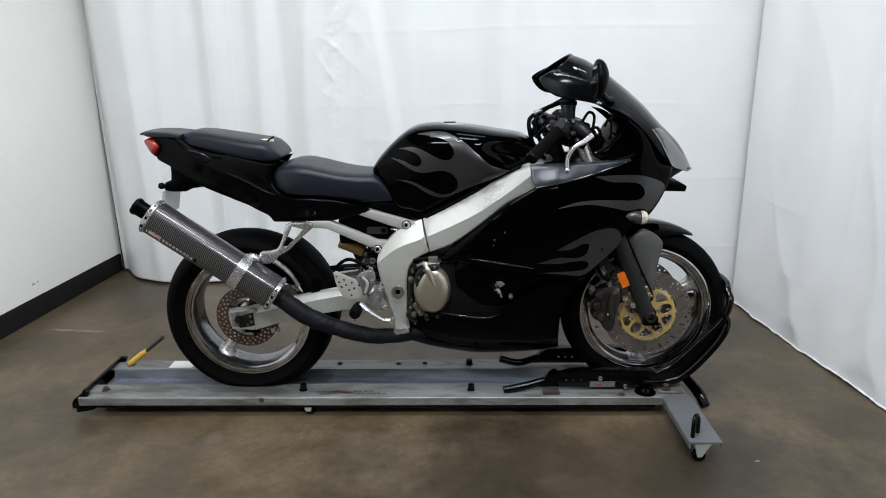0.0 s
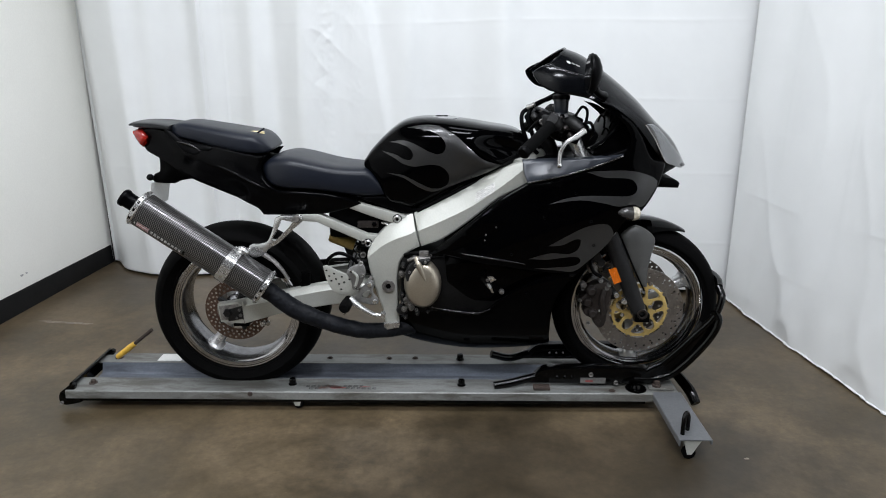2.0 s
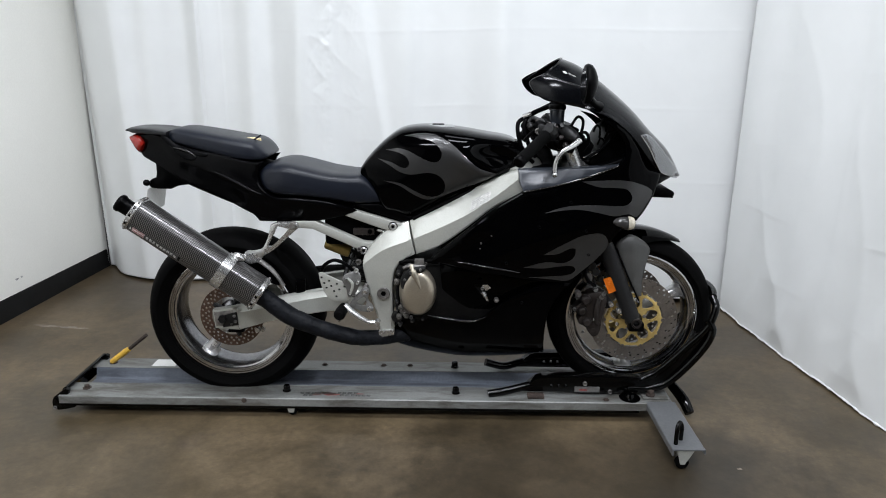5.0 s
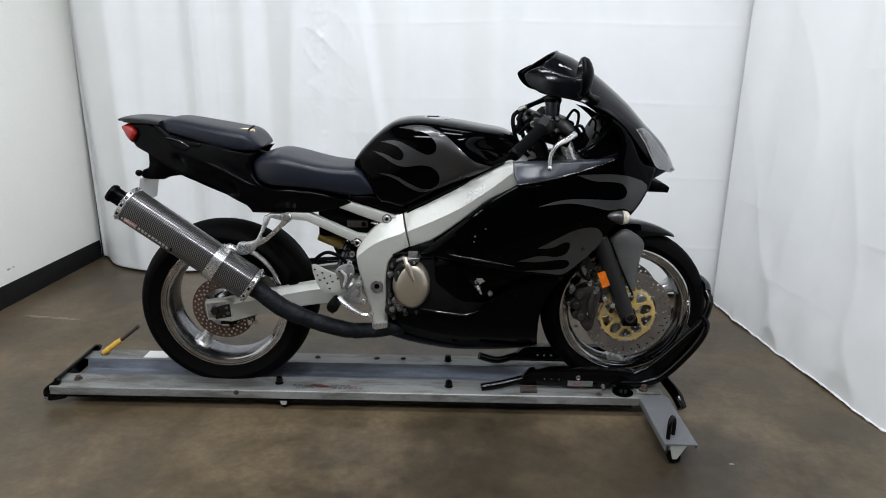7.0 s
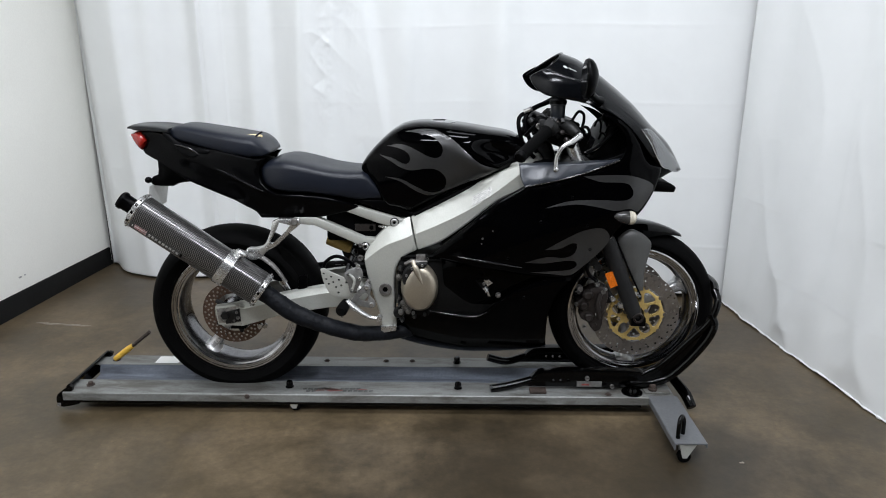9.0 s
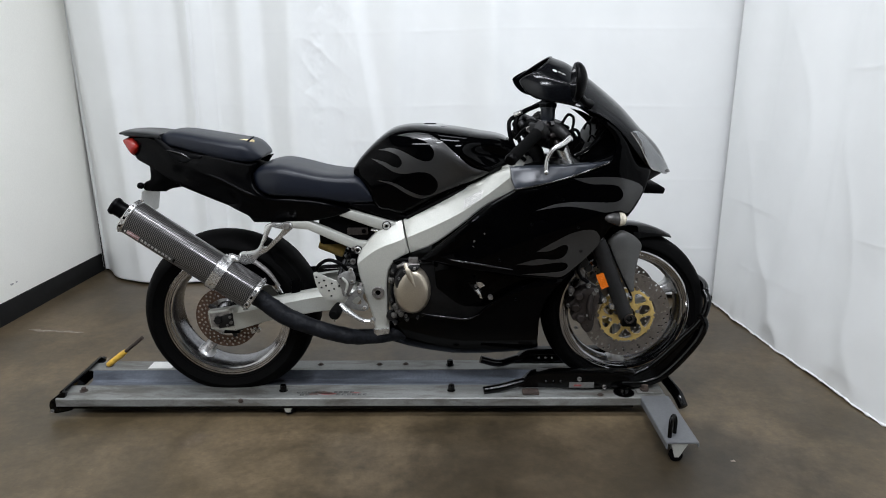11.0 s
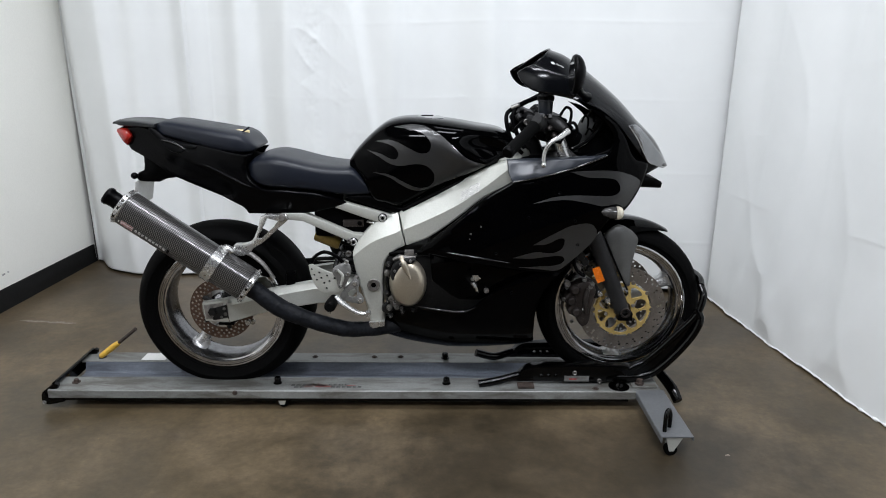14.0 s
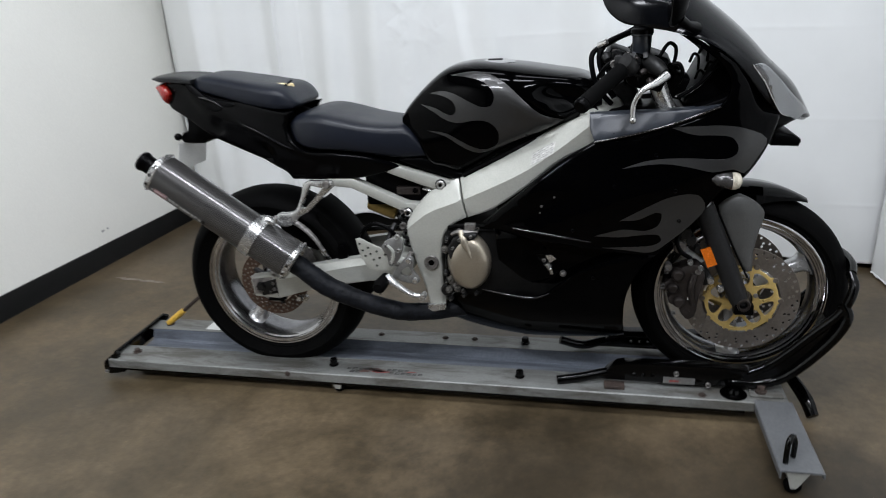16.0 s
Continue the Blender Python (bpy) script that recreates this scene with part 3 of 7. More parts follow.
def back_fold(u, z):
    # soft vertical folds, deeper towards the left, and a crumpled strip
    left = 1 / (1 + math.exp((u - 0.12) / 0.1))
    calm = min(1, max(0.12, (1.75 - u) / 0.5))
    sway = 0.5 * math.sin(z * 0.9)
    h = (0.05 * math.sin(u * 13 + 1.6 * sway) + 0.017 * math.sin(u * 27 + 2.2 + sway) + 0.006 * math.sin(u * 47 + 0.7 - sway)) * left
    h += (0.019 * math.sin(u * 13 + 1.6 * sway) + 0.008 * math.sin(u * 26 + 1.1 - sway)) * (1 - left) * calm
    h += 0.05 * bumpf(u, -0.66, 0.1) - 0.05 * bumpf(u, -0.38, 0.09) + 0.055 * bumpf(u, -0.2, 0.07)
    h += 0.06 * bumpf(u, -1.12, 0.075) * min(1, max(0, z) / 0.5)
    h += 0.018 * math.sin(u * 5.1 + 1.3 + 0.35 * z) * calm
    # slack pleats that lean across the sheet, with a soft and a steep side
    for at, lean, depth, soft_side, steep, top in ((0.36, -0.16, 0.030, 0.16, 0.045, 0.55), (0.56, 0.03, 0.014, 0.06, 0.05, 0.2), (0.02, 0.10, 0.016, 0.05, 0.12, 0.3), (1.02, -0.06, 0.016, 0.16, 0.06, 0.5), (1.33, 0.02, 0.010, 0.12, 0.08, 0.3)):
        d = u - (at + lean * (z - 1.2))
        h += depth * math.exp(-(d / (soft_side if d < 0 else steep)) ** 2) * min(1, max(0, (z - 0.25) / top))
    wr = bumpf(u, 0.20 + 0.05 * math.sin(z * 3), 0.15) + 0.4 * bumpf(u, 1.02, 0.14) + 0.10
    wr *= max(0, min(1, 0.45 + 1.6 * noise.noise(Vector((u * 6, z * 4, 4.2)))))
    a, b = 0.8 * u + 0.6 * z, 0.8 * z - 0.6 * u
    r1 = 1 - abs(noise.noise(Vector((a * 9, b * 3.5, 3.1))))
    r2 = 1 - abs(noise.noise(Vector((b * 12, a * 4, 7.7))))
    h += wr * (0.0048 * r1 ** 4 - 0.0034 * r2 ** 4)
    h += wr * 0.0020 * (1 - abs(noise.noise(Vector((u * 30, z * 24, 1.1))))) ** 2
    # small puckers along a stitched seam
    h += 0.004 * bumpf(u, 0.165 + 0.008 * math.sin(z * 5), 0.013) * noise.noise(Vector((0.3, z * 34, 2)))
    h += 0.002 * crease(z - 0.005 * u + 0.006 * math.sin(u * 4), (0.27, 0.62, 0.975, 1.335, 1.69)) * (0.6 + 0.6 * noise.noise(Vector((u * 2, z, 1))))
    ease = min(1, max(0, (u + 1.225) / 0.3)) * 1.0
    return h * ease


def make_curtains():
    us = np.concatenate((np.linspace(-1.258, -0.06, 170), np.linspace(-0.05, 0.46, 100), np.linspace(0.47, 2.22, 150)))
    zs = np.concatenate((np.linspace(0, 1.65, 230), np.linspace(1.7, 3.4, 20)))

    def back(u, z):
        low = 0.012 if u < -0.45 else 0.12 - 0.03 * min(1, max(0, u - 0.6)) - 0.065 * min(1, max(0, (u - 1.45) / 0.4)) if u > -0.3 else 0.012 + 0.108 * (u + 0.45) / 0.15
        zz = low + (3.4 - low) * z / 3.4
        swing = 0.05 if u > -0.5 else 0.05 + 0.05 * bumpf(u, -0.85, 0.3) - 0.07 * bumpf(u, -1.225, 0.1)
        pull = 0.9 - 0.72 * math.exp(-z / 0.4) if u < -0.4 else 1
        return (u - 0.05 * bumpf(u, -1.1, 0.2) * (zz - 1), hang_y(u) - swing - 0.045 - pull * back_fold(u, zz), zz)

    sheet("back_curtain", us, zs, back, "white plastic curtain with soft vertical folds hanging on the wall")
    vs = np.linspace(0, 4.2, 260)

    def side(v, z):
        # v runs from the far edge towards the camera
        y = 1.008 - v
        low = 0.006 + 0.003 * math.sin(v * 9) + 0.004 * noise.noise(Vector((v * 16, 1, 3)))
        zz = low + (3.4 - low) * z / 3.4
        h = (0.002 + 0.015 * min(1, zz)) * math.sin(v * 5.3 + 1.5 + 0.3 * zz) + (0.002 + 0.009 * min(1, zz)) * math.sin(v * 11 + 2)
        h += 0.040 * math.exp(-zz / 0.7) * min(1, 0.35 + zz / 0.3) * noise.noise(Vector((v * 4.2 - 0.5 * zz, zz * 0.5, 12)))
        # slanting slack folds that fan out towards the foot
        for at, lean, depth, wide, reach in ((0.24, 0.42, 0.013, 0.075, 0.32), (0.46, 0.62, 0.012, 0.06, 0.26), (0.62, -0.55, 0.011, 0.06, 0.30), (0.90, 0.66, 0.014, 0.08, 0.36), (1.10, -0.40, 0.010, 0.06, 0.28), (1.42, 0.5, 0.012, 0.09, 0.34), (1.75, -0.5, 0.012, 0.08, 0.3)):
            d = v - at - lean * zz
            h += depth * math.exp(-abs(d / wide) ** 1.4) * math.exp(-(zz / reach) ** 2) * min(1, 0.25 + zz / 0.12)
        r1 = 1 - abs(noise.noise(Vector((v * 3.1 + zz * 1.4, zz * 1.1 - v, 5.5))))
        h += 0.009 * r1 ** 6 * (0.4 + 0.6 * math.exp(-zz / 0.6))
        h += 0.006 * math.exp(-zz / 0.12) * noise.noise(Vector((v * 14, 0, 2)))
        h += 0.0045 * noise.fractal(Vector((v * 2.2, zz * 1.4, 9)), 1.2, 2, 3)
        # fold lines pressed in when the sheet was packed
        for row in (0.26, 0.55, 0.85, 1.15, 1.45):
            d = zz - row - 0.03 * v + 0.010 * math.sin(v * 5 + 9 * row) + 0.006 * noise.noise(Vector((v * 6, row * 7, 3)))
            h += max(0, 0.35 + 1.1 * noise.noise(Vector((v * 2.3, row * 5, 5)))) * (0.0022 * math.exp(-abs(d) / 0.008) + 0.0008 * math.tanh(d / 0.02) * math.exp(-abs(d) / 0.08))
        h += 0.002 * crease(v - 0.02 * zz, (0.34, 0.78, 1.3, 1.9), 0.008)
        h *= min(1, 0.15 + v / 0.3)
        return (right_x(y) - h + 0.010 * math.exp(-(v / 0.15) ** 2) + 0.010 * zz * math.exp(-v / 0.5), y, zz)

    hung = sheet("side_curtain", vs, zs, side, "white plastic curtain with fold creases hanging to the floor")
    bm = bmesh.new()
    line = [side(v, 0.002) for v in np.linspace(0, 4.2, 420)]
    tube(bm, [(x - 0.001 + 0.002 * noise.noise(Vector((y * 40, 8, 1))), y, max(0.003, z + 0.003 * noise.noise(Vector((y * 30, 3, 1))))) for x, y, z in line], [max(0.0016, 0.0036 + 0.005 * noise.noise(Vector((y * 47, 0, 5)))) for x, y, z in line], 6, 1, False)
    part("hem", bm, CURTAIN, hung, "rolled frayed hem")


make_curtains()


# ---- wheel dolly ----
DX0, DX1 = -0.565, 1.455


def stand_dolly():
    t = thing("motorcycle_dolly", (0.45, 0, 0.0), "scuffed silver steel motorcycle dolly on casters", "dolly")

    def rail(y0, y1, lip):
        # folded top plate with a lip down the outer side
        prof = [(y0, 0.075), (y1, 0.075), (y1, 0.071), (y0 + lip * 0.004, 0.071)]
        s = y0 if lip > 0 else y1
        if lip > 0:
            prof = [(y0, 0.046), (y0, 0.072), (y0 + 0.003, 0.075), (y1, 0.075), (y1, 0.071), (y0 + 0.004, 0.071), (y0 + 0.004, 0.046)]
        else:
            prof = [(y0, 0.071), (y0, 0.075), (y1 - 0.003, 0.075), (y1, 0.072), (y1, 0.046), (y1 - 0.004, 0.046), (y1 - 0.004, 0.071)]
        bm = bmesh.new()
        loft(bm, [[(x, a, b) for a, b in prof] for x in (DX0, 0.2, 0.9, DX1)])
        part("rail", bm, DOLLY, t, sharp=30)

    rail(-0.165, -0.062, 1)
    rail(0.066, 0.152, -1)
    bm = bmesh.new()
    prof = [(-0.062, 0.0735), (-0.052, 0.042), (-0.045, 0.037), (0.045, 0.037), (0.055, 0.042), (0.066, 0.0735), (0.066, 0.069), (0.057, 0.036), (0.046, 0.033), (-0.046, 0.033), (-0.054, 0.036), (-0.062, 0.069)]
    loft(bm, [[(x, a, b) for a, b in prof] for x in (DX0 + 0.02, 0.3, 1.0, DX1 + 0.06)])
    part("trough", bm, TROUGH, t, "blue-grey scuffed wheel trough", 25)
    for y in (-0.14, 0.13):
        bm = bmesh.new()
        box(bm, (DX0 + 0.02, y - 0.012, 0.03), (DX1 - 0.02, y + 0.012, 0.07), 0.002)
        part("underframe", bm, CHOCKBLACK, t)
    # ramp bar across the rear end
    bm = bmesh.new()
    tube(bm, [(-0.556, -0.135, 0.084), (-0.562, 0.155, 0.082)], 0.0125, 8, 2, flat=0.6)
    part("rear_bar", bm, CHOCKBLACK, t, "worn dark steel cross bar")
    for y in (-0.150, 0.140):
        bm = bmesh.new()
        slab(bm, smooth([(-0.595, 0.041), (-0.588, 0.063), (-0.543, 0.096, True), (-0.531, 0.091, True), (-0.542, 0.059, True), (-0.525, 0.05, True), (-0.519, 0.026, True), (-0.573, 0.015), (-0.59, 0.024)], 2), y - 0.008, y + 0.008, edge=0.003)
        rb = part("rear_bracket", bm, CHOCKBLACK, t, "worn dark steel end bracket")
        bolt_head(rb, "bracket_bolt", (-0.585, y - 0.008, 0.026), 0.006, 0.006, DIRTYALLOY)
    bm = bmesh.new()
    loft(bm, [[(-0.566, y, 0.03), (-0.584, y, 0.06), (-0.58, y, 0.062), (-0.562, y, 0.034)] for y in (-0.16, 0.15)])
    part("rear_flap", bm, CHOCKBLACK, t)
    # outrigger feet
    for s in (-1, 1):
        bm = bmesh.new()
        a, b = (-0.455, -0.150) if s < 0 else (0.150, 0.44)
        prof = [(1.455, 0.052), (1.455, 0.071), (1.458, 0.0735), (1.552, 0.0735), (1.555, 0.071), (1.555, 0.058), (1.551, 0.058), (1.551, 0.069), (1.459, 0.069), (1.459, 0.052)]
        loft(bm, [[(x, y, z) for x, z in prof] for y in (a, b)])
        foot = part("outrigger", bm, OUTRIGGER, t, "silver steel outrigger plate", 25)
        yb = a + 0.045 if s < 0 else b - 0.045
        bm = bmesh.new()
        tube(bm, [(1.473, yb - 0.014, 0.074), (1.473, yb - 0.014, 0.112), (1.477, yb - 0.008, 0.134), (1.488, yb + 0.006, 0.136), (1.496, yb + 0.012, 0.116), (1.496, yb + 0.012, 0.074)], 0.0066, 10, 4)
        part("tie_loop", bm, CHOCKBLACK, foot, "black steel tie-down loop")
        bm = bmesh.new()
        yc = a + 0.02 if s < 0 else b - 0.02
        lathe(bm, [(0.006, -0.010), (0.017, -0.010), (0.020, -0.007), (0.020, 0.007), (0.017, 0.010), (0.006, 0.010)], (1.492, yc, 0.0205), 20)
        part("caster_wheel", bm, RUBBER, foot)
        for q in (-0.014, 0.014):
            bm = bmesh.new()
            slab(bm, [(1.470, 0.069), (1.525, 0.069), (1.497, 0.02), (1.484, 0.02)], yc + q - 0.0015, yc + q + 0.0015)
            part("caster_bracket", bm, ALLOY, foot)
    # front end plate under the chock
    bm = bmesh.new()
    slab(bm, [(1.455, 0.066), (1.545, 0.066), (1.545, 0.074), (1.455, 0.074)], -0.150, 0.150)
    part("front_plate", bm, DOLLY, t)
    bm = bmesh.new()
    tube(bm, [(1.545, 0.06, 0.11), (1.580, -0.005, 0.075), (1.608, -0.085, 0.046), (1.618, -0.125, 0.018)], [0.016, 0.017, 0.019, 0.017], 10, 3, flat=0.7)
    part("jack_arm", bm, CHOCKBLACK, t, "black steel arm with a worn end")
    # bolts, stops and hinge blocks on the rails
    for x, y in ((0.211, -0.106), (0.803, -0.106), (0.80, 0.106)):
        bm = bmesh.new()
        lathe(bm, [(0.004, 0.024), (0.0095, 0.022), (0.0115, 0.017), (0.0115, 0.004), (0.015, 0.002), (0.015, 0.0)], (x, y, 0.0752), 14, "z")
        part("rubber_stop", bm, CHOCKBLACK, t)
    for x, y in ((-0.495, -0.105), (-0.50, 0.105), (1.32, -0.145), (0.305, 0.112), (0.53, 0.112), (0.63, 0.114)):
        bm = bmesh.new()
        lathe(bm, [(0.003, 0.013), (0.009, 0.012), (0.010, 0.002), (0.016, 0.002), (0.016, 0)] if x < 0 else [(0.002, 0.006), (0.007, 0.005), (0.008, 0.001), (0.012, 0.001), (0.012, 0)], (x, y, 0.0752), 6, "z")
        part("bolt", bm, RUST, t)
    bm = bmesh.new()
    box(bm, (1.050, -0.148, 0.0752), (1.108, -0.112, 0.086), 0.004)
    part("clamp_block", bm, RUST, t, "rusty clamp block")
    bm = bmesh.new()
    lathe(bm, [(0.003, 0.017), (0.012, 0.016), (0.016, 0.009), (0.017, 0.004), (0.036, 0.003), (0.036, 0.0)], (1.405, -0.128, 0.0752), 24, "z")
    part("pad", bm, CHOCKBLACK, t, "black round rubber pad")
    bm = bmesh.new()
    lathe(bm, [(0.003, 0.022), (0.011, 0.02), (0.011, 0.008), (0.016, 0.007), (0.016, 0.0)], (1.478, -0.12, 0.0812), 6, "z")
    part("rusty_bolt", bm, RUST, t, "rusty hex bolt")
    bm = bmesh.new()
    box(bm, (1.448, -0.14, 0.0755), (1.535, -0.085, 0.081), 0.002)
    part("shim_plate", bm, DOLLY, t)
    for x in (0.235, 0.80):
        if x > 0.5:
            bm = bmesh.new()
            box(bm, (x - 0.018, -0.150, 0.030), (x + 0.018, -0.146, 0.050), 0.001)
            part("caster_bracket", bm, CASTGREY, t)
            continue
        bm = bmesh.new()
        lathe(bm, [(0.005, -0.010), (0.016, -0.010), (0.018, -0.006), (0.018, 0.006), (0.016, 0.010), (0.005, 0.010)], (x, -0.135, 0.019), 18)
        part("caster_wheel", bm, RUBBER, t)
        for q in (-0.150, -0.123):
            bm = bmesh.new()
            slab(bm, [(x - 0.024, 0.052), (x + 0.018, 0.052), (x + 0.006, 0.014), (x - 0.010, 0.014)], q, q + 0.003)
            part("caster_bracket", bm, ALLOY, t)
    # worn lettering, kept as bars, a smeared red mark and a paper label
    rnd = random.Random(8)
    for y, x0, x1 in ((-0.122, 0.262, 0.335), (-0.119, 0.392, 0.452), (-0.139, 0.275, 0.300), (-0.137, 0.402, 0.500)):
        x = x0
        while x < x1:
            w = 0.011 + 0.006 * rnd.random()
            for lo, hi in ((0.0, 0.003), (0.0075, 0.011)):
                bm = bmesh.new()
                box(bm, (x, y - 0.005 + lo, 0.0752), (x + w, y - 0.005 + hi, 0.0757))
                part("worn_letter_bar", bm, INK, t)
            bm = bmesh.new()
            box(bm, (x, y - 0.002, 0.0752), (x + 0.0035, y + 0.0025, 0.0757))
            part("worn_letter_bar", bm, INK, t)
            x += w + 0.005
    for cx, cy, lx, ly, mat in ((0.352, -0.124, 0.045, 0.010, SMEAR), (0.372, -0.132, 0.030, 0.007, REDINK), (0.335, -0.119, 0.025, 0.006, RUST), (0.470, -0.124, 0.018, 0.003, REDINK), (0.32, -0.135, 0.020, 0.005, SMEAR)):
        pts = [(cx + lx * (0.7 + 0.5 * rnd.random()) * math.cos(q * math.tau / 13), cy + ly * (0.6 + 0.8 * rnd.random()) * math.sin(q * math.tau / 13)) for q in range(13)]
        bm = bmesh.new()
        loft(bm, [[(x, y, z) for x, y in pts] for z in (0.0752, 0.0755)])
        part("smeared_print", bm, mat, t)
    bm = bmesh.new()
    lathe(bm, [(0.004, 0.0), (0.0075, 0.0), (0.009, 0.002), (0.009, 0.004)], (0.076, -0.168, 0.066), 14)
    part("lip_eyelet", bm, RUST, t)
    bm = bmesh.new()
    box(bm, (-0.345, 0.080, 0.0752), (-0.255, 0.140, 0.0757))
    part("paper_label", bm, WHITE, t, "white paper label")
    # lever with a worn yellow grip
    bm = bmesh.new()
    tube(bm, [(-0.508, 0.10, 0.078), (-0.503, 0.10, 0.082), (-0.45, 0.10, 0.122), (-0.432, 0.10, 0.136), (-0.429, 0.10, 0.138)], [0.004, 0.0105, 0.0115, 0.0095, 0.004], 12, 3, False)
    part("handle_grip", bm, YELLOW, t, "worn yellow lever grip")
    bm = bmesh.new()
    tube(bm, [(-0.436, 0.10, 0.132), (-0.36, 0.10, 0.193)], 0.0068, 10, 2)
    part("handle_tip", bm, RUST, t)


stand_dolly()


def wheel_chock():
    t = thing("wheel_chock", (1.3, 0, 0.075), "black steel wheel chock holding the front wheel", "wheel chock")
    for s in (-1, 1):
        y0 = -0.115 if s < 0 else 0.085
        bm = bmesh.new()
        slab(bm, smooth([(1.03, 0.087, True), (1.08, 0.140), (1.13, 0.148), (1.43, 0.148), (1.47, 0.13), (1.44, 0.087, True)], 5), y0, y0 + 0.03,
             holes=[ngon(x, 0.112, 0.0055, 10) for x in (1.135, 1.16, 1.185)], edge=0.006)
        side = part("side_plate", bm, CHOCKBLACK, t)
        bm = bmesh.new()
        tube(bm, [(0.915, y0 - 0.01, 0.082 if s < 0 else 0.112), (0.985, y0 + 0.0, 0.092), (1.05, y0 + 0.012, 0.105), (1.10, y0 + 0.015, 0.115)], 0.0145, 12, 4)
        part("arm", bm, CHOCKBLACK, side)
        bm = bmesh.new()
        tube(bm, [(1.40, y0 + 0.01, 0.10), (1.49, y0 + 0.01, 0.105), (1.545, y0 + 0.005, 0.135), (1.635, y0, 0.245), (1.668, y0, 0.32), (1.655, y0 + 0.01, 0.355)], 0.0145, 12, 5)
        part("lower_rail", bm, CHOCKBLACK, side)
        bm = bmesh.new()
        tube(bm, [(1.44, y0 + 0.01, 0.13), (1.50, y0 + 0.01, 0.165), (1.60, y0 + 0.008, 0.27), (1.655, y0 + 0.006, 0.335), (1.676, y0 + 0.012, 0.40), (1.672, y0 + 0.03 * -s + 0.012, 0.43)], 0.0125, 12, 5)
        part("upper_rail", bm, CHOCKBLACK, side)
        bm = bmesh.new()
        slab(bm, smooth([(1.43, 0.10, True), (1.50, 0.106), (1.55, 0.14), (1.635, 0.245), (1.655, 0.32), (1.62, 0.29), (1.51, 0.175), (1.45, 0.14, True)], 4), y0 + 0.006, y0 + 0.014)
        part("web_plate", bm, CHOCKBLACK, side)
    bm = bmesh.new()
    tube(bm, [(1.672, -0.08, 0.43), (1.685, -0.03, 0.44), (1.685, 0.06, 0.44), (1.672, 0.10, 0.43)], 0.0125, 12, 4)
    part("cross_tube", bm, CHOCKBLACK, t)
    bm = bmesh.new()
    ring = [[(1.44 + 0.0, y, 0.092), (1.60, y, 0.20), (1.635, y, 0.30), (1.625, y, 0.304), (1.59, y, 0.208), (1.436, y, 0.098)] for y in (-0.085, 0.085)]
    loft(bm, ring)
    part("cradle_plate", bm, CHOCKBLACK, t)
    bm = bmesh.new()
    box(bm, (1.215, -0.1168, 0.089), (1.302, -0.1155, 0.110), 0.0004)
    sticker = part("sticker", bm, CASTGREY, t, "worn white sticker")
    bm = bmesh.new()
    box(bm, (1.232, -0.1174, 0.095), (1.258, -0.117, 0.101))
    part("printed_bar", bm, REDINK, sticker)
    for x, z in ((1.25, 0.122), (1.338, 0.092)):
        bolt_head(t, "bolt", (x, -0.116, z), 0.008, 0.006)


wheel_chock()


# ---- motorcycle ----
RW = (0.022, 0.0, 0.338)
FW = (1.408, 0.0, 0.346)
bike = thing("motorcycle", (0.7, 0, 0.04), "black sport motorcycle with grey flame graphics standing on a dolly", "motorcycle")


def tyre_profile(r, w, rim):
    """Cross-section (radius, y): tread crown, shoulders, sidewalls and bead."""
    pts = [(rim - 0.006, -w * 0.36), (rim + 0.010, -w * 0.40), (rim + 0.035, -w * 0.485), (r - 0.045, -w * 0.5), (r - 0.026, -w * 0.44), (r - 0.010, -w * 0.30), (r - 0.002, -w * 0.13)]
    half = smooth(pts, 4, False)
    return half + [(r, 0.0)] + [(a, -b) for a, b in reversed(half)]


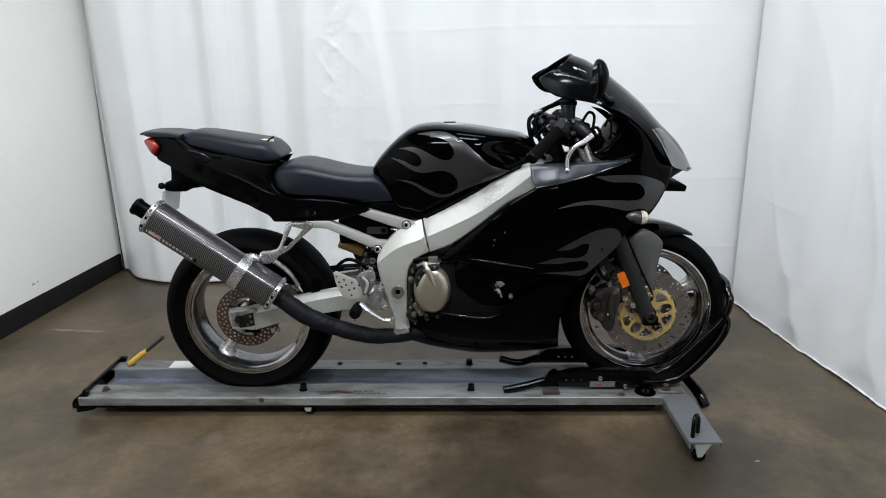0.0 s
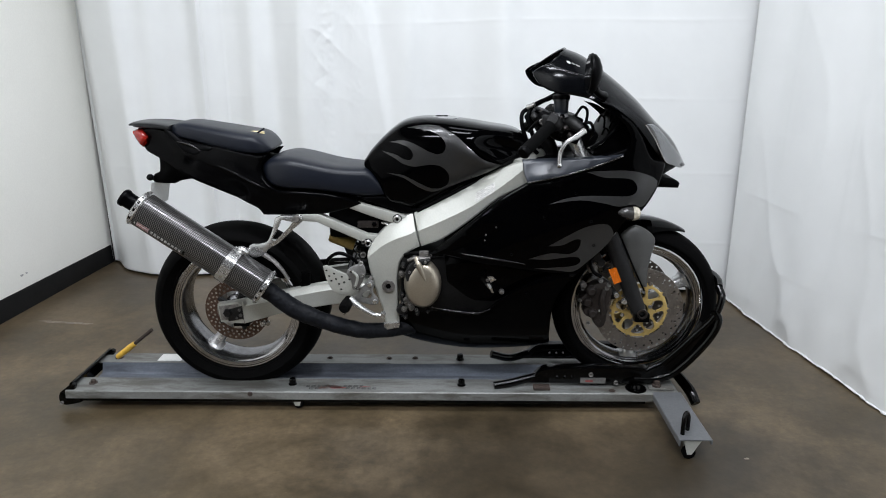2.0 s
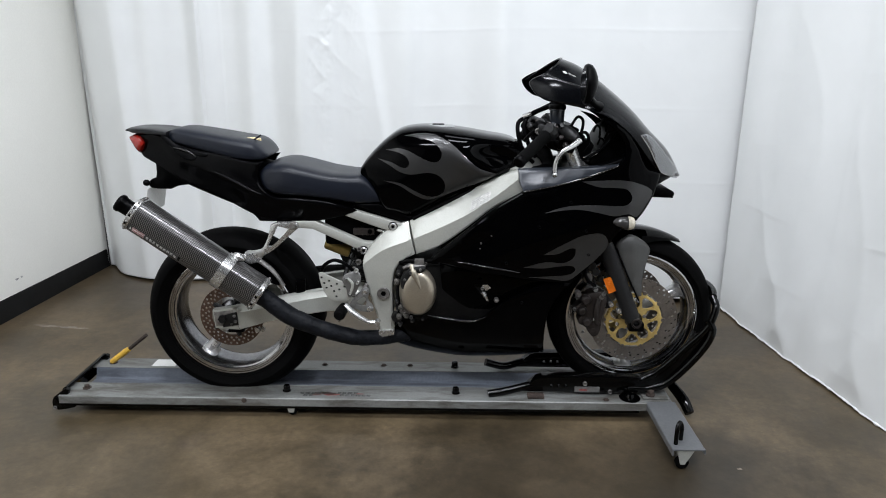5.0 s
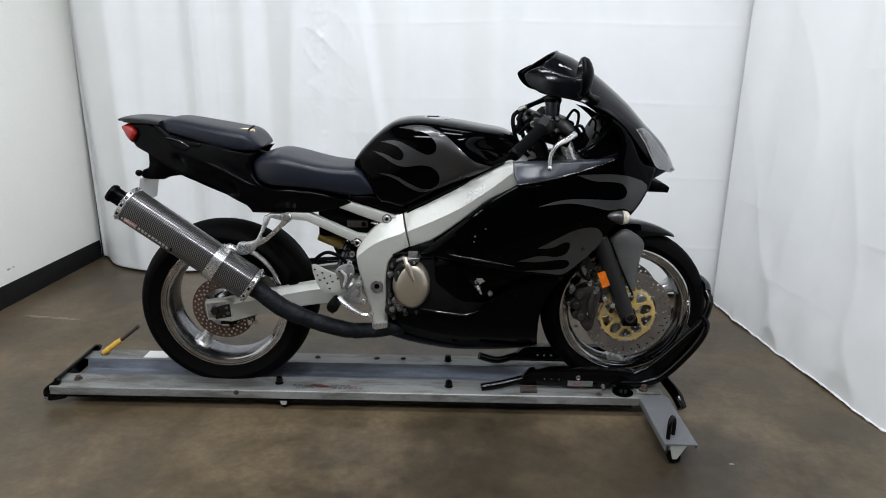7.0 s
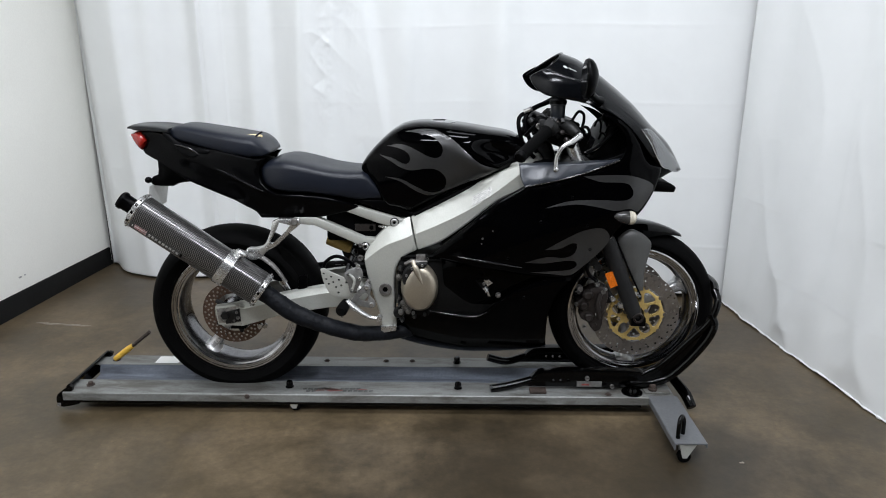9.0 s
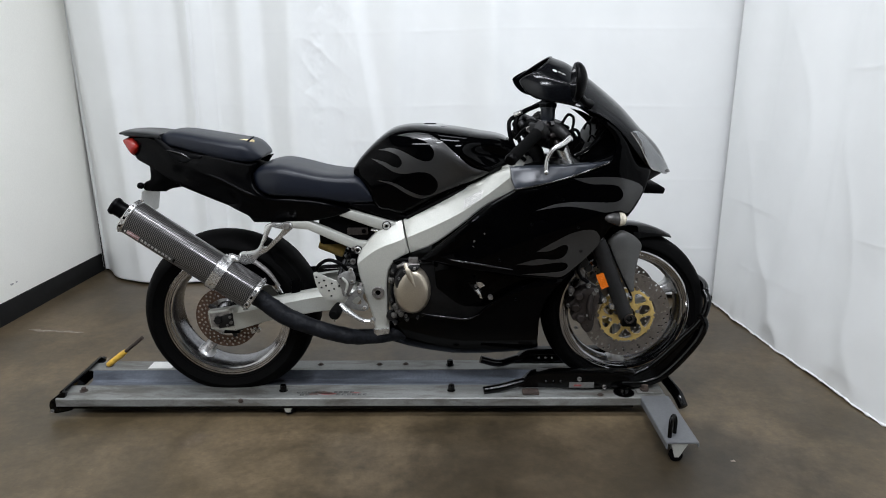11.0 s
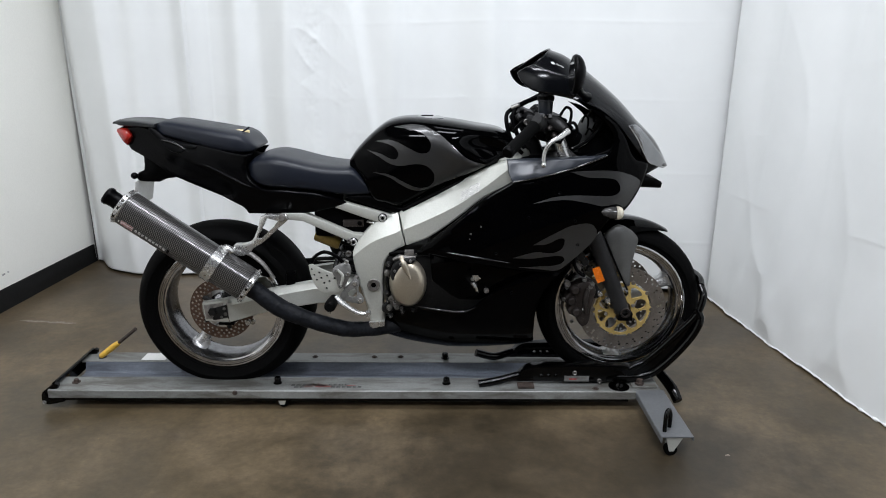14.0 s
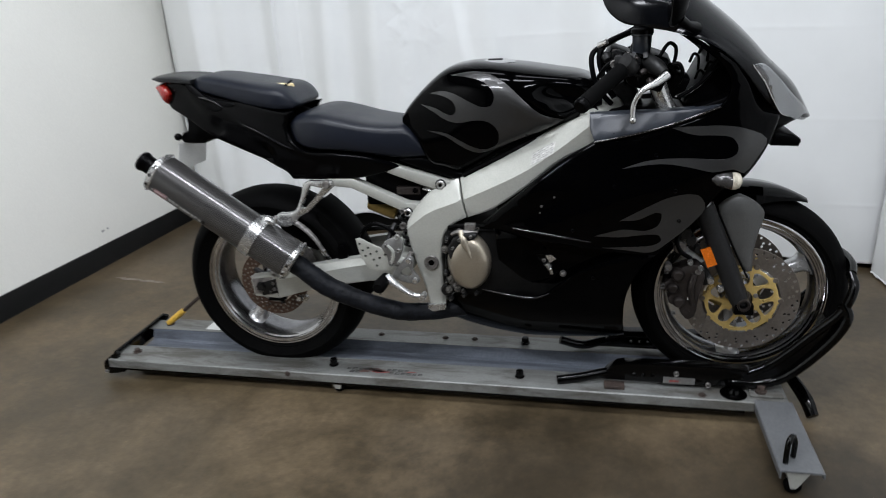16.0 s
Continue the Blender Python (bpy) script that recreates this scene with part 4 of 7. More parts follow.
def build_wheel(name, c, r, w, rim_r, spoke_turn, tyre_label):
    """Hub mesh with the rim, tyre and three spokes as its pieces."""
    bm = bmesh.new()
    lathe(bm, [(0.018, -0.075), (0.034, -0.074), (0.036, -0.055), (0.05, -0.045), (0.05, 0.045), (0.036, 0.055), (0.034, 0.074), (0.018, 0.075)], c, 36)
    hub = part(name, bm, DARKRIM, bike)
    bm = bmesh.new()
    lathe(bm, tyre_profile(r, w, rim_r), c, 96, closed=True)
    tyre = part("tyre", bm, RUBBER, hub, tyre_label, 60)
    # moulded tread sipes and a thin bead line
    bm = bmesh.new()
    bw = w * 0.40
    lathe(bm, [(rim_r + 0.011, -bw - 0.0005), (rim_r + 0.0125, -bw - 0.003), (rim_r + 0.0145, -bw - 0.003), (rim_r + 0.016, -bw - 0.001)], c, 72, closed=True)
    part("bead_line", bm, RUBBER, hub)
    bm = bmesh.new()
    lip = rim_r + 0.004
    for side in (-1, 1):
        flange = [(lip, 0.365), (lip + 0.004, 0.385), (lip - 0.001, 0.402), (lip - 0.005, 0.398), (lip - 0.007, 0.375), (lip - 0.011, 0.372), (lip - 0.013, 0.385),
                  (lip - 0.017, 0.382), (lip - 0.019, 0.345), (lip - 0.024, 0.335), (lip - 0.026, 0.30), (lip - 0.014, 0.29)]
        lathe_bm = bmesh.new()
        lathe(lathe_bm, [(q, side * w * h) for q, h in flange], c, 96, closed=True)
        part("rim_flange", lathe_bm, CHROME, hub, "polished stepped rim flange", 30)
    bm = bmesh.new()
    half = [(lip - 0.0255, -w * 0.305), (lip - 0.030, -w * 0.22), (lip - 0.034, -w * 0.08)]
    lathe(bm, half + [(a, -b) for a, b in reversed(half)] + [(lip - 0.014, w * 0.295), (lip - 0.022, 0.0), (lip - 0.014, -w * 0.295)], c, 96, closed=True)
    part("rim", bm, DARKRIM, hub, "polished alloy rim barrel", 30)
    for k in range(3):
        a = radians(spoke_turn + 120 * k)
        bm = bmesh.new()
        rings = []
        for rad, hw, hy in ((0.04, 0.030, 0.034), (0.07, 0.021, 0.026), (0.11, 0.0175, 0.020), (0.15, 0.0195, 0.022), (rim_r - 0.055, 0.020, 0.024), (rim_r - 0.042, 0.0225, 0.027), (rim_r - 0.033, 0.030, 0.031), (rim_r - 0.026, 0.046, 0.038)):
            ring = []
            for i in range(14):
                p = math.tau * i / 14
                u, v = hw * math.copysign(abs(math.cos(p)) ** 0.7, math.cos(p)), hy * math.copysign(abs(math.sin(p)) ** 0.7, math.sin(p))
                ring.append((c[0] + rad * math.cos(a) - u * math.sin(a), c[1] + v, c[2] + rad * math.sin(a) + u * math.cos(a)))
            rings.append(ring)
        loft(bm, rings)
        part("spoke", bm, SPOKE, hub, sharp=60)
    return hub


rear_wheel = build_wheel("rear_wheel", RW, 0.299, 0.172, 0.214, 236, "black rubber rear tyre")
front_wheel = build_wheel("front_wheel", FW, 0.288, 0.122, 0.219, 27, "black rubber front tyre")


def brake_disc(parent, name, c, y, r_in, r_out, thick, rows, mat, label):
    holes = []
    n = 0
    for rr, count, off in rows:
        for i in range(count):
            a = math.tau * (i + off) / count
            holes.append(ngon(c[0] + rr * math.cos(a), c[2] + rr * math.sin(a), 0.0042, 7))
    holes.append(ngon(c[0], c[2], r_in, 40))
    bm = bmesh.new()
    slab(bm, ngon(c[0], c[2], r_out, 72), y, y + thick, holes, step=0.03)
    return part(name, bm, mat, parent, label)


for s in (-1, 1):
    y = -0.080 if s < 0 else 0.075
    disc = brake_disc(front_wheel, "brake_disc", FW, y, 0.101, 0.150, 0.005, ((0.143, 30, 0), (0.133, 30, 0.5), (0.123, 15, 0.2)), STEEL, "drilled steel brake disc")
    # gold carrier with cut-outs
    holes = [ngon(FW[0], FW[2], 0.030, 28)]
    for k in range(10):
        a0 = math.tau * (k + 0.5) / 10
        spot = lambda r, d: (FW[0] + r * math.cos(a0 + d), FW[2] + r * math.sin(a0 + d))
        if k % 2:
            holes.append(smooth([spot(0.050, 0.0), spot(0.066, -0.24), spot(0.0815, -0.29), spot(0.0855, -0.14), spot(0.0865, 0.14), spot(0.0815, 0.29), spot(0.066, 0.24)], 3))
        else:
            holes.append(smooth([spot(0.0465, -0.26), spot(0.0465, 0.26), spot(0.060, 0.30), spot(0.078, 0.17), spot(0.0845, 0.0), spot(0.078, -0.17), spot(0.060, -0.30)], 3))
    bm = bmesh.new()
    outline = []
    for i in range(100):
        a = math.tau * i / 100
        rr = 0.0965 + (0.0045 if (i % 10) in (0, 1, 9) else -0.0015)
        outline.append((FW[0] + rr * math.cos(a), FW[2] + rr * math.sin(a)))
    slab(bm, outline, y - 0.003, y + 0.004, holes, edge=0.0015)
    part("disc_carrier", bm, GOLD, front_wheel, "gold anodised disc carrier")
    for k in range(10):
        a = math.tau * k / 10
        bm = bmesh.new()
        lathe(bm, [(0.002, -0.004), (0.0065, -0.004), (0.0075, -0.002), (0.0075, 0.006)], (FW[0] + 0.1005 * math.cos(a), y - 0.001, FW[2] + 0.1005 * math.sin(a)), 10)
        part("rotor_button", bm, STEEL, front_wheel)
    for k in range(5):
        a = math.tau * (k + 0.3) / 5
        bm = bmesh.new()
        lathe(bm, [(0.002, -0.005), (0.006, -0.005), (0.0065, -0.003), (0.0065, 0.004)], (FW[0] + 0.038 * math.cos(a), y - 0.003, FW[2] + 0.038 * math.sin(a)), 8)
        part("carrier_bolt", bm, DIRTYALLOY, front_wheel)

brake_disc(rear_wheel, "brake_disc", (0.022, 0, 0.335), -0.062, 0.070, 0.110, 0.005, ((0.102, 30, 0), (0.091, 30, 0.5), (0.081, 30, 0.1)), BROWNSTEEL, "worn brown drilled rear disc")
bm = bmesh.new()
for k in range(5):
    a = math.tau * k / 5
    tube(bm, [(0.022 + 0.03 * math.cos(a), -0.06, 0.335 + 0.03 * math.sin(a)), (0.022 + 0.075 * math.cos(a), -0.06, 0.335 + 0.075 * math.sin(a))], [0.012, 0.008], 8, 2)
part("disc_mount", bm, DARKMETAL, rear_wheel)
bm = bmesh.new()
lathe(bm, [(0.03, 0.06), (0.095, 0.062), (0.1, 0.064), (0.1, 0.068), (0.095, 0.07), (0.03, 0.07)], RW, 44)
part("sprocket", bm, DIRTYALLOY, rear_wheel)
bm = bmesh.new()
tube(bm, [(-0.075, -0.03, 0.508), (-0.058, -0.045, 0.522), (-0.045, -0.06, 0.517)], 0.004, 8, 3)
part("tyre_valve", bm, PLASTIC, rear_wheel)

# swingarm, chain and caliper
for s in (-1, 1):
    bm = bmesh.new()
    upper = ((-0.022, 0.378), (0.070, 0.392), (0.22, 0.424), (0.36, 0.451), (0.46, 0.456), (0.50, 0.45))
    o = smooth([(-0.022, 0.378, True), (0.070, 0.392, True), (0.22, 0.424), (0.36, 0.451), (0.46, 0.456), (0.50, 0.43), (0.47, 0.392), (0.36, 0.378), (0.20, 0.348), (0.066, 0.309, True), (-0.016, 0.314, True)], 4)
    fold = [(0.07 + 0.012 * i, curve_at(upper, 0.07 + 0.012 * i) - 0.020) for i in range(34)]
    panel(bm, o, lambda x, z: -0.127 + 0.75 * max(0, z - curve_at(upper, x) + 0.020) * (1 if x > 0.07 else 0), 0.03, 0.016, edge=0.004, flip=-s, lines=[fold])
    arm = part("swingarm", bm, ALLOY, bike, "silver box-section swingarm", 18)
    if s < 0:
        bm = bmesh.new()
        slab(bm, smooth([(-0.017, 0.372, True), (0.050, 0.381, True), (0.046, 0.322, True), (-0.012, 0.322, True)], 2), -0.129, -0.124, [ngon(0.012, 0.350, 0.014, 14)], edge=0.002)
        adj = part("axle_adjuster", bm, DIRTYALLOY, arm)
        bm = bmesh.new()
        slab(bm, smooth([(0.008, 0.360, True), (0.062, 0.375, True), (0.065, 0.329, True), (0.013, 0.319, True)], 2), -0.131, -0.128, edge=0.001)
        part("adjuster_recess", bm, DARKMETAL, adj)
        for x, z, q in ((0.053, 0.361, 0.005), (0.056, 0.342, 0.006), (0.042, 0.332, 0.004), (0.011, 0.335, 0.005)):
            bolt_head(adj, "adjuster_bolt", (x, -0.131, z), q, 0.005, DIRTYALLOY)
        bm = bmesh.new()
        box(bm, (0.026, -0.124, 0.299), (0.079, -0.100, 0.308), 0.002)
        part("chain_guide", bm, PLASTIC, arm)
        bm = bmesh.new()
        cx, cz = (0.12, 0.3)
        lathe(bm, [(0.0045, -0.006), (0.0085, -0.006), (0.0095, -0.002), (0.0095, 0.006)], (cx, -0.100, cz), 16)
        part("hose_eyelet", bm, RAWALLOY, arm)
        bm = bmesh.new()
        lathe(bm, [(0.006, -0.016), (0.012, -0.016), (0.0145, -0.013), (0.0145, -0.004), (0.018, -0.003), (0.018, 0.0)], (0.012, -0.124, 0.350), 6)
        part("axle_nut", bm, DARKMETAL, arm)
        bm = bmesh.new()
        tube(bm, [(0.064, -0.1262, 0.388), (0.060, -0.1262, 0.345), (0.067, -0.1262, 0.312)], 0.0018, 6, 3)
        part("weld_seam", bm, RAWALLOY, arm)
bm = bmesh.new()
box(bm, (0.41, -0.11, 0.40), (0.49, 0.11, 0.455), 0.015)
part("swingarm_bridge", bm, ALLOY, bike)
bm = bmesh.new()
tube(bm, [(0.02, 0.066, 0.44), (0.35, 0.066, 0.48), (0.54, 0.066, 0.485)], 0.008, 6, 2, flat=0.6)
tube(bm, [(0.02, 0.066, 0.24), (0.35, 0.066, 0.36), (0.54, 0.066, 0.42)], 0.008, 6, 2, flat=0.6)
part("chain", bm, DARKMETAL, bike)
bm = bmesh.new()
slab(bm, smooth([(0.045, 0.418), (0.075, 0.440), (0.115, 0.432), (0.122, 0.408), (0.09, 0.388), (0.05, 0.392)], 4), -0.092, -0.040, edge=0.006)
part("rear_caliper", bm, DARKMETAL, bike)
bm = bmesh.new()
lathe(bm, [(0.004, -0.012), (0.009, -0.011), (0.009, 0.0)], (0.13, -0.07, 0.292), 8)
part("caliper_bolt", bm, RAWALLOY, bike)

# rear hugger over the tyre
def hugger(bm):
    rings = []
    for i in range(26):
        a = radians(56 - 64 * i / 25)
        r = 0.311
        w = 0.078
        drop = 0.012 + 0.045 * min(1, i / 6)
        cx, cz, ca, sa = RW[0], RW[2], math.cos(a), math.sin(a)
        prof = [(r - drop, -w), (r - 0.012, -w + 0.003), (r, -w + 0.02), (r + 0.003, 0), (r, w - 0.02), (r - 0.012, w - 0.003), (r - drop, w),
                (r - drop, w - 0.004), (r - 0.014, w - 0.007), (r - 0.004, w - 0.022), (r - 0.001, 0), (r - 0.004, -w + 0.022), (r - 0.014, -w + 0.007), (r - drop, -w + 0.004)]
        rings.append([(cx + q * ca, y, cz + q * sa) for q, y in prof])
    loft(bm, rings)


bm = bmesh.new()
hugger(bm)
part("rear_hugger", bm, RUBBER, bike, "black plastic rear hugger")
# guard bracket with a bright edge inside the hugger
bm = bmesh.new()
pts = [(0.075, -0.102, 0.565), (0.135, -0.104, 0.552), (0.185, -0.106, 0.515), (0.222, -0.108, 0.462)]
tube(bm, pts, [0.008, 0.009, 0.008, 0.006], 8, 5, flat=0.4)
part("guard_strip", bm, DIRTYALLOY, bike)
bm = bmesh.new()
slab(bm, smooth([(0.09, 0.548), (0.135, 0.538), (0.175, 0.505), (0.205, 0.462), (0.17, 0.47), (0.13, 0.50), (0.09, 0.52)], 4), -0.098, -0.092, edge=0.002)
part("inner_guard", bm, PLASTIC, bike)

# ---- frame ----
FOLD_KEYS = ((0.49, 0.548), (0.555, 0.598), (0.648, 0.636), (0.741, 0.677), (0.832, 0.724), (0.922, 0.786), (1.0, 0.848))
FOLD = [(x, curve_at(FOLD_KEYS, x)) for x in (0.495 + 0.012 * i for i in range(43))]


def frame_y(x, z):
    # twin spar: the upper facet leans in above the crease
    top = curve_at(FOLD_KEYS, x)
    y = -0.148 + 0.02 * max(0, 0.45 - z) - 0.012 * max(0, (x - 0.65) / 0.35)
    if z > top:
        y += 0.55 * (z - top)
    else:
        y += 0.03 * (top - z)
    return y


def spar(bm, s):
    o = smooth([(0.6455, 0.692, True), (0.741, 0.741), (0.832, 0.793), (0.921, 0.838), (1.003, 0.870, True), (0.997, 0.839), (1.021, 0.799, True), (0.922, 0.752), (0.832, 0.680), (0.740, 0.615), (0.6685, 0.588, True)], 4)
    panel(bm, o, frame_y, 0.05, 0.018, edge=0.006, flip=-s, lines=[FOLD])


def pivot_plate(bm, s):
    o = smooth([(0.641, 0.691, True), (0.664, 0.588, True), (0.619, 0.561), (0.595, 0.523), (0.589, 0.444), (0.592, 0.317, True), (0.546, 0.313, True), (0.535, 0.372), (0.514, 0.444), (0.495, 0.53), (0.495, 0.572), (0.537, 0.632), (0.59, 0.674)], 4)
    panel(bm, o, lambda x, z: frame_y(x, z) + 0.001, 0.045, 0.018, [ngon(0.559, 0.452, 0.010, 12)], edge=0.006, flip=-s, lines=[FOLD])


both("frame_spar", spar, ALLOY, bike, "silver aluminium twin-spar frame", 18)
both("pivot_plate", pivot_plate, ALLOY, bike, "silver swingarm pivot plate", 18)
bm = bmesh.new()
lathe(bm, [(0.008, 0.004), (0.010, -0.001), (0.0195, -0.001), (0.021, 0.001), (0.021, 0.012)], (0.559, -0.149, 0.452), 22)
pv = part("pivot_collar", bm, DIRTYALLOY, bike)
bm = bmesh.new()
lathe(bm, [(0.002, 0.002), (0.009, 0.002), (0.009, 0.02)], (0.559, -0.149, 0.452), 6)
part("hex_socket", bm, PLASTIC, pv)
bm = bmesh.new()
slab(bm, [(0.541, 0.318), (0.594, 0.322), (0.592, 0.306), (0.545, 0.297)], -0.146, -0.13)
part("frame_foot", bm, RAWALLOY, bike)
bm = bmesh.new()
tube(bm, [(0.70, -0.12, 0.66), (0.70, 0.12, 0.66)], 0.03, 10, 1, False)
part("frame_crossmember", bm, ALLOY, bike)
bm = bmesh.new()
tube(bm, [(0.98, -0.11, 0.83), (1.05, 0.0, 0.86), (0.98, 0.11, 0.83)], 0.04, 10, 3)
part("frame_crossmember", bm, ALLOY, bike)
# warning label on the spar: rows of small bars
bm = bmesh.new()
panel(bm, [(0.841, 0.737), (0.901, 0.770), (0.907, 0.800), (0.845, 0.764)], lambda x, z: frame_y(x, z) - 0.0022, 0.002, 0.02)
lab = part("warning_label", bm, PALELABEL, bike, "pale warning label")
for r in range(5):
    for k in range(5):
        x = 0.846 + 0.0115 * k + 0.002 * (r % 2)
        z = 0.743 + 0.0053 * r + 0.58 * (x - 0.846)
        w = 0.0055 + 0.003 * ((r * 3 + k * 5) % 4) / 3
        bm = bmesh.new()
        panel(bm, [(x, z), (x + w, z + 0.58 * w), (x + w, z + 0.58 * w + 0.0020), (x, z + 0.0020)], lambda a, b: frame_y(a, b) - 0.0028, 0.0006, 0.05)
        part("text_bar", bm, material("label_grey", (0.27, 0.27, 0.255), 0.6, 0, 300, 0.3, 0, 60, 0.5) if r == 0 and k == 0 else bpy.data.materials["label_grey"], lab)

# subframe rails
def upper_rail(bm, s):
    o = smooth([(0.43, 0.736, True), (0.592, 0.690), (0.640, 0.676, True), (0.640, 0.655, True), (0.588, 0.655), (0.43, 0.710, True)], 3)
    slab(bm, o, -0.118 if s < 0 else 0.09, -0.09 if s < 0 else 0.118, edge=0.004)


def lower_rail(bm, s):
    o = smooth([(0.262, 0.690, True), (0.335, 0.690, True), (0.492, 0.621, True), (0.536, 0.618, True), (0.500, 0.566, True), (0.480, 0.594, True), (0.33, 0.662, True), (0.266, 0.668, True)], 3)
    slab(bm, o, -0.122 if s < 0 else 0.092, -0.092 if s < 0 else 0.122, edge=0.004)


both("subframe_rail", upper_rail, ALLOY, bike, "silver subframe rail")
both("subframe_rail", lower_rail, ALLOY, bike, "silver subframe rail")
for p in ((0.591, -0.119, 0.674), (0.494, -0.123, 0.593)):
    bm = bmesh.new()
    lathe(bm, [(0.004, -0.001), (0.006, -0.006), (0.009, -0.007), (0.0125, -0.003), (0.0125, 0.0)], p, 16)
    bolt = part("subframe_bolt", bm, RAWALLOY, bike)
    bm = bmesh.new()
    lathe(bm, [(0.0125, -0.0012), (0.0150, -0.0012), (0.0155, 0.0), (0.0155, 0.002)], p, 20)
    part("bolt_recess", bm, DARKMETAL, bolt)
    bm = bmesh.new()
    lathe(bm, [(0.001, -0.0075), (0.0048, -0.0075), (0.0048, -0.004)], p, 6)
    part("hex_socket", bm, PLASTIC, bolt)

# muffler hanger
bm = bmesh.new()
slab(bm, smooth([(0.200, 0.683, True), (0.220, 0.693, True), (0.287, 0.692, True), (0.289, 0.674, True), (0.252, 0.642), (0.209, 0.602), (0.172, 0.580), (0.157, 0.562), (0.128, 0.553), (0.108, 0.562), (0.112, 0.592), (0.145, 0.596), (0.170, 0.606), (0.190, 0.645)], 4), -0.160, -0.142,
     [smooth([(0.222, 0.681, True), (0.258, 0.672, True), (0.242, 0.652), (0.199, 0.611, True), (0.187, 0.612), (0.208, 0.652)], 3)], edge=0.004, step=0.02)
hanger = part("muffler_hanger", bm, RAWALLOY, bike, "bare alloy muffler hanger")
bm = bmesh.new()
lathe(bm, [(0.004, -0.004), (0.0095, -0.004), (0.0125, 0.0), (0.0125, 0.012)], (0.272, -0.161, 0.683), 16)
part("hanger_bolt", bm, DIRTYALLOY, hanger)

# ---- muffler ----
MA, MB = Vector((-0.211, -0.215, 0.737)), Vector((0.172, -0.205, 0.463))
MT = (MB - MA).normalized()
MV = Vector((0, 1, 0)) - MT * MT.y
MV.normalize()
MU = MV.cross(MT).normalized()
if MU.z < 0:
    MU = -MU


def muffler_ring(d, ru, rv, seg=48):
    """A ring of the oval body, d metres from its rear end."""
    c = MA + MT * float(d)
    out = []
    for i in range(seg):
        a = math.tau * i / seg
        u, v = math.cos(a), math.sin(a)
        out.append(c + MU * ru * math.copysign(abs(u) ** 0.8, u) + MV * rv * math.copysign(abs(v) ** 0.8, v))
    return out


def muffler():
    length = (MB - MA).length
    bm = bmesh.new()
    rings = loft(bm, [muffler_ring(d, 0.0535, 0.056) for d in np.linspace(0.02, length - 0.02, 22)])
    uv = bm.loops.layers.uv.new("weave")
    place = {v: (j * (length / 21), i * 0.0076) for j, r in enumerate(rings) for i, v in enumerate(r)}
    for f in bm.faces:
        vals = [place[l.vert] for l in f.loops]
        wrap = max(v[1] for v in vals) - min(v[1] for v in vals) > 0.2
        for l, v in zip(f.loops, vals):
            l[uv].uv = (v[0], v[1] + (0.365 if wrap and v[1] < 0.05 else 0))
    can = part("muffler", bm, CARBON, bike, "carbon fibre muffler can", 50)
    for a, b in ((0.0, 0.020), (length - 0.020, length)):
        bm = bmesh.new()
        loft(bm, [muffler_ring(a, 0.050, 0.0525), muffler_ring(a + 0.004, 0.055, 0.0575), muffler_ring(b - 0.004, 0.0555, 0.058), muffler_ring(b, 0.052, 0.0545)])
        band = part("end_band", bm, RAWALLOY, can, "polished riveted end band")
        for k in range(16):
            ang = math.tau * (k + 0.5) / 16
            u, v = math.cos(ang), math.sin(ang)
            p = MA + MT * (a + b) / 2 + MU * 0.0558 * math.copysign(abs(u) ** 0.8, u) + MV * 0.0583 * math.copysign(abs(v) ** 0.8, v)
            bm = bmesh.new()
            blob(bm, p, (0.0035, 0.0035, 0.0035), seg=8)
            part("rivet", bm, DIRTYALLOY, band)
    bm = bmesh.new()
    loft(bm, [muffler_ring(d, ru, rv) for d, ru, rv in ((0.315, 0.0545, 0.057), (0.316, 0.058, 0.0605), (0.349, 0.058, 0.0605), (0.350, 0.0545, 0.057))])
    part("clamp_strap", bm, RAWALLOY, can, "bright metal clamp strap")
    bm = bmesh.new()
    c = MA + MT * 0.345 + MU * 0.066 + Vector((0, 0.0, 0))
    blob(bm, c, (0.022, 0.015, 0.013), (0, 30, 0), 14)
    part("clamp_lug", bm, RAWALLOY, can)
    # rear outlet
    bm = bmesh.new()
    prof = [(-0.052, 0.018), (-0.053, 0.024), (-0.048, 0.0275), (-0.040, 0.0275), (-0.034, 0.0245), (-0.018, 0.0240), (0.001, 0.0245)]
    rings = []
    for d, r in [(-0.02, 0.017), (-0.046, 0.018)] + prof:
        rings.append(muffler_ring(d, r, r, 28))
    loft(bm, rings)
    part("outlet", bm, PLASTIC, can, "black outlet sleeve")
    # maker's decal on the lower flank: a dark strip, a pale block with red rows, then pale letter-sized bars
    def decal(d0, d1, a0, a1, lift, mat, name="decal_bar"):
        rows = []
        for dd in np.linspace(d0, d1, 6 if d1 - d0 > 0.03 else 2):
            row = []
            for ang in np.linspace(a0, a1, 6):
                u, v = math.cos(radians(ang)), math.sin(radians(ang))
                row.append(MA + MT * float(dd) + MU * (0.0538 + lift) * math.copysign(abs(u) ** 0.8, u) + MV * (0.0563 + lift) * math.copysign(abs(v) ** 0.8, v))
            rows.append(row)
        bm = bmesh.new()
        loft(bm, rows, cap=False, closed=False)
        part(name, bm, mat, can)

    decal(0.022, 0.205, -129, -103, 0.0003, INK, "decal_strip")
    decal(0.036, 0.078, -126, -106, 0.0006, PINKINK, "decal_block")
    for k in range(4):
        decal(0.039 + 0.002 * (k % 2), 0.075, -124 + 5 * k, -122.6 + 5 * k, 0.0009, REDINK if k != 2 else WHITE)
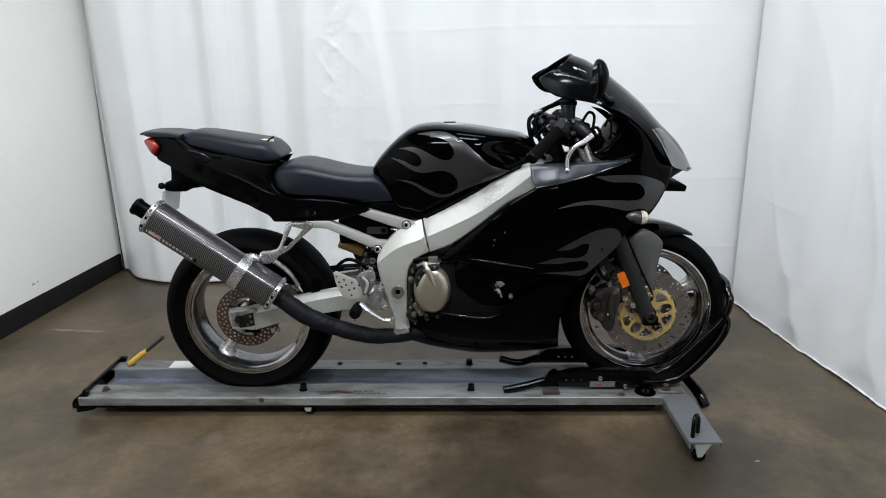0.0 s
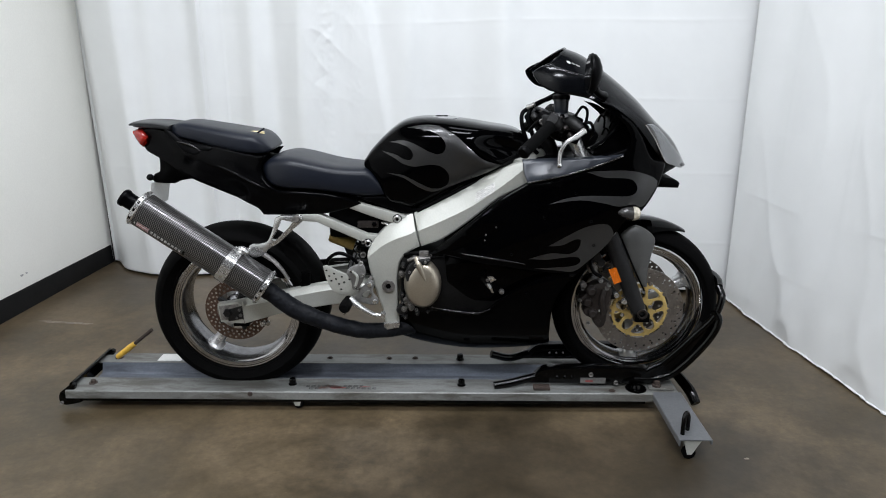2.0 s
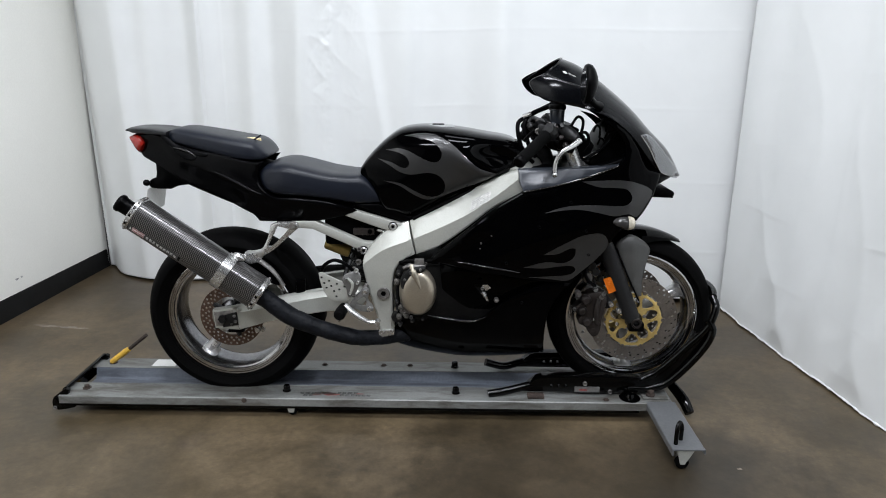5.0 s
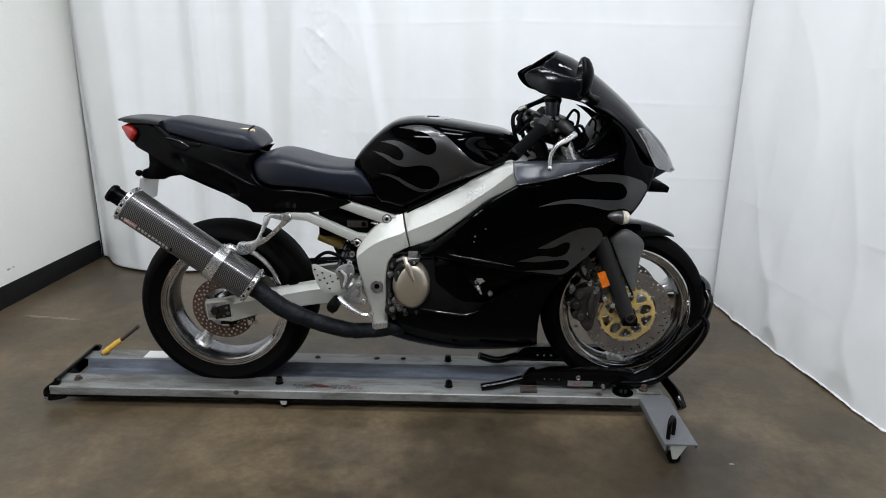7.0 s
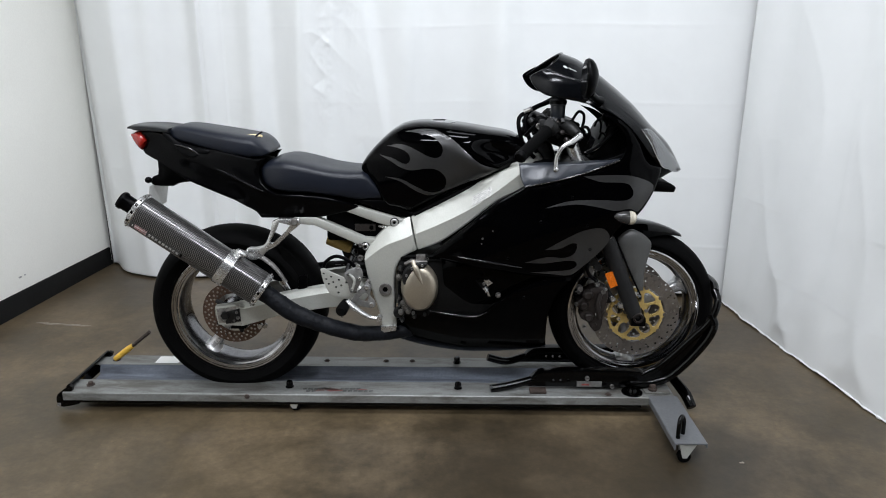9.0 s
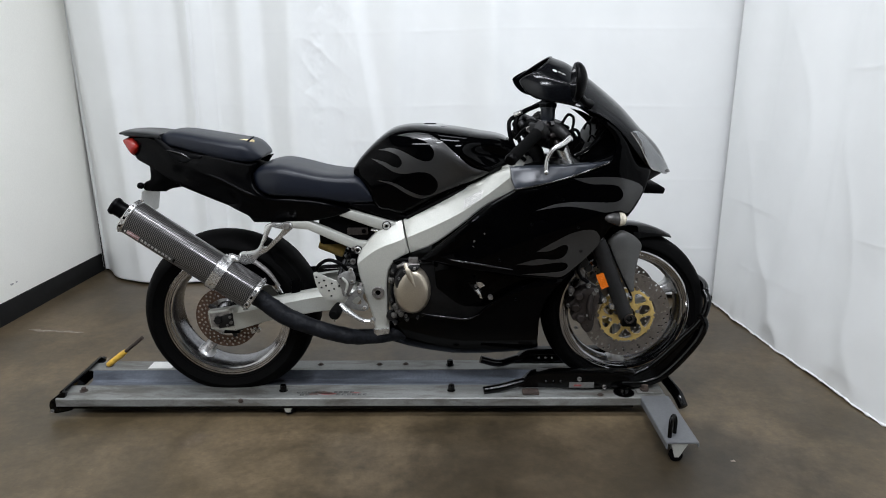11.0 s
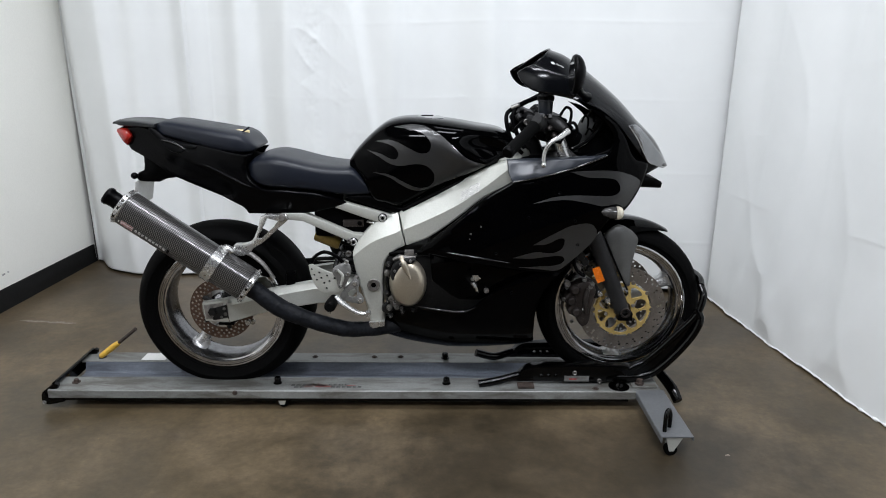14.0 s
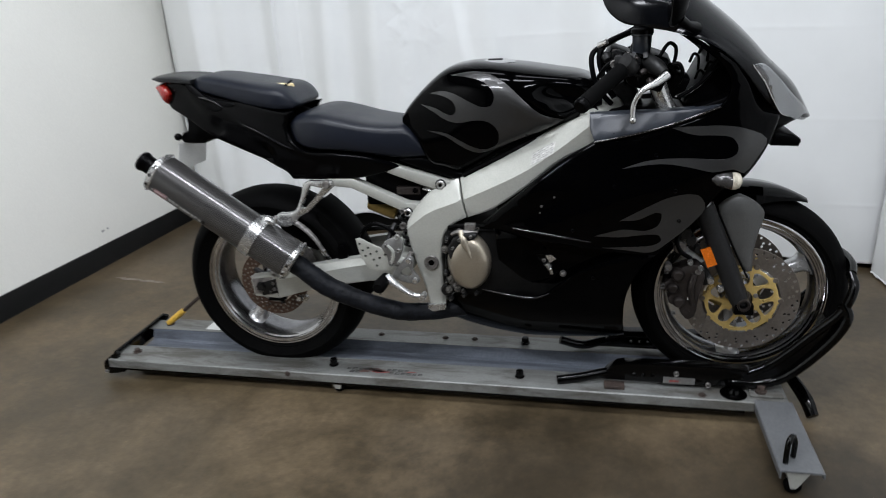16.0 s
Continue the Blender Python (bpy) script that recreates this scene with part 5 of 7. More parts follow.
    decal(0.028, 0.032, -122, -112, 0.0006, PALEINK)
    rnd = random.Random(3)
    for k in range(9):
        d = 0.084 + 0.0122 * k
        decal(d, d + 0.0075 + 0.002 * rnd.random(), -123 + 2 * rnd.random(), -109 - 2 * rnd.random(), 0.0006, LETTER)
    decal(0.196, 0.203, -126, -107, 0.0006, PLASTIC)
    # black patches on the end bands: the dark of slots put into colour
    for d0 in (0.006, length - 0.014):
        for a0 in (-112, -88, -62):
            decal(d0, d0 + 0.007, a0, a0 + 11, 0.0024, PLASTIC, "slot_patch")


muffler()

bm = bmesh.new()
tube(bm, [(0.155, -0.205, 0.470), (0.185, -0.203, 0.448), (0.25, -0.198, 0.395), (0.34, -0.188, 0.348), (0.456, -0.168, 0.307), (0.54, -0.125, 0.288), (0.66, -0.065, 0.285)], [0.030, 0.0285, 0.030, 0.0275, 0.027, 0.026, 0.026], 32, 30)
for v in bm.verts:
    v.co += 0.0022 * noise.noise_vector(v.co * 30) + 0.0012 * noise.noise_vector(v.co * 110)
pipe = part("exhaust_pipe", bm, WRAP, bike, "dark wrapped exhaust pipe")
bm = bmesh.new()
lathe(bm, [(0.003, -0.008), (0.008, -0.008), (0.009, 0.004)], (0.582, -0.115, 0.280), 8)
part("pipe_bolt", bm, DARKMETAL, pipe)

# ---- tail, seats ----
TAIL_RIDGE = ((-0.20, 0.975), (-0.17, 0.966), (-0.141, 0.940), (-0.112, 0.907), (-0.03, 0.868), (0.066, 0.828), (0.169, 0.778), (0.3, 0.752), (0.48, 0.735))


def tail_y(x, z):
    w = curve_at(((-0.27, 0.055), (-0.15, 0.085), (0.0, 0.105), (0.2, 0.125), (0.35, 0.128), (0.48, 0.118)), x)
    ridge = curve_at(TAIL_RIDGE, x)
    w += 0.010 * math.exp(-((z - ridge) / 0.03) ** 2)
    return -(w - 0.25 * max(0, 0.80 - z) * (1 if x < 0.1 else 0.3) - 0.10 * max(0, z - 0.88))


def tail_side(bm, s):
    o = smooth([(-0.245, 0.956, True), (-0.186, 0.960), (-0.145, 0.950), (-0.11, 0.934), (0.015, 0.908), (0.141, 0.880), (0.180, 0.882, True), (0.164, 0.860), (0.160, 0.823), (0.183, 0.787), (0.215, 0.770), (0.299, 0.766), (0.372, 0.758), (0.445, 0.737), (0.473, 0.724, True), (0.444, 0.710), (0.369, 0.693), (0.322, 0.686, True), (0.153, 0.685, True), (0.132, 0.709), (0.002, 0.766), (-0.10, 0.812), (-0.172, 0.858), (-0.228, 0.886, True), (-0.236, 0.900), (-0.222, 0.918), (-0.226, 0.938), (-0.238, 0.948)], 4)
    panel(bm, o, tail_y, 0.02, 0.013, edge=0.006, flip=-s)


both("tail_panel", tail_side, TAILPAINT, bike, "satin black tail fairing")
bm = bmesh.new()
body(bm, span(-0.262, 0.46, 16), ((-0.262, 0.948), (-0.2, 0.950), (-0.13, 0.932), (0.2, 0.86), (0.46, 0.75)), ((-0.262, 0.938), (-0.2, 0.90), (-0.1, 0.83), (0.2, 0.72), (0.46, 0.71)),
     ((-0.262, 0.045), (-0.2, 0.055), (0.0, 0.07), (0.2, 0.085), (0.46, 0.085)), 3)
part("tail_core", bm, PLASTIC, bike)
bm = bmesh.new()
body(bm, span(-0.284, -0.135, 12), ((-0.284, 0.974), (-0.268, 0.980), (-0.2, 0.980), (-0.135, 0.972)), ((-0.284, 0.966), (-0.24, 0.960), (-0.135, 0.956)), ((-0.274, 0.05), (-0.255, 0.074), (-0.135, 0.094)), 4)
part("tail_spoiler", bm, SPOILER, bike, "dark grey tail spoiler")
# tube added along the ridge to draw its bright streak
bm = bmesh.new()
tube(bm, [(x, tail_y(x, curve_at(TAIL_RIDGE, x)) - 0.0005, curve_at(TAIL_RIDGE, x)) for x in (0.02, 0.06, 0.10, 0.14, 0.17)], [0.001, 0.003, 0.0035, 0.003, 0.001], 8, 4)
part("ridge_highlight", bm, LIPPAINT, bike)
# grab recess beside the pillion seat
bm = bmesh.new()
panel(bm, smooth([(-0.155, 0.968), (-0.135, 0.955), (-0.09, 0.923), (0.0, 0.905), (-0.01, 0.893), (-0.09, 0.908), (-0.15, 0.945)], 4), lambda x, z: tail_y(x, z) - 0.004, 0.008, 0.02, edge=0.003)
part("seat_lock_trim", bm, PLASTIC, bike)
bm = bmesh.new()
body(bm, span(-0.268, -0.218, 12), ((-0.268, 0.954), (-0.25, 0.962), (-0.232, 0.958), (-0.218, 0.935)), ((-0.268, 0.940), (-0.256, 0.914), (-0.238, 0.896), (-0.218, 0.926)), ((-0.268, 0.062), (-0.24, 0.078), (-0.218, 0.079)), 3.6)
part("tail_light", bm, RED, bike, "red tail light lens")
# number plate bracket and blank plate
bm = bmesh.new()
slab(bm, smooth([(-0.205, 0.868, True), (-0.13, 0.822, True), (-0.075, 0.800, True), (-0.10, 0.790), (-0.145, 0.783), (-0.16, 0.774, True), (-0.225, 0.776), (-0.236, 0.79), (-0.226, 0.806), (-0.208, 0.815)], 3), -0.032, 0.032, edge=0.006)
part("plate_bracket", bm, PLASTIC, bike)
bm = bmesh.new()
blob(bm, (-0.235, -0.045, 0.797), (0.012, 0.012, 0.011), seg=12)
part("plate_reflector", bm, PLASTIC, bike)
bm = bmesh.new()
loft(bm, [[(-0.229, y, 0.779), (-0.2275, y, 0.779), (-0.2455, y, 0.690), (-0.247, y, 0.690)] for y in (-0.060, 0.105)])
part("plate", bm, WHITE, bike, "blank pale plate")


def seat(name, xs, top, low, wide, label, power=4.6, belly=0.35):
    bm = bmesh.new()
    body(bm, xs, top, low, wide, power, 32, belly)
    return part(name, bm, VINYL, bike, label, 50)


pillion = seat("pillion_seat", span(-0.150, 0.184, 24), ((-0.150, 0.950), (-0.135, 0.972), (-0.10, 0.981), (0.0, 0.968), (0.10, 0.951), (0.138, 0.944), (0.162, 0.928), (0.177, 0.910), (0.184, 0.901)),
               ((-0.150, 0.940), (-0.09, 0.926), (0.0, 0.904), (0.08, 0.886), (0.14, 0.880), (0.168, 0.882), (0.184, 0.893)), ((-0.150, 0.05), (-0.12, 0.085), (0.0, 0.108), (0.13, 0.118), (0.163, 0.106), (0.177, 0.092), (0.184, 0.075)), "black vinyl pillion seat with a torn spot")
bm = bmesh.new()
rim = smooth([(0.098, -0.070), (0.118, -0.062), (0.140, -0.040), (0.150, -0.020), (0.130, -0.022), (0.108, -0.045)], 3)
loft(bm, [[(x, y, 0.9500 - 0.16 * (x - 0.1) - 1.2 * y * y + h) for x, y in rim] for h in (-0.004, 0.0035)])
part("torn_foam", bm, TAN, pillion, "tan foam showing through a tear")
bm = bmesh.new()
tube(bm, [(0.132, -0.050, 0.942), (0.146, -0.050, 0.951), (0.158, -0.048, 0.959)], 0.003, 6, 3)
part("torn_flap", bm, VINYL, pillion)
rider = seat("rider_seat", span(0.152, 0.560, 26), ((0.152, 0.842), (0.175, 0.864), (0.206, 0.875), (0.246, 0.878), (0.300, 0.867), (0.378, 0.848), (0.451, 0.839), (0.500, 0.835), (0.530, 0.80), (0.560, 0.760)),
             ((0.152, 0.838), (0.171, 0.795), (0.21, 0.773), (0.30, 0.768), (0.372, 0.760), (0.446, 0.746), (0.5, 0.741), (0.560, 0.748)), ((0.152, 0.09), (0.18, 0.122), (0.25, 0.142), (0.36, 0.138), (0.46, 0.120), (0.52, 0.108), (0.560, 0.10)), "black vinyl rider seat", 5.2, 0.42)
# seam along the seat's shoulder
bm = bmesh.new()
tube(bm, [(0.235, -0.110, 0.854), (0.30, -0.112, 0.847), (0.38, -0.108, 0.833), (0.46, -0.094, 0.828), (0.505, -0.078, 0.823)], 0.0022, 6, 5)
part("seat_piping", bm, VINYL, rider)

# ---- tank ----
T_TOP = ((0.485, 0.862), (0.504, 0.890), (0.553, 0.940), (0.601, 0.976), (0.645, 0.990), (0.705, 0.994), (0.798, 0.986), (0.892, 0.971), (0.980, 0.954), (1.020, 0.925))
T_LOW = ((0.485, 0.835), (0.524, 0.79), (0.557, 0.714), (0.60, 0.700), (0.645, 0.692), (0.70, 0.722), (0.76, 0.758), (0.832, 0.792), (0.922, 0.828), (1.020, 0.876))
T_WIDE = ((0.485, 0.085), (0.52, 0.108), (0.58, 0.124), (0.66, 0.140), (0.76, 0.152), (0.86, 0.152), (0.94, 0.138), (1.020, 0.100))


def scoop(x, z):
    """The hollow in the tank's flank ahead of the flames, and the ridge below it."""
    hollow = 0.026 * math.exp(-((x - 0.925) / 0.065) ** 2 - ((z - 0.908 - 0.2 * (0.925 - x)) / 0.034) ** 2)
    knee = 0.014 * math.exp(-((x - 0.855) / 0.06) ** 2 - ((z - 0.872 - 0.5 * (0.855 - x)) / 0.026) ** 2)
    return hollow - knee


def tank_y(x, z):
    zt, zb, w = curve_at(T_TOP, x), curve_at(T_LOW, x), curve_at(T_WIDE, x)
    zc = zb + 0.42 * (zt - zb)
    h = (zt - zc) if z > zc else (zc - zb)
    f = min(abs(z - zc) / h, 0.999)
    return -w * (1 - f ** 3.5) ** (1 / 3.5) + scoop(x, z)


bm = bmesh.new()
body(bm, span(0.485, 1.020, 60), T_TOP, T_LOW, T_WIDE, 3.5, 96, 0.42)
for v in bm.verts:
    if abs(v.co.y) > 0.05:
        v.co.y -= math.copysign(min(scoop(v.co.x, v.co.z) * min(1, (abs(v.co.y) - 0.05) / 0.03), abs(v.co.y)), v.co.y)
tank = part("fuel_tank", bm, PAINT, bike, "gloss black fuel tank with grey flames", 60)
TANK_FLAME = smooth([(0.926, 0.853, True), (0.867, 0.873), (0.823, 0.909), (0.778, 0.948), (0.734, 0.970), (0.687, 0.976), (0.628, 0.967, True), (0.681, 0.962), (0.725, 0.949), (0.748, 0.922), (0.743, 0.896), (0.719, 0.889), (0.686, 0.901), (0.645, 0.921), (0.610, 0.929), (0.570, 0.922, True), (0.604, 0.918), (0.636, 0.904), (0.646, 0.882), (0.635, 0.868), (0.614, 0.872), (0.591, 0.884), (0.546, 0.894, True), (0.585, 0.874)], 3, False)[:-1]
TANK_FLAME += smooth([(0.585, 0.874), (0.617, 0.855), (0.652, 0.848), (0.697, 0.855), (0.733, 0.851), (0.758, 0.827), (0.756, 0.796), (0.733, 0.780), (0.702, 0.780), (0.661, 0.797), (0.616, 0.819), (0.562, 0.825, True), (0.616, 0.810), (0.660, 0.784), (0.705, 0.768), (0.751, 0.780), (0.814, 0.804), (0.868, 0.824), (0.926, 0.853, True)], 3, False)[:-1]


def tank_flame(bm, s):
    panel(bm, TANK_FLAME, lambda x, z: tank_y(x, z) - 0.0012, 0.001, 0.012, flip=-s)


both("flame_graphic", tank_flame, FLAME, tank, "dark grey flame graphic", 60)
bm = bmesh.new()
lathe(bm, [(0.002, 0.006), (0.03, 0.006), (0.036, 0.005), (0.048, 0.004), (0.055, 0.001), (0.056, -0.008)], (0.735, 0, 0.988), 36, "z")
cap = part("filler_cap", bm, CHROME, tank, "bright metal filler cap")
bm = bmesh.new()
box(bm, (0.715, -0.006, 0.993), (0.755, 0.006, 0.997), 0.002)
part("cap_latch", bm, DARKMETAL, cap)
# rubber strip and small bolts between tank and frame
bm = bmesh.new()
tube(bm, [(0.655, -0.112, 0.700), (0.76, -0.112, 0.752), (0.85, -0.112, 0.797), (0.95, -0.105, 0.842), (1.01, -0.095, 0.872)], 0.008, 8, 4)
part("tank_seal", bm, PLASTIC, bike)
bm = bmesh.new()
slab(bm, smooth([(0.545, 0.745, True), (0.66, 0.70, True), (0.645, 0.685), (0.59, 0.698), (0.50, 0.728), (0.47, 0.742)], 3), -0.105, 0.105, edge=0.004)
part("under_tank_cover", bm, PLASTIC, bike)

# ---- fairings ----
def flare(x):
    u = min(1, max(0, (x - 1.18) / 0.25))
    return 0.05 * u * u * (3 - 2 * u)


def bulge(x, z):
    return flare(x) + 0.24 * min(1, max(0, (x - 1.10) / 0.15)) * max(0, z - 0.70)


def fitted_to_view(pts):
    """Scales an outline toward the camera point so the widened fairing keeps its look in view."""
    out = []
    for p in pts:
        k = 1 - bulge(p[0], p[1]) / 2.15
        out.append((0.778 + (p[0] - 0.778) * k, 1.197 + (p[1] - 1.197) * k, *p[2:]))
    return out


def fair_y(x, z):
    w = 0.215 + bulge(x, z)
    if x > 1.12:
        w -= 0.155 * ((x - 1.12) / 0.42) ** 1.8
    if x < 0.85:
        w -= 0.05 * ((0.85 - x) / 0.2) ** 1.5
    if z < 0.47:
        w -= 0.30 * (0.47 - z) ** 1.15
    if z < 0.34:
        w -= 0.034 * ((0.34 - z) / 0.10) ** 2
    if z > 0.70:
        w -= 0.30 * (z - 0.70)
    # a crease runs from the air duct towards the lamp
    ridge = 0.60 + 0.42 * (x - 0.95)
    w += 0.010 * math.exp(-((z - ridge) / 0.05) ** 2)
    return -max(w, 0.03)


def upper_fairing(bm, s):
    o = smooth(fitted_to_view([(1.005, 0.806, True), (1.092, 0.819), (1.195, 0.843), (1.305, 0.878), (1.330, 0.905), (1.332, 0.940), (1.312, 0.975), (1.276, 1.006), (1.245, 1.026, True), (1.30, 1.010), (1.345, 0.982, True), (1.378, 0.935), (1.402, 0.880), (1.418, 0.862, True), (1.462, 0.850, True), (1.435, 0.792), (1.400, 0.737), (1.362, 0.700), (1.326, 0.687), (1.290, 0.647), (1.251, 0.596), (1.209, 0.558), (1.165, 0.515, True), (1.08, 0.520), (0.985, 0.532), (0.865, 0.552), (0.775, 0.572), (0.700, 0.574, True), (0.83, 0.686), (0.918, 0.756)]), 4)
    panel(bm, o, fair_y, 0.012, 0.022, edge=0.009, flip=-s)


def lower_fairing(bm, s):
    o = smooth([(1.172, 0.520, True), (1.122, 0.462), (1.096, 0.384), (1.094, 0.300), (1.102, 0.236, True), (1.015, 0.217), (0.855, 0.203), (0.70, 0.212), (0.62, 0.226), (0.545, 0.248, True), (0.60, 0.330), (0.64, 0.368), (0.70, 0.380), (0.80, 0.374), (0.87, 0.380), (0.92, 0.42), (0.985, 0.470), (1.05, 0.500), (1.10, 0.515)], 4)
    panel(bm, o, lambda x, z: fair_y(x, z) + 0.003, 0.012, 0.022, edge=0.009, flip=-s)


def mid_fairing(bm, s):
    o = smooth([(0.745, 0.562, True), (0.87, 0.545), (1.0, 0.528), (1.15, 0.51, True), (1.10, 0.49), (0.95, 0.43), (0.85, 0.375), (0.74, 0.385, True), (0.752, 0.46)], 4)
    panel(bm, o, lambda x, z: fair_y(x, z) + 0.038, 0.01, 0.03, [smooth([(0.855, 0.498), (0.905, 0.492), (0.895, 0.455), (0.875, 0.47)], 3)], edge=0.004, flip=-s)


both("upper_fairing", upper_fairing, PAINT, bike, "gloss black upper side fairing with grey flames")
both("lower_fairing", lower_fairing, PAINT, bike, "gloss black lower fairing")
both("inner_fairing", mid_fairing, PAINT, bike, "black inner fairing panel")
FL_UP = smooth(fitted_to_view([(1.189, 0.836, True), (1.25, 0.837), (1.319, 0.835), (1.372, 0.825), (1.425, 0.799), (1.403, 0.758), (1.370, 0.722), (1.343, 0.733), (1.291, 0.730), (1.246, 0.741), (1.166, 0.753), (1.070, 0.741, True), (1.131, 0.760), (1.183, 0.765), (1.254, 0.763), (1.324, 0.759), (1.350, 0.769), (1.354, 0.787), (1.338, 0.807), (1.294, 0.814), (1.242, 0.818)]), 3)
FL_LO = smooth([(1.275, 0.645), (1.255, 0.678), (1.193, 0.674), (1.141, 0.651), (1.071, 0.611, True), (1.116, 0.614), (1.154, 0.632), (1.172, 0.629), (1.166, 0.599), (1.135, 0.584), (1.081, 0.587), (1.010, 0.568, True), (1.073, 0.566), (1.126, 0.573), (1.167, 0.573), (1.175, 0.558), (1.155, 0.545), (1.101, 0.540), (1.029, 0.536, True), (1.101, 0.530), (1.155, 0.527), (1.195, 0.555), (1.241, 0.597)], 3)
for o in (FL_UP, FL_LO):
    both("flame_graphic", lambda bm, s: panel(bm, o, lambda x, z: fair_y(x, z) - 0.0012, 0.001, 0.014, flip=-s), FLAME, bike, "dark grey flame graphic", 60)


def dash_panel(bm, s):
    o = smooth(fitted_to_view([(0.990, 0.869, True), (1.13, 0.874), (1.27, 0.878), (1.318, 0.882, True), (1.195, 0.845), (1.096, 0.822), (1.004, 0.805, True), (0.992, 0.835)]), 4)
    panel(bm, o, lambda x, z: fair_y(x, z) + 0.004 - 0.9 * max(0, 0.87 - z) * 0.2, 0.04, 0.02, edge=0.006, flip=-s)


both("inner_cowl", dash_panel, DASHGREY, bike, "blue-grey plastic inner cowl")
# edge trim, then tubes added in shinier paint for the panel edges' highlights
bm = bmesh.new()
tube(bm, [(x, fair_y(x, z) - 0.003, z) for x, z in fitted_to_view([(1.004, 0.805), (1.096, 0.822), (1.195, 0.846), (1.31, 0.880)])], 0.003, 6, 5)
trim = part("edge_trim", bm, LIPPAINT, bike)
# beads added for the dotted highlight along the trim
for k in range(26):
    x, z = fitted_to_view([(1.012 + 0.0112 * k, curve_at(((1.004, 0.805), (1.096, 0.822), (1.195, 0.846), (1.31, 0.880)), 1.012 + 0.0112 * k))])[0]
    bm = bmesh.new()
    blob(bm, (x, fair_y(x, z) - 0.0055, z), (0.0012, 0.0012, 0.0012), seg=8)
    part("trim_glint", bm, DIRTYALLOY, trim)
for pts in (((0.80, 0.584), (0.86, 0.577), (0.93, 0.565), (1.0, 0.551)), ((0.705, 0.386), (0.78, 0.380), (0.852, 0.377), (0.895, 0.394))):
    bm = bmesh.new()
    tube(bm, [(x, fair_y(x, z) - 0.001, z) for x, z in pts], [0.0015, 0.0032, 0.0035, 0.0015], 12, 5)
    part("edge_highlight", bm, LIPPAINT, bike)
for x, z in ((1.152, 0.775), (1.20, 0.69), (1.055, 0.70), (1.215, 0.61), (0.955, 0.585), (1.01, 0.45)):
    bolt_head(bike, "fairing_screw", (x, fair_y(x, z) - 0.0005, z), 0.005, 0.003, PLASTIC)
# cut-out details behind the inner panel
bm = bmesh.new()
box(bm, (0.862, -0.165, 0.480), (0.900, -0.15, 0.494), 0.003)
tube(bm, [(0.885, -0.168, 0.470), (0.895, -0.168, 0.455)], 0.009, 8, 2)
part("radiator_bracket", bm, RAWALLOY, bike)
# small bolt heads added where the fairing shows glints
for x, z, r in ((0.875, 0.646, 0.003), (0.872, 0.629, 0.002), (0.882, 0.497, 0.005), (0.907, 0.67, 0.0025)):
    bolt_head(bike, "fairing_glint", (x, fair_y(x, z) - 0.001, z), r, 0.004, DIRTYALLOY)
bm = bmesh.new()
box(bm, (1.02, -0.15, 0.40), (1.075, 0.15, 0.66), 0.01)
part("radiator", bm, DARKMETAL, bike)

# belly between the lower fairings
bm = bmesh.new()
loft(bm, [[(x, -w, z + 0.03), (x, -w * 0.75, z), (x, w * 0.75, z), (x, w, z + 0.03), (x, w - 0.01, z + 0.05), (x, -w + 0.01, z + 0.05)] for x, w, z in ((0.60, 0.050, 0.250), (0.80, 0.055, 0.230), (0.95, 0.058, 0.228), (1.09, 0.060, 0.244))])
part("belly_pan", bm, PAINT, bike)

# ---- screen and nose ----
SPINE = ((1.128, 1.207), (1.182, 1.186), (1.267, 1.128), (1.353, 1.056), (1.422, 0.983), (1.486, 0.920), (1.536, 0.838))
EDGE = ((1.030, 1.136), (1.062, 1.092), (1.135, 1.072), (1.25, 1.037), (1.322, 0.987), (1.397, 0.899), (1.444, 0.856))
HALF = (0.125, 0.152, 0.172, 0.184, 0.186, 0.162, 0.120)
NOSE = smooth([(*a, *b, w) for a, b, w in zip(SPINE, EDGE, HALF)], 8, False)


def nose_shell(bm, first, last, thick=0.004, grow=0.0):
    rings = []
    for sx, sz, ex, ez, w in NOSE[first:last]:
        outer, inner = [], []
        for i in range(33):
            v = -1 + 2 * i / 32
            a = abs(v) * math.pi / 2
            d = 1 - math.cos(a)
            y = w * math.copysign(math.sin(a), v)
            nrm = Vector((0.62 * math.cos(a), 0.9 * math.copysign(math.sin(a), v), 0.75 * math.cos(a))).normalized()
            p = Vector((sx + (ex - sx) * d, y, sz + (ez - sz) * d)) + nrm * grow
            outer.append(p)
            inner.append(p - nrm * thick)
        rings.append(outer + inner[::-1])
    loft(bm, rings)


bm = bmesh.new()
nose_shell(bm, 0, 34)
screen = part("windscreen", bm, SMOKE, bike, "dark smoked windscreen", 50)
bm = bmesh.new()
nose_shell(bm, 33, 49, 0.006, 0.001)
part("nose_cowl", bm, SMOKE, bike, "gloss black nose cowl", 50)
# windscreen rim, crease line and decal
bm = bmesh.new()
row = NOSE[0]
pts = []
for i in range(17):
    v = -1 + 2 * i / 16
    a, d = abs(v) * math.pi / 2, 1 - math.cos(abs(v) * math.pi / 2)
    pts.append((row[0] + (row[2] - row[0]) * d, row[4] * math.copysign(math.sin(a), v), row[1] + (row[3] - row[1]) * d))
tube(bm, pts, 0.0032, 6, 2)
part("screen_edge", bm, SMOKE, screen)
for y, mat in ((-0.128, GREYPAINT),):
    bm = bmesh.new()
    tube(bm, [(1.062, -0.122, 1.158), (1.11, -0.143, 1.138), (1.165, -0.163, 1.112)], 0.0025, 6, 4)
    part("screen_crease", bm, mat, screen)
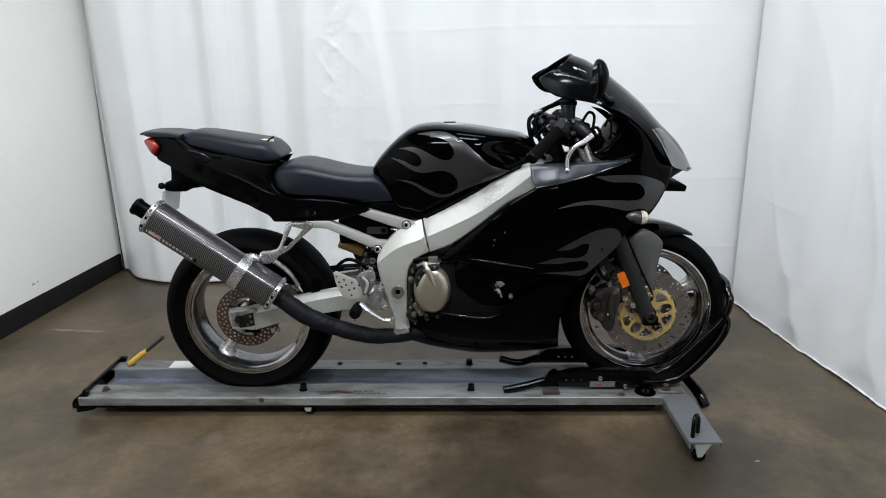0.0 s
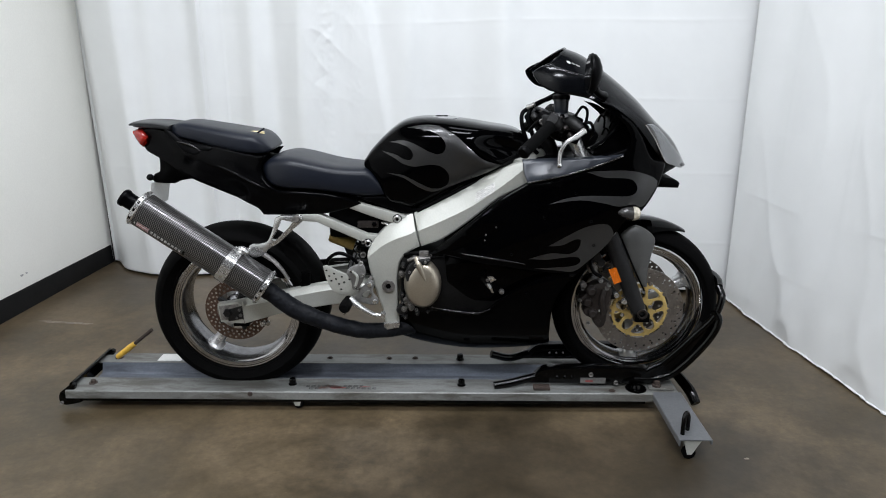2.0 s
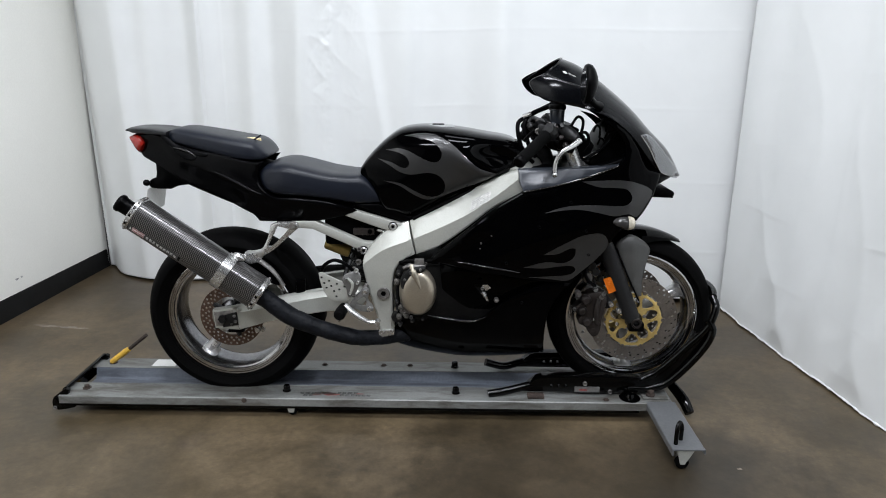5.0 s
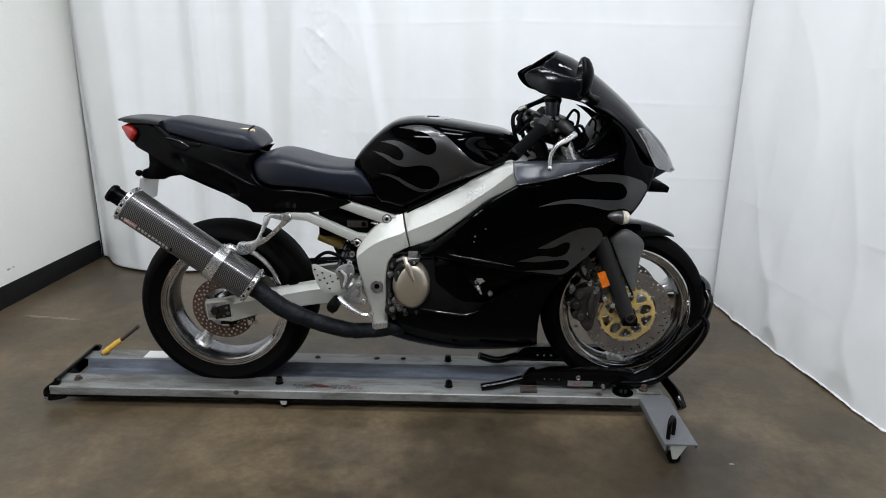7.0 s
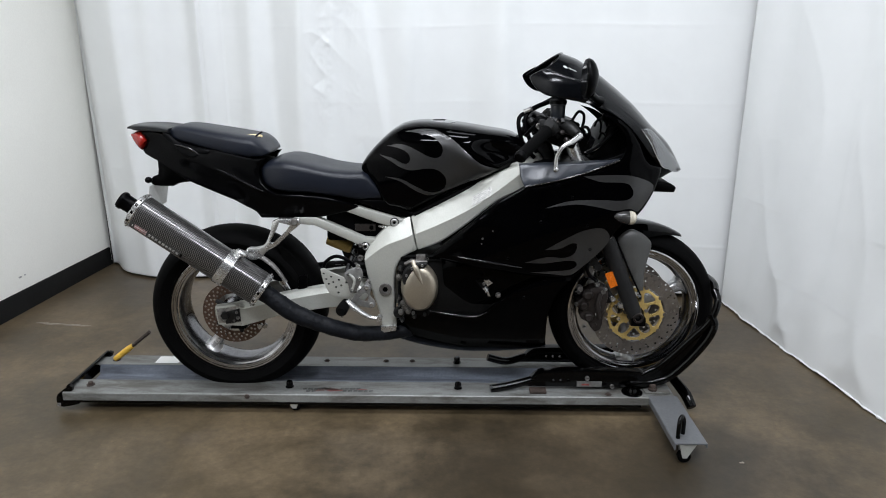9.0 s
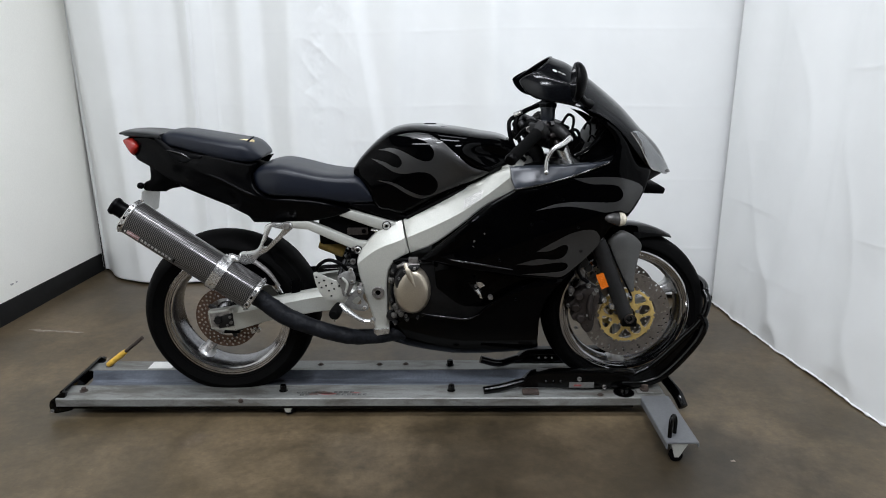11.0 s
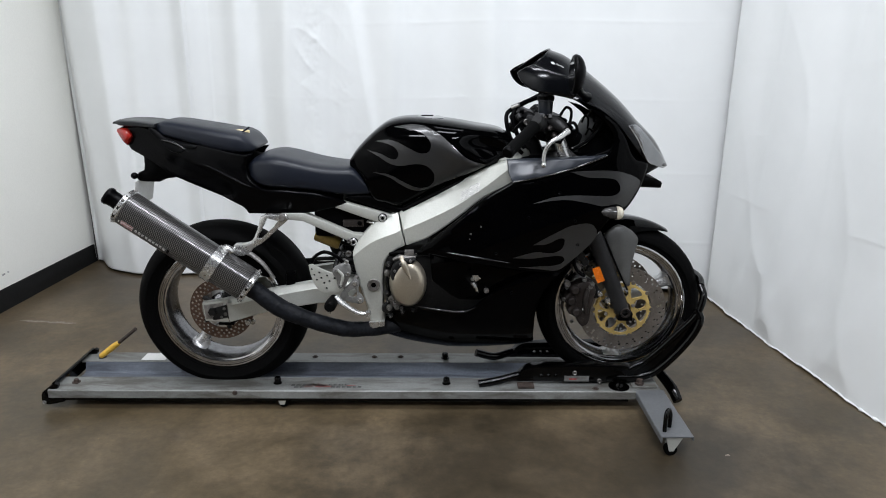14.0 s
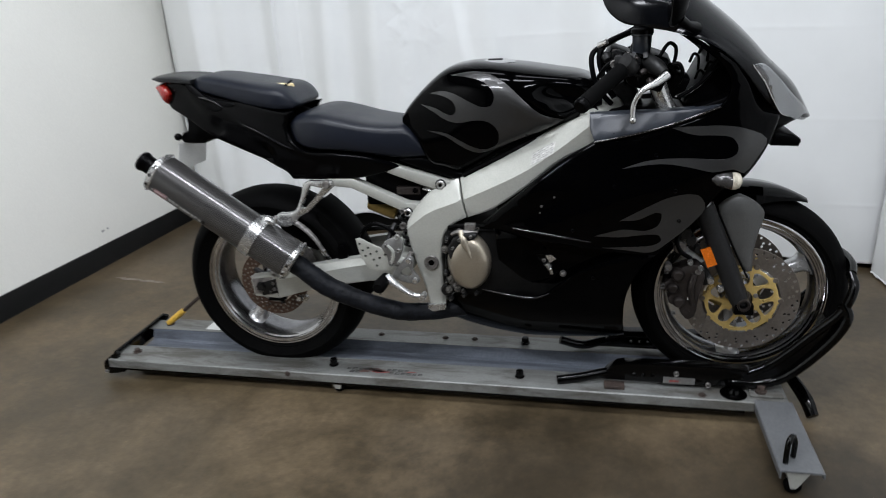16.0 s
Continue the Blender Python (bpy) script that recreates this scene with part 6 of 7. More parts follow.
def screen_mark(x, z, w, h, mat):
    bm = bmesh.new()
    y = -0.1195 - 0.75 * (x - 1.118)
    slab(bm, smooth([(x, z), (x + w * 0.5, z + h * 0.62 - 0.2 * w), (x + w, z - 0.45 * w), (x + w * 0.45, z - h * 0.5 - 0.25 * w)], 3), y - 0.0005, y + 0.0005)
    part("decal_bar", bm, mat, screen)


screen_mark(1.117, 1.169, 0.015, 0.0055, WHITE)
screen_mark(1.131, 1.164, 0.012, 0.0045, LETTER)
screen_mark(1.142, 1.159, 0.014, 0.0035, LETTER)

# headlight
def lens_y(x, z):
    return -curve_at(((1.36, 0.172), (1.42, 0.164), (1.47, 0.128), (1.50, 0.094), (1.54, 0.03)), x) - 0.05 * max(0, z - 0.9) + 0.0


def headlight(bm, s):
    o = smooth([(1.357, 0.982, True), (1.382, 0.983), (1.412, 0.958), (1.458, 0.911), (1.502, 0.870), (1.521, 0.849), (1.513, 0.836), (1.484, 0.843), (1.452, 0.857), (1.434, 0.866), (1.421, 0.884), (1.406, 0.909), (1.387, 0.943)], 4)
    panel(bm, o, lens_y, 0.01, 0.012, edge=0.004, flip=-s)


both("headlight", headlight, HEADLENS, bike, "clear grey headlight lens")
bm = bmesh.new()
tube(bm, [(x, lens_y(x, z) - 0.001, z) for x, z in ((1.357, 0.982), (1.387, 0.943), (1.406, 0.909), (1.421, 0.884), (1.434, 0.866), (1.455, 0.856))], 0.0014, 6, 4)
part("lens_rim", bm, RAWALLOY, bike)
bm = bmesh.new()
body(bm, span(1.33, 1.515, 12), ((1.33, 0.95), (1.42, 0.955), (1.48, 0.89), (1.515, 0.845)), ((1.33, 0.72), (1.40, 0.76), (1.46, 0.80), (1.515, 0.832)), ((1.33, 0.125), (1.42, 0.10), (1.48, 0.062), (1.515, 0.03)), 2.4)
part("headlight_shell", bm, PLASTIC, bike)
bm = bmesh.new()
slab(bm, smooth([(1.445, 0.806, True), (1.488, 0.800, True), (1.507, 0.787), (1.503, 0.770, True), (1.438, 0.772, True)], 3), -0.085, 0.085, edge=0.006)
part("air_intake_lip", bm, PLASTIC, bike)
bm = bmesh.new()
panel(bm, smooth([(1.295, 1.000), (1.325, 0.988), (1.355, 0.972), (1.325, 0.980)], 4), lambda x, z: -0.182 + 0.12 * (x - 1.295), 0.004, 0.02)
part("cowl_vent", bm, PLASTIC, bike)

# ---- mirrors, signals ----
for s in (-1, 1):
    bm = bmesh.new()
    rings = []
    for d, r in ((-0.012, 0.88), (-0.009, 1.0), (0.0, 1.04), (0.012, 0.94), (0.022, 0.72), (0.030, 0.40), (0.033, 0.1)):
        rings.append([(1.162 + d * 0.9 + 0.004, s * 0.275 + 0.050 * r * math.cos(a * math.tau / 24), 1.136 + 0.055 * r * math.sin(a * math.tau / 24) + 0.12 * d) for a in range(24)])
    loft(bm, rings)
    mirror = part("mirror", bm, PLASTIC, bike, "black mirror on a short arm", 50)
    bm = bmesh.new()
    slab(bm, ngon(0, 0, 0.046, 24), -0.0005, 0.0005)
    bmesh.ops.transform(bm, matrix=pose(1.1553, s * 0.275, 1.134, 0, 0, 90), verts=bm.verts)
    part("mirror_glass", bm, MIRRORGLASS, mirror)
    bm = bmesh.new()
    tube(bm, [(1.178, s * 0.262, 1.095), (1.200, s * 0.225, 1.078), (1.225, s * 0.180, 1.068)], [0.012, 0.011, 0.014], 10, 4)
    part("mirror_arm", bm, PLASTIC, mirror)
    bm = bmesh.new()
    rings = []
    for u, r in ((0.0, 0.35), (0.012, 0.75), (0.030, 1.0), (0.048, 1.08)):
        rings.append([(1.282 + u * 0.98, s * (0.190 + 0.022 * r * math.cos(a * math.tau / 18) * 1.2 + 0.012), 0.718 - 0.1 * u + 0.0205 * r * math.sin(a * math.tau / 18)) for a in range(18)])
    loft(bm, rings)
    sig = part("turn_signal", bm, SIGNALGREY, bike, "smoked clear turn signal")
    bm = bmesh.new()
    rings = []
    for u, r in ((0.0475, 1.06), (0.056, 1.04), (0.066, 0.85), (0.072, 0.4)):
        rings.append([(1.282 + u, s * (0.202 + 0.026 * r * math.cos(a * math.tau / 18)), 0.713 + 0.0215 * r * math.sin(a * math.tau / 18)) for a in range(18)])
    loft(bm, rings)
    part("signal_lens", bm, FROST, sig, "frosted white lens")

# ---- front fork, fender, brakes ----
FA, FB = Vector((1.402, 0, 0.345)), Vector((1.155, 0, 0.93))
for s in (-1, 1):
    y = s * 0.112
    ax = (FB - FA).normalized()
    p = lambda d, off=0.0: tuple(FA + ax * d + Vector((off, y, 0)))
    bm = bmesh.new()
    tube(bm, [p(-0.012), p(0.03), p(0.28), p(0.30)], [0.020, 0.0265, 0.0275, 0.026], 20, 1, False)
    slider = part("fork_leg", bm, FORKBLACK, bike, "black fork slider")
    bm = bmesh.new()
    tube(bm, [p(0.29), p(0.66)], 0.0205, 18, 1, False)
    part("fork_tube", bm, RAWALLOY, slider, "bare metal fork tube")
    bm = bmesh.new()
    tube(bm, [(FA.x - 0.012, y - 0.012, FA.z + 0.012), (FA.x + 0.012, y - 0.012, FA.z - 0.012)], 0.012, 8, 1, False)
    box(bm, (1.382, y - 0.022, 0.322), (1.432, y + 0.015, 0.352), 0.005)
    part("axle_clamp", bm, PLASTIC, slider)
    bm = bmesh.new()
    lathe(bm, [(0.009, -0.016), (0.012, -0.030), (0.0165, -0.030), (0.0175, -0.027), (0.0175, 0.0)], (1.4045, y if s < 0 else y + 0.045, 0.353), 20)
    part("axle_end", bm, CALIPER, slider)
    # grey cover between fork and tyre
    bm = bmesh.new()
    o = smooth([(1.322, 0.620, True), (1.350, 0.640), (1.376, 0.648), (1.420, 0.625), (1.440, 0.598), (1.432, 0.555), (1.422, 0.50), (1.424, 0.438, True), (1.405, 0.436, True), (1.362, 0.520), (1.326, 0.598)], 4)
    panel(bm, o, lambda x, z: -0.116 + 0.35 * max(0, x - 1.39) + 0.3 * max(0, z - 0.60), 0.012, 0.02, edge=0.006, flip=-s)
    part("fork_cover", bm, GREYPAINT, slider, "dark grey fender side cover")
    # black tube put where the gap beside the cover is only shaded
    bm = bmesh.new()
    tube(bm, [(1.318, s * 0.142, 0.615), (1.36, s * 0.142, 0.523), (1.404, s * 0.140, 0.436)], 0.003, 6, 3)
    part("gap_shade", bm, PLASTIC, slider)
    # caliper
    bm = bmesh.new()
    o = smooth([(1.222, 0.425), (1.245, 0.452), (1.285, 0.458), (1.303, 0.432), (1.300, 0.40), (1.292, 0.36), (1.286, 0.310), (1.266, 0.296), (1.248, 0.314, True), (1.240, 0.335, True), (1.218, 0.342), (1.212, 0.358), (1.222, 0.374, True), (1.201, 0.384), (1.200, 0.402), (1.212, 0.414, True)], 4)
    slab(bm, o, s * 0.095 - 0.028, s * 0.095 + 0.022, edge=0.007, step=0.02)
    cal = part("brake_caliper", bm, CALIPER, slider, "grey six-piston brake caliper")
    for k, (x, z) in enumerate(((1.238, 0.424), (1.232, 0.392), (1.238, 0.358), (1.262, 0.322), (1.285, 0.44), (1.216, 0.395))):
        bm = bmesh.new()
        lathe(bm, [(0.003, -0.001), (0.006, -0.002), (0.008, -0.0015), (0.009, 0.002)], (x, s * 0.095 - 0.028 * 1 if s < 0 else s * 0.095 + 0.03, z), 14)
        part("piston_cap", bm, CALIPER if k < 4 else DIRTYALLOY, cal)
    bm = bmesh.new()
    tube(bm, [(1.275, s * 0.125, 0.435), (1.268, s * 0.127, 0.395), (1.276, s * 0.125, 0.345)], [0.008, 0.010, 0.007], 8, 4)
    part("caliper_rib", bm, CALIPER, cal)
    for x, z, q in ((1.233, 0.430, 0.018), (1.222, 0.392, 0.017), (1.240, 0.352, 0.017)):
        bm = bmesh.new()
        lathe(bm, [(0.004, s * 0.020), (q * 0.6, s * 0.020), (q * 0.85, s * 0.016), (q, s * 0.008), (q, -s * 0.004)], (x, s * 0.118, z), 18)
        part("piston_housing", bm, CALIPER, cal)
    for x, z, q in ((1.203, 0.440, 0.007), (1.196, 0.398, 0.006), (1.262, 0.468, 0.008), (1.290, 0.452, 0.007), (1.228, 0.318, 0.006)):
        bolt_head(cal, "caliper_bolt", (x, s * 0.124, z), q, 0.010, RAWALLOY if x > 1.25 else DIRTYALLOY, s)
    for k in range(5):
        bm = bmesh.new()
        x, z = 1.272 - 0.0018 * k, 0.409 - 0.011 * k
        slab(bm, [(x - 0.003, z), (x + 0.003, z + 0.001), (x + 0.0025, z - 0.0065), (x - 0.0035, z - 0.0075)], s * 0.1245 - 0.0008, s * 0.1245 + 0.0008)
        part("letter_bar", bm, WHITE, cal)
    bm = bmesh.new()
    slab(bm, smooth([(1.285, 0.46), (1.318, 0.43), (1.325, 0.40), (1.300, 0.395), (1.287, 0.41)], 3), s * 0.10 - 0.008, s * 0.10 + 0.008, edge=0.003)
    part("caliper_bracket", bm, DARKMETAL, cal)
    bm = bmesh.new()
    slab(bm, [(1.285, 0.504), (1.316, 0.516), (1.336, 0.468), (1.306, 0.455)], s * 0.128 - 0.005, s * 0.128 + 0.005, edge=0.003)
    part("side_reflector", bm, ORANGE, slider, "orange side reflector")
    for x, z in ((1.318, 0.415), (1.345, 0.392)):
        bm = bmesh.new()
        lathe(bm, [(0.004, -0.006), (0.008, -0.006), (0.0095, -0.004), (0.0095, 0.012)], (x, s * 0.122, z), 10)
        part("clamp_bolt", bm, RAWALLOY, slider)
    bm = bmesh.new()
    tube(bm, [(1.262, s * 0.12, 0.478), (1.235, s * 0.13, 0.50), (1.225, s * 0.125, 0.53), (1.25, s * 0.10, 0.575), (1.26, s * 0.08, 0.64)], 0.006, 8, 5)
    part("brake_hose", bm, PLASTIC, cal)

for k, (x, z, r, m) in enumerate(((1.235, 0.505, 0.017, DIRTYALLOY), (1.222, 0.53, 0.014, DARKMETAL), (1.245, 0.545, 0.018, DARKMETAL), (1.262, 0.525, 0.014, DARKMETAL), (1.208, 0.447, 0.011, DIRTYALLOY), (1.28, 0.50, 0.010, DARKMETAL))):
    bm = bmesh.new()
    lathe(bm, [(r * 0.3, -0.012), (r * 0.85, -0.012), (r, -0.007), (r, 0.012)], (x, -0.108, z), 14)
    part("brake_fitting", bm, m, bike)


def fender(bm):
    rings = []
    for i in range(22):
        a = radians(128 - 68 * i / 21)
        r = 0.308 + 0.004 * math.sin(i * 0.15)
        w = 0.075 - 0.050 * max(0, (i - 12) / 9) ** 1.6 - 0.01 * max(0, (4 - i) / 4)
        drop = 0.075 - 0.068 * max(0, (i - 8) / 13) ** 0.8
        ca, sa = math.cos(a), math.sin(a)
        k = min(1, drop / 0.03)
        prof = [(r - drop, -w), (r - 0.018 * k, -w + 0.003), (r - 0.003, -w * 0.6), (r, 0), (r - 0.003, w * 0.6), (r - 0.018 * k, w - 0.003), (r - drop, w),
                (r - drop, w - 0.002), (r - 0.018 * k - 0.003, w - 0.005), (r - 0.007, w * 0.57), (r - 0.004, 0), (r - 0.007, -w * 0.57), (r - 0.018 * k - 0.003, -w + 0.005), (r - drop, -w + 0.002)]
        rings.append([(FW[0] + q * ca, y, FW[2] + q * sa) for q, y in prof])
    loft(bm, rings)


bm = bmesh.new()
fender(bm)
part("front_fender", bm, PAINT, bike, "gloss black front fender")

# ---- engine ----
bm = bmesh.new()
box(bm, (0.60, -0.165, 0.36), (0.98, 0.165, 0.56), 0.03)
box(bm, (0.74, -0.11, 0.52), (0.99, 0.11, 0.70), 0.03, None)
engine = part("engine", bm, ENGINEBLACK, bike, "dark cast engine block")
bm = bmesh.new()
rings = []
for d, r in ((0.0, 1.0), (0.018, 1.0), (0.024, 0.99), (0.036, 0.885), (0.0395, 0.83), (0.0445, 0.66), (0.048, 0.4), (0.0495, 0.05)):
    rings.append([(0.674 + 0.006 * (1 - r) + 0.061 * r * math.cos(a * math.tau / 48), -0.155 - d, 0.470 + 0.081 * r * math.sin(a * math.tau / 48)) for a in range(48)])
loft(bm, rings)
cover = part("clutch_cover", bm, CHAMPAGNE, engine, "champagne coloured clutch cover", 60)
bm = bmesh.new()
tube(bm, [(0.654, -0.178, 0.560), (0.664, -0.192, 0.537), (0.684, -0.203, 0.490)], [0.010, 0.0115, 0.003], 12, 5)
part("clutch_arm", bm, CHAMPAGNE, engine)
bm = bmesh.new()
slab(bm, smooth([(0.618, 0.505), (0.626, 0.530), (0.642, 0.548), (0.668, 0.558), (0.700, 0.556), (0.690, 0.540), (0.664, 0.534), (0.648, 0.515), (0.640, 0.485), (0.630, 0.470)], 4), -0.196, -0.16, edge=0.006)
part("cover_casting", bm, DARKMETAL, engine, "dark cast rim round the clutch cover")
for x, z, r in ((0.633, 0.517, 0.0045), (0.652, 0.541, 0.005), (0.684, 0.551, 0.0045)):
    bolt_head(engine, "engine_bolt", (x, -0.197, z), r, 0.006, DIRTYALLOY)
for x, z, r in ((0.624, 0.475, 0.004), (0.622, 0.43, 0.005), (0.63, 0.40, 0.006), (0.652, 0.378, 0.006), (0.648, 0.560, 0.006), (0.70, 0.566, 0.005)):
    bolt_head(engine, "engine_bolt", (x, -0.166, z), r, 0.01, DIRTYALLOY)
bm = bmesh.new()
blob(bm, (0.636, -0.158, 0.41), (0.026, 0.014, 0.032), (0, 15, 0), 14)
part("oil_filler", bm, DIRTYALLOY, engine)
bm = bmesh.new()
tube(bm, [(0.615, -0.150, 0.56), (0.65, -0.168, 0.572), (0.70, -0.168, 0.57), (0.74, -0.16, 0.565)], 0.006, 8, 4)
tube(bm, [(0.605, -0.150, 0.52), (0.612, -0.165, 0.47), (0.612, -0.16, 0.40)], 0.007, 8, 4)
part("engine_hose", bm, PLASTIC, engine)
bm = bmesh.new()
lathe(bm, [(0.004, -0.01), (0.015, -0.009), (0.019, -0.003), (0.019, 0.01)], (0.604, -0.155, 0.374), 16)
part("drain_plug", bm, DARKMETAL, engine)

# airbox, battery tray and shock under the seat
bm = bmesh.new()
box(bm, (0.36, -0.085, 0.60), (0.60, 0.085, 0.72), 0.015)
part("airbox", bm, PLASTIC, bike)
bm = bmesh.new()
box(bm, (0.458, -0.100, 0.639), (0.526, -0.086, 0.662), 0.003)
cnn = part("connector", bm, CALIPER, bike, "blue-grey electrical connector")
# black disc in place of the connector's dark hole
bm = bmesh.new()
lathe(bm, [(0.002, -0.004), (0.007, -0.003), (0.0085, 0.0)], (0.513, -0.101, 0.651), 12)
part("connector_hole", bm, PLASTIC, cnn)
bm = bmesh.new()
tube(bm, [(0.478, -0.095, 0.615), (0.488, -0.098, 0.606), (0.486, -0.095, 0.585)], [0.009, 0.012, 0.007], 10, 3)
part("bleed_valve", bm, RAWALLOY, bike)
bm = bmesh.new()
tube(bm, [(0.356, -0.045, 0.600), (0.362, -0.045, 0.598), (0.43, -0.045, 0.570), (0.438, -0.045, 0.567)], [0.019, 0.022, 0.022, 0.019], 18, 1, False)
part("shock_reservoir", bm, BRASS, bike, "dull gold shock reservoir")
bm = bmesh.new()
pts = []
for i in range(60):
    a = i * math.tau / 10
    pts.append((0.46 + 0.02 * (i / 59) + 0.03 * math.cos(a), 0.03 * math.sin(a), 0.58 - 0.16 * i / 59))
tube(bm, pts, 0.006, 6, 1, False)
tube(bm, [(0.455, 0, 0.61), (0.485, 0, 0.40)], 0.016, 12, 1, False)
part("shock_spring", bm, DARKMETAL, bike)
bm = bmesh.new()
tube(bm, [(0.352, -0.13, 0.512), (0.365, -0.14, 0.545), (0.40, -0.145, 0.565), (0.44, -0.145, 0.55), (0.465, -0.14, 0.52)], 0.006, 8, 5)
part("brake_line", bm, PLASTIC, bike)
bm = bmesh.new()
tube(bm, [(0.446, -0.10, 0.55), (0.44, -0.12, 0.535), (0.432, -0.14, 0.51)], 0.008, 8, 3)
part("linkage_rod", bm, DARKMETAL, bike)
for p, r in (((0.476, -0.12, 0.553), 0.010), ((0.462, -0.13, 0.53), 0.009), ((0.48, -0.13, 0.60), 0.007)):
    bolt_head(bike, "linkage_bolt", p, r, 0.010)

# ---- rider controls on the near side and their twins ----
for s in (-1, 1):
    y = s * 0.19
    bm = bmesh.new()
    o = smooth([(0.355, 0.534, True), (0.366, 0.538, True), (0.397, 0.522), (0.431, 0.507, True), (0.464, 0.510), (0.481, 0.505, True), (0.454, 0.448), (0.418, 0.439), (0.386, 0.449), (0.364, 0.491)], 3)
    holes = [ngon(x, z, 0.0040, 9) for x, z in ((0.365, 0.520), (0.389, 0.509), (0.373, 0.501), (0.414, 0.499), (0.395, 0.491), (0.380, 0.485), (0.438, 0.490), (0.404, 0.474), (0.421, 0.480), (0.411, 0.456))]
    slab(bm, o, y - 0.003, y + 0.003, holes, edge=0.0015, step=0.02)
    heel = part("heel_plate", bm, ALLOY, bike, "drilled alloy heel plate")
    # dark plate added behind so the drilled holes look dark
    bm = bmesh.new()
    slab(bm, smooth([(0.365, 0.527), (0.428, 0.502), (0.458, 0.496), (0.445, 0.449), (0.392, 0.449), (0.367, 0.489)], 3), y - s * 0.009 - 0.002, y - s * 0.009 + 0.002)
    part("hole_darkening", bm, DARKMETAL, heel)
    # cast bracket that carries the plate
    bm = bmesh.new()
    slab(bm, smooth([(0.431, 0.514), (0.448, 0.535), (0.483, 0.542), (0.492, 0.520), (0.489, 0.501), (0.470, 0.465), (0.450, 0.457), (0.444, 0.488)], 3), y + s * 0.004 - 0.005, y + s * 0.004 + 0.005, edge=0.004)
    part("peg_bracket", bm, CASTGREY, heel, "grey cast bracket")
    bm = bmesh.new()
    tube(bm, [(0.45, s * 0.203, 0.522), (0.466, s * 0.204, 0.502), (0.458, s * 0.203, 0.467)], [0.004, 0.0055, 0.004], 8, 4)
    part("bracket_rib", bm, ALLOY, heel)
    for x, z, q in ((0.482, 0.508, 0.0068), (0.458, 0.467, 0.0062), (0.479, 0.548, 0.0075), (0.446, 0.521, 0.0045)):
        bolt_head(heel, "bracket_bolt", (x, s * 0.202, z), q, 0.007, RAWALLOY, s)
    bm = bmesh.new()
    slab(bm, smooth([(0.453, 0.429), (0.489, 0.473), (0.504, 0.483), (0.516, 0.473), (0.512, 0.441), (0.527, 0.420), (0.528, 0.404), (0.512, 0.398), (0.457, 0.412)], 3), s * 0.176 - 0.005, s * 0.176 + 0.005,
         [smooth([(0.476, 0.435), (0.499, 0.452), (0.507, 0.438), (0.503, 0.421), (0.479, 0.424)], 2)], edge=0.003)
    tri = part("triangle_bracket", bm, CASTGREY, heel, "grey cast triangular bracket")
    for x, z in ((0.502, 0.469), (0.517, 0.410)):
        bm = bmesh.new()
        lathe(bm, [(0.0035, s * 0.006), (0.006, s * 0.006), (0.0065, s * 0.002), (0.0088, s * 0.003), (0.0092, -s * 0.004)], (x, s * 0.181, z), 16)
        part("pivot_bolt", bm, RAWALLOY, tri)
    bm = bmesh.new()
    tube(bm, [(0.456, s * 0.172, 0.457), (0.48, s * 0.168, 0.451), (0.508, s * 0.16, 0.489)], 0.007, 10, 4)
    part("bracket_arm", bm, DIRTYALLOY, heel)
    bm = bmesh.new()
    px, pz = (0.428, 0.408)
    tube(bm, [(px + 0.006, s * 0.180, pz + 0.010), (px, s * 0.205, pz + 0.002), (px - 0.003, s * 0.235, pz), (px - 0.004, s * 0.245, pz)], [0.015, 0.0185, 0.0185, 0.013], 12, 3)
    peg = part("foot_peg", bm, RUBBER, heel, "black rubber foot peg")
    bm = bmesh.new()
    lathe(bm, [(0.001, -0.012), (0.004, -0.010), (0.004, 0.012)], (px - 0.006, s * 0.215, pz - 0.020), 10, "z")
    part("peg_pin", bm, RAWALLOY, peg)
    bm = bmesh.new()
    tube(bm, [(0.44, s * 0.192, 0.429), (0.458, s * 0.200, 0.411), (0.486, s * 0.202, 0.39), (0.515, s * 0.202, 0.374), (0.539, s * 0.200, 0.371)], [0.010, 0.0115, 0.0095, 0.008, 0.007], 12, 5, flat=0.6)
    lever = part("foot_lever", bm, RAWALLOY, heel, "polished alloy foot lever")
    bm = bmesh.new()
    tube(bm, [(0.545, s * 0.192, 0.374), (0.545, s * 0.222, 0.374)], 0.0088, 12, 2)
    part("lever_toe", bm, RAWALLOY, lever)

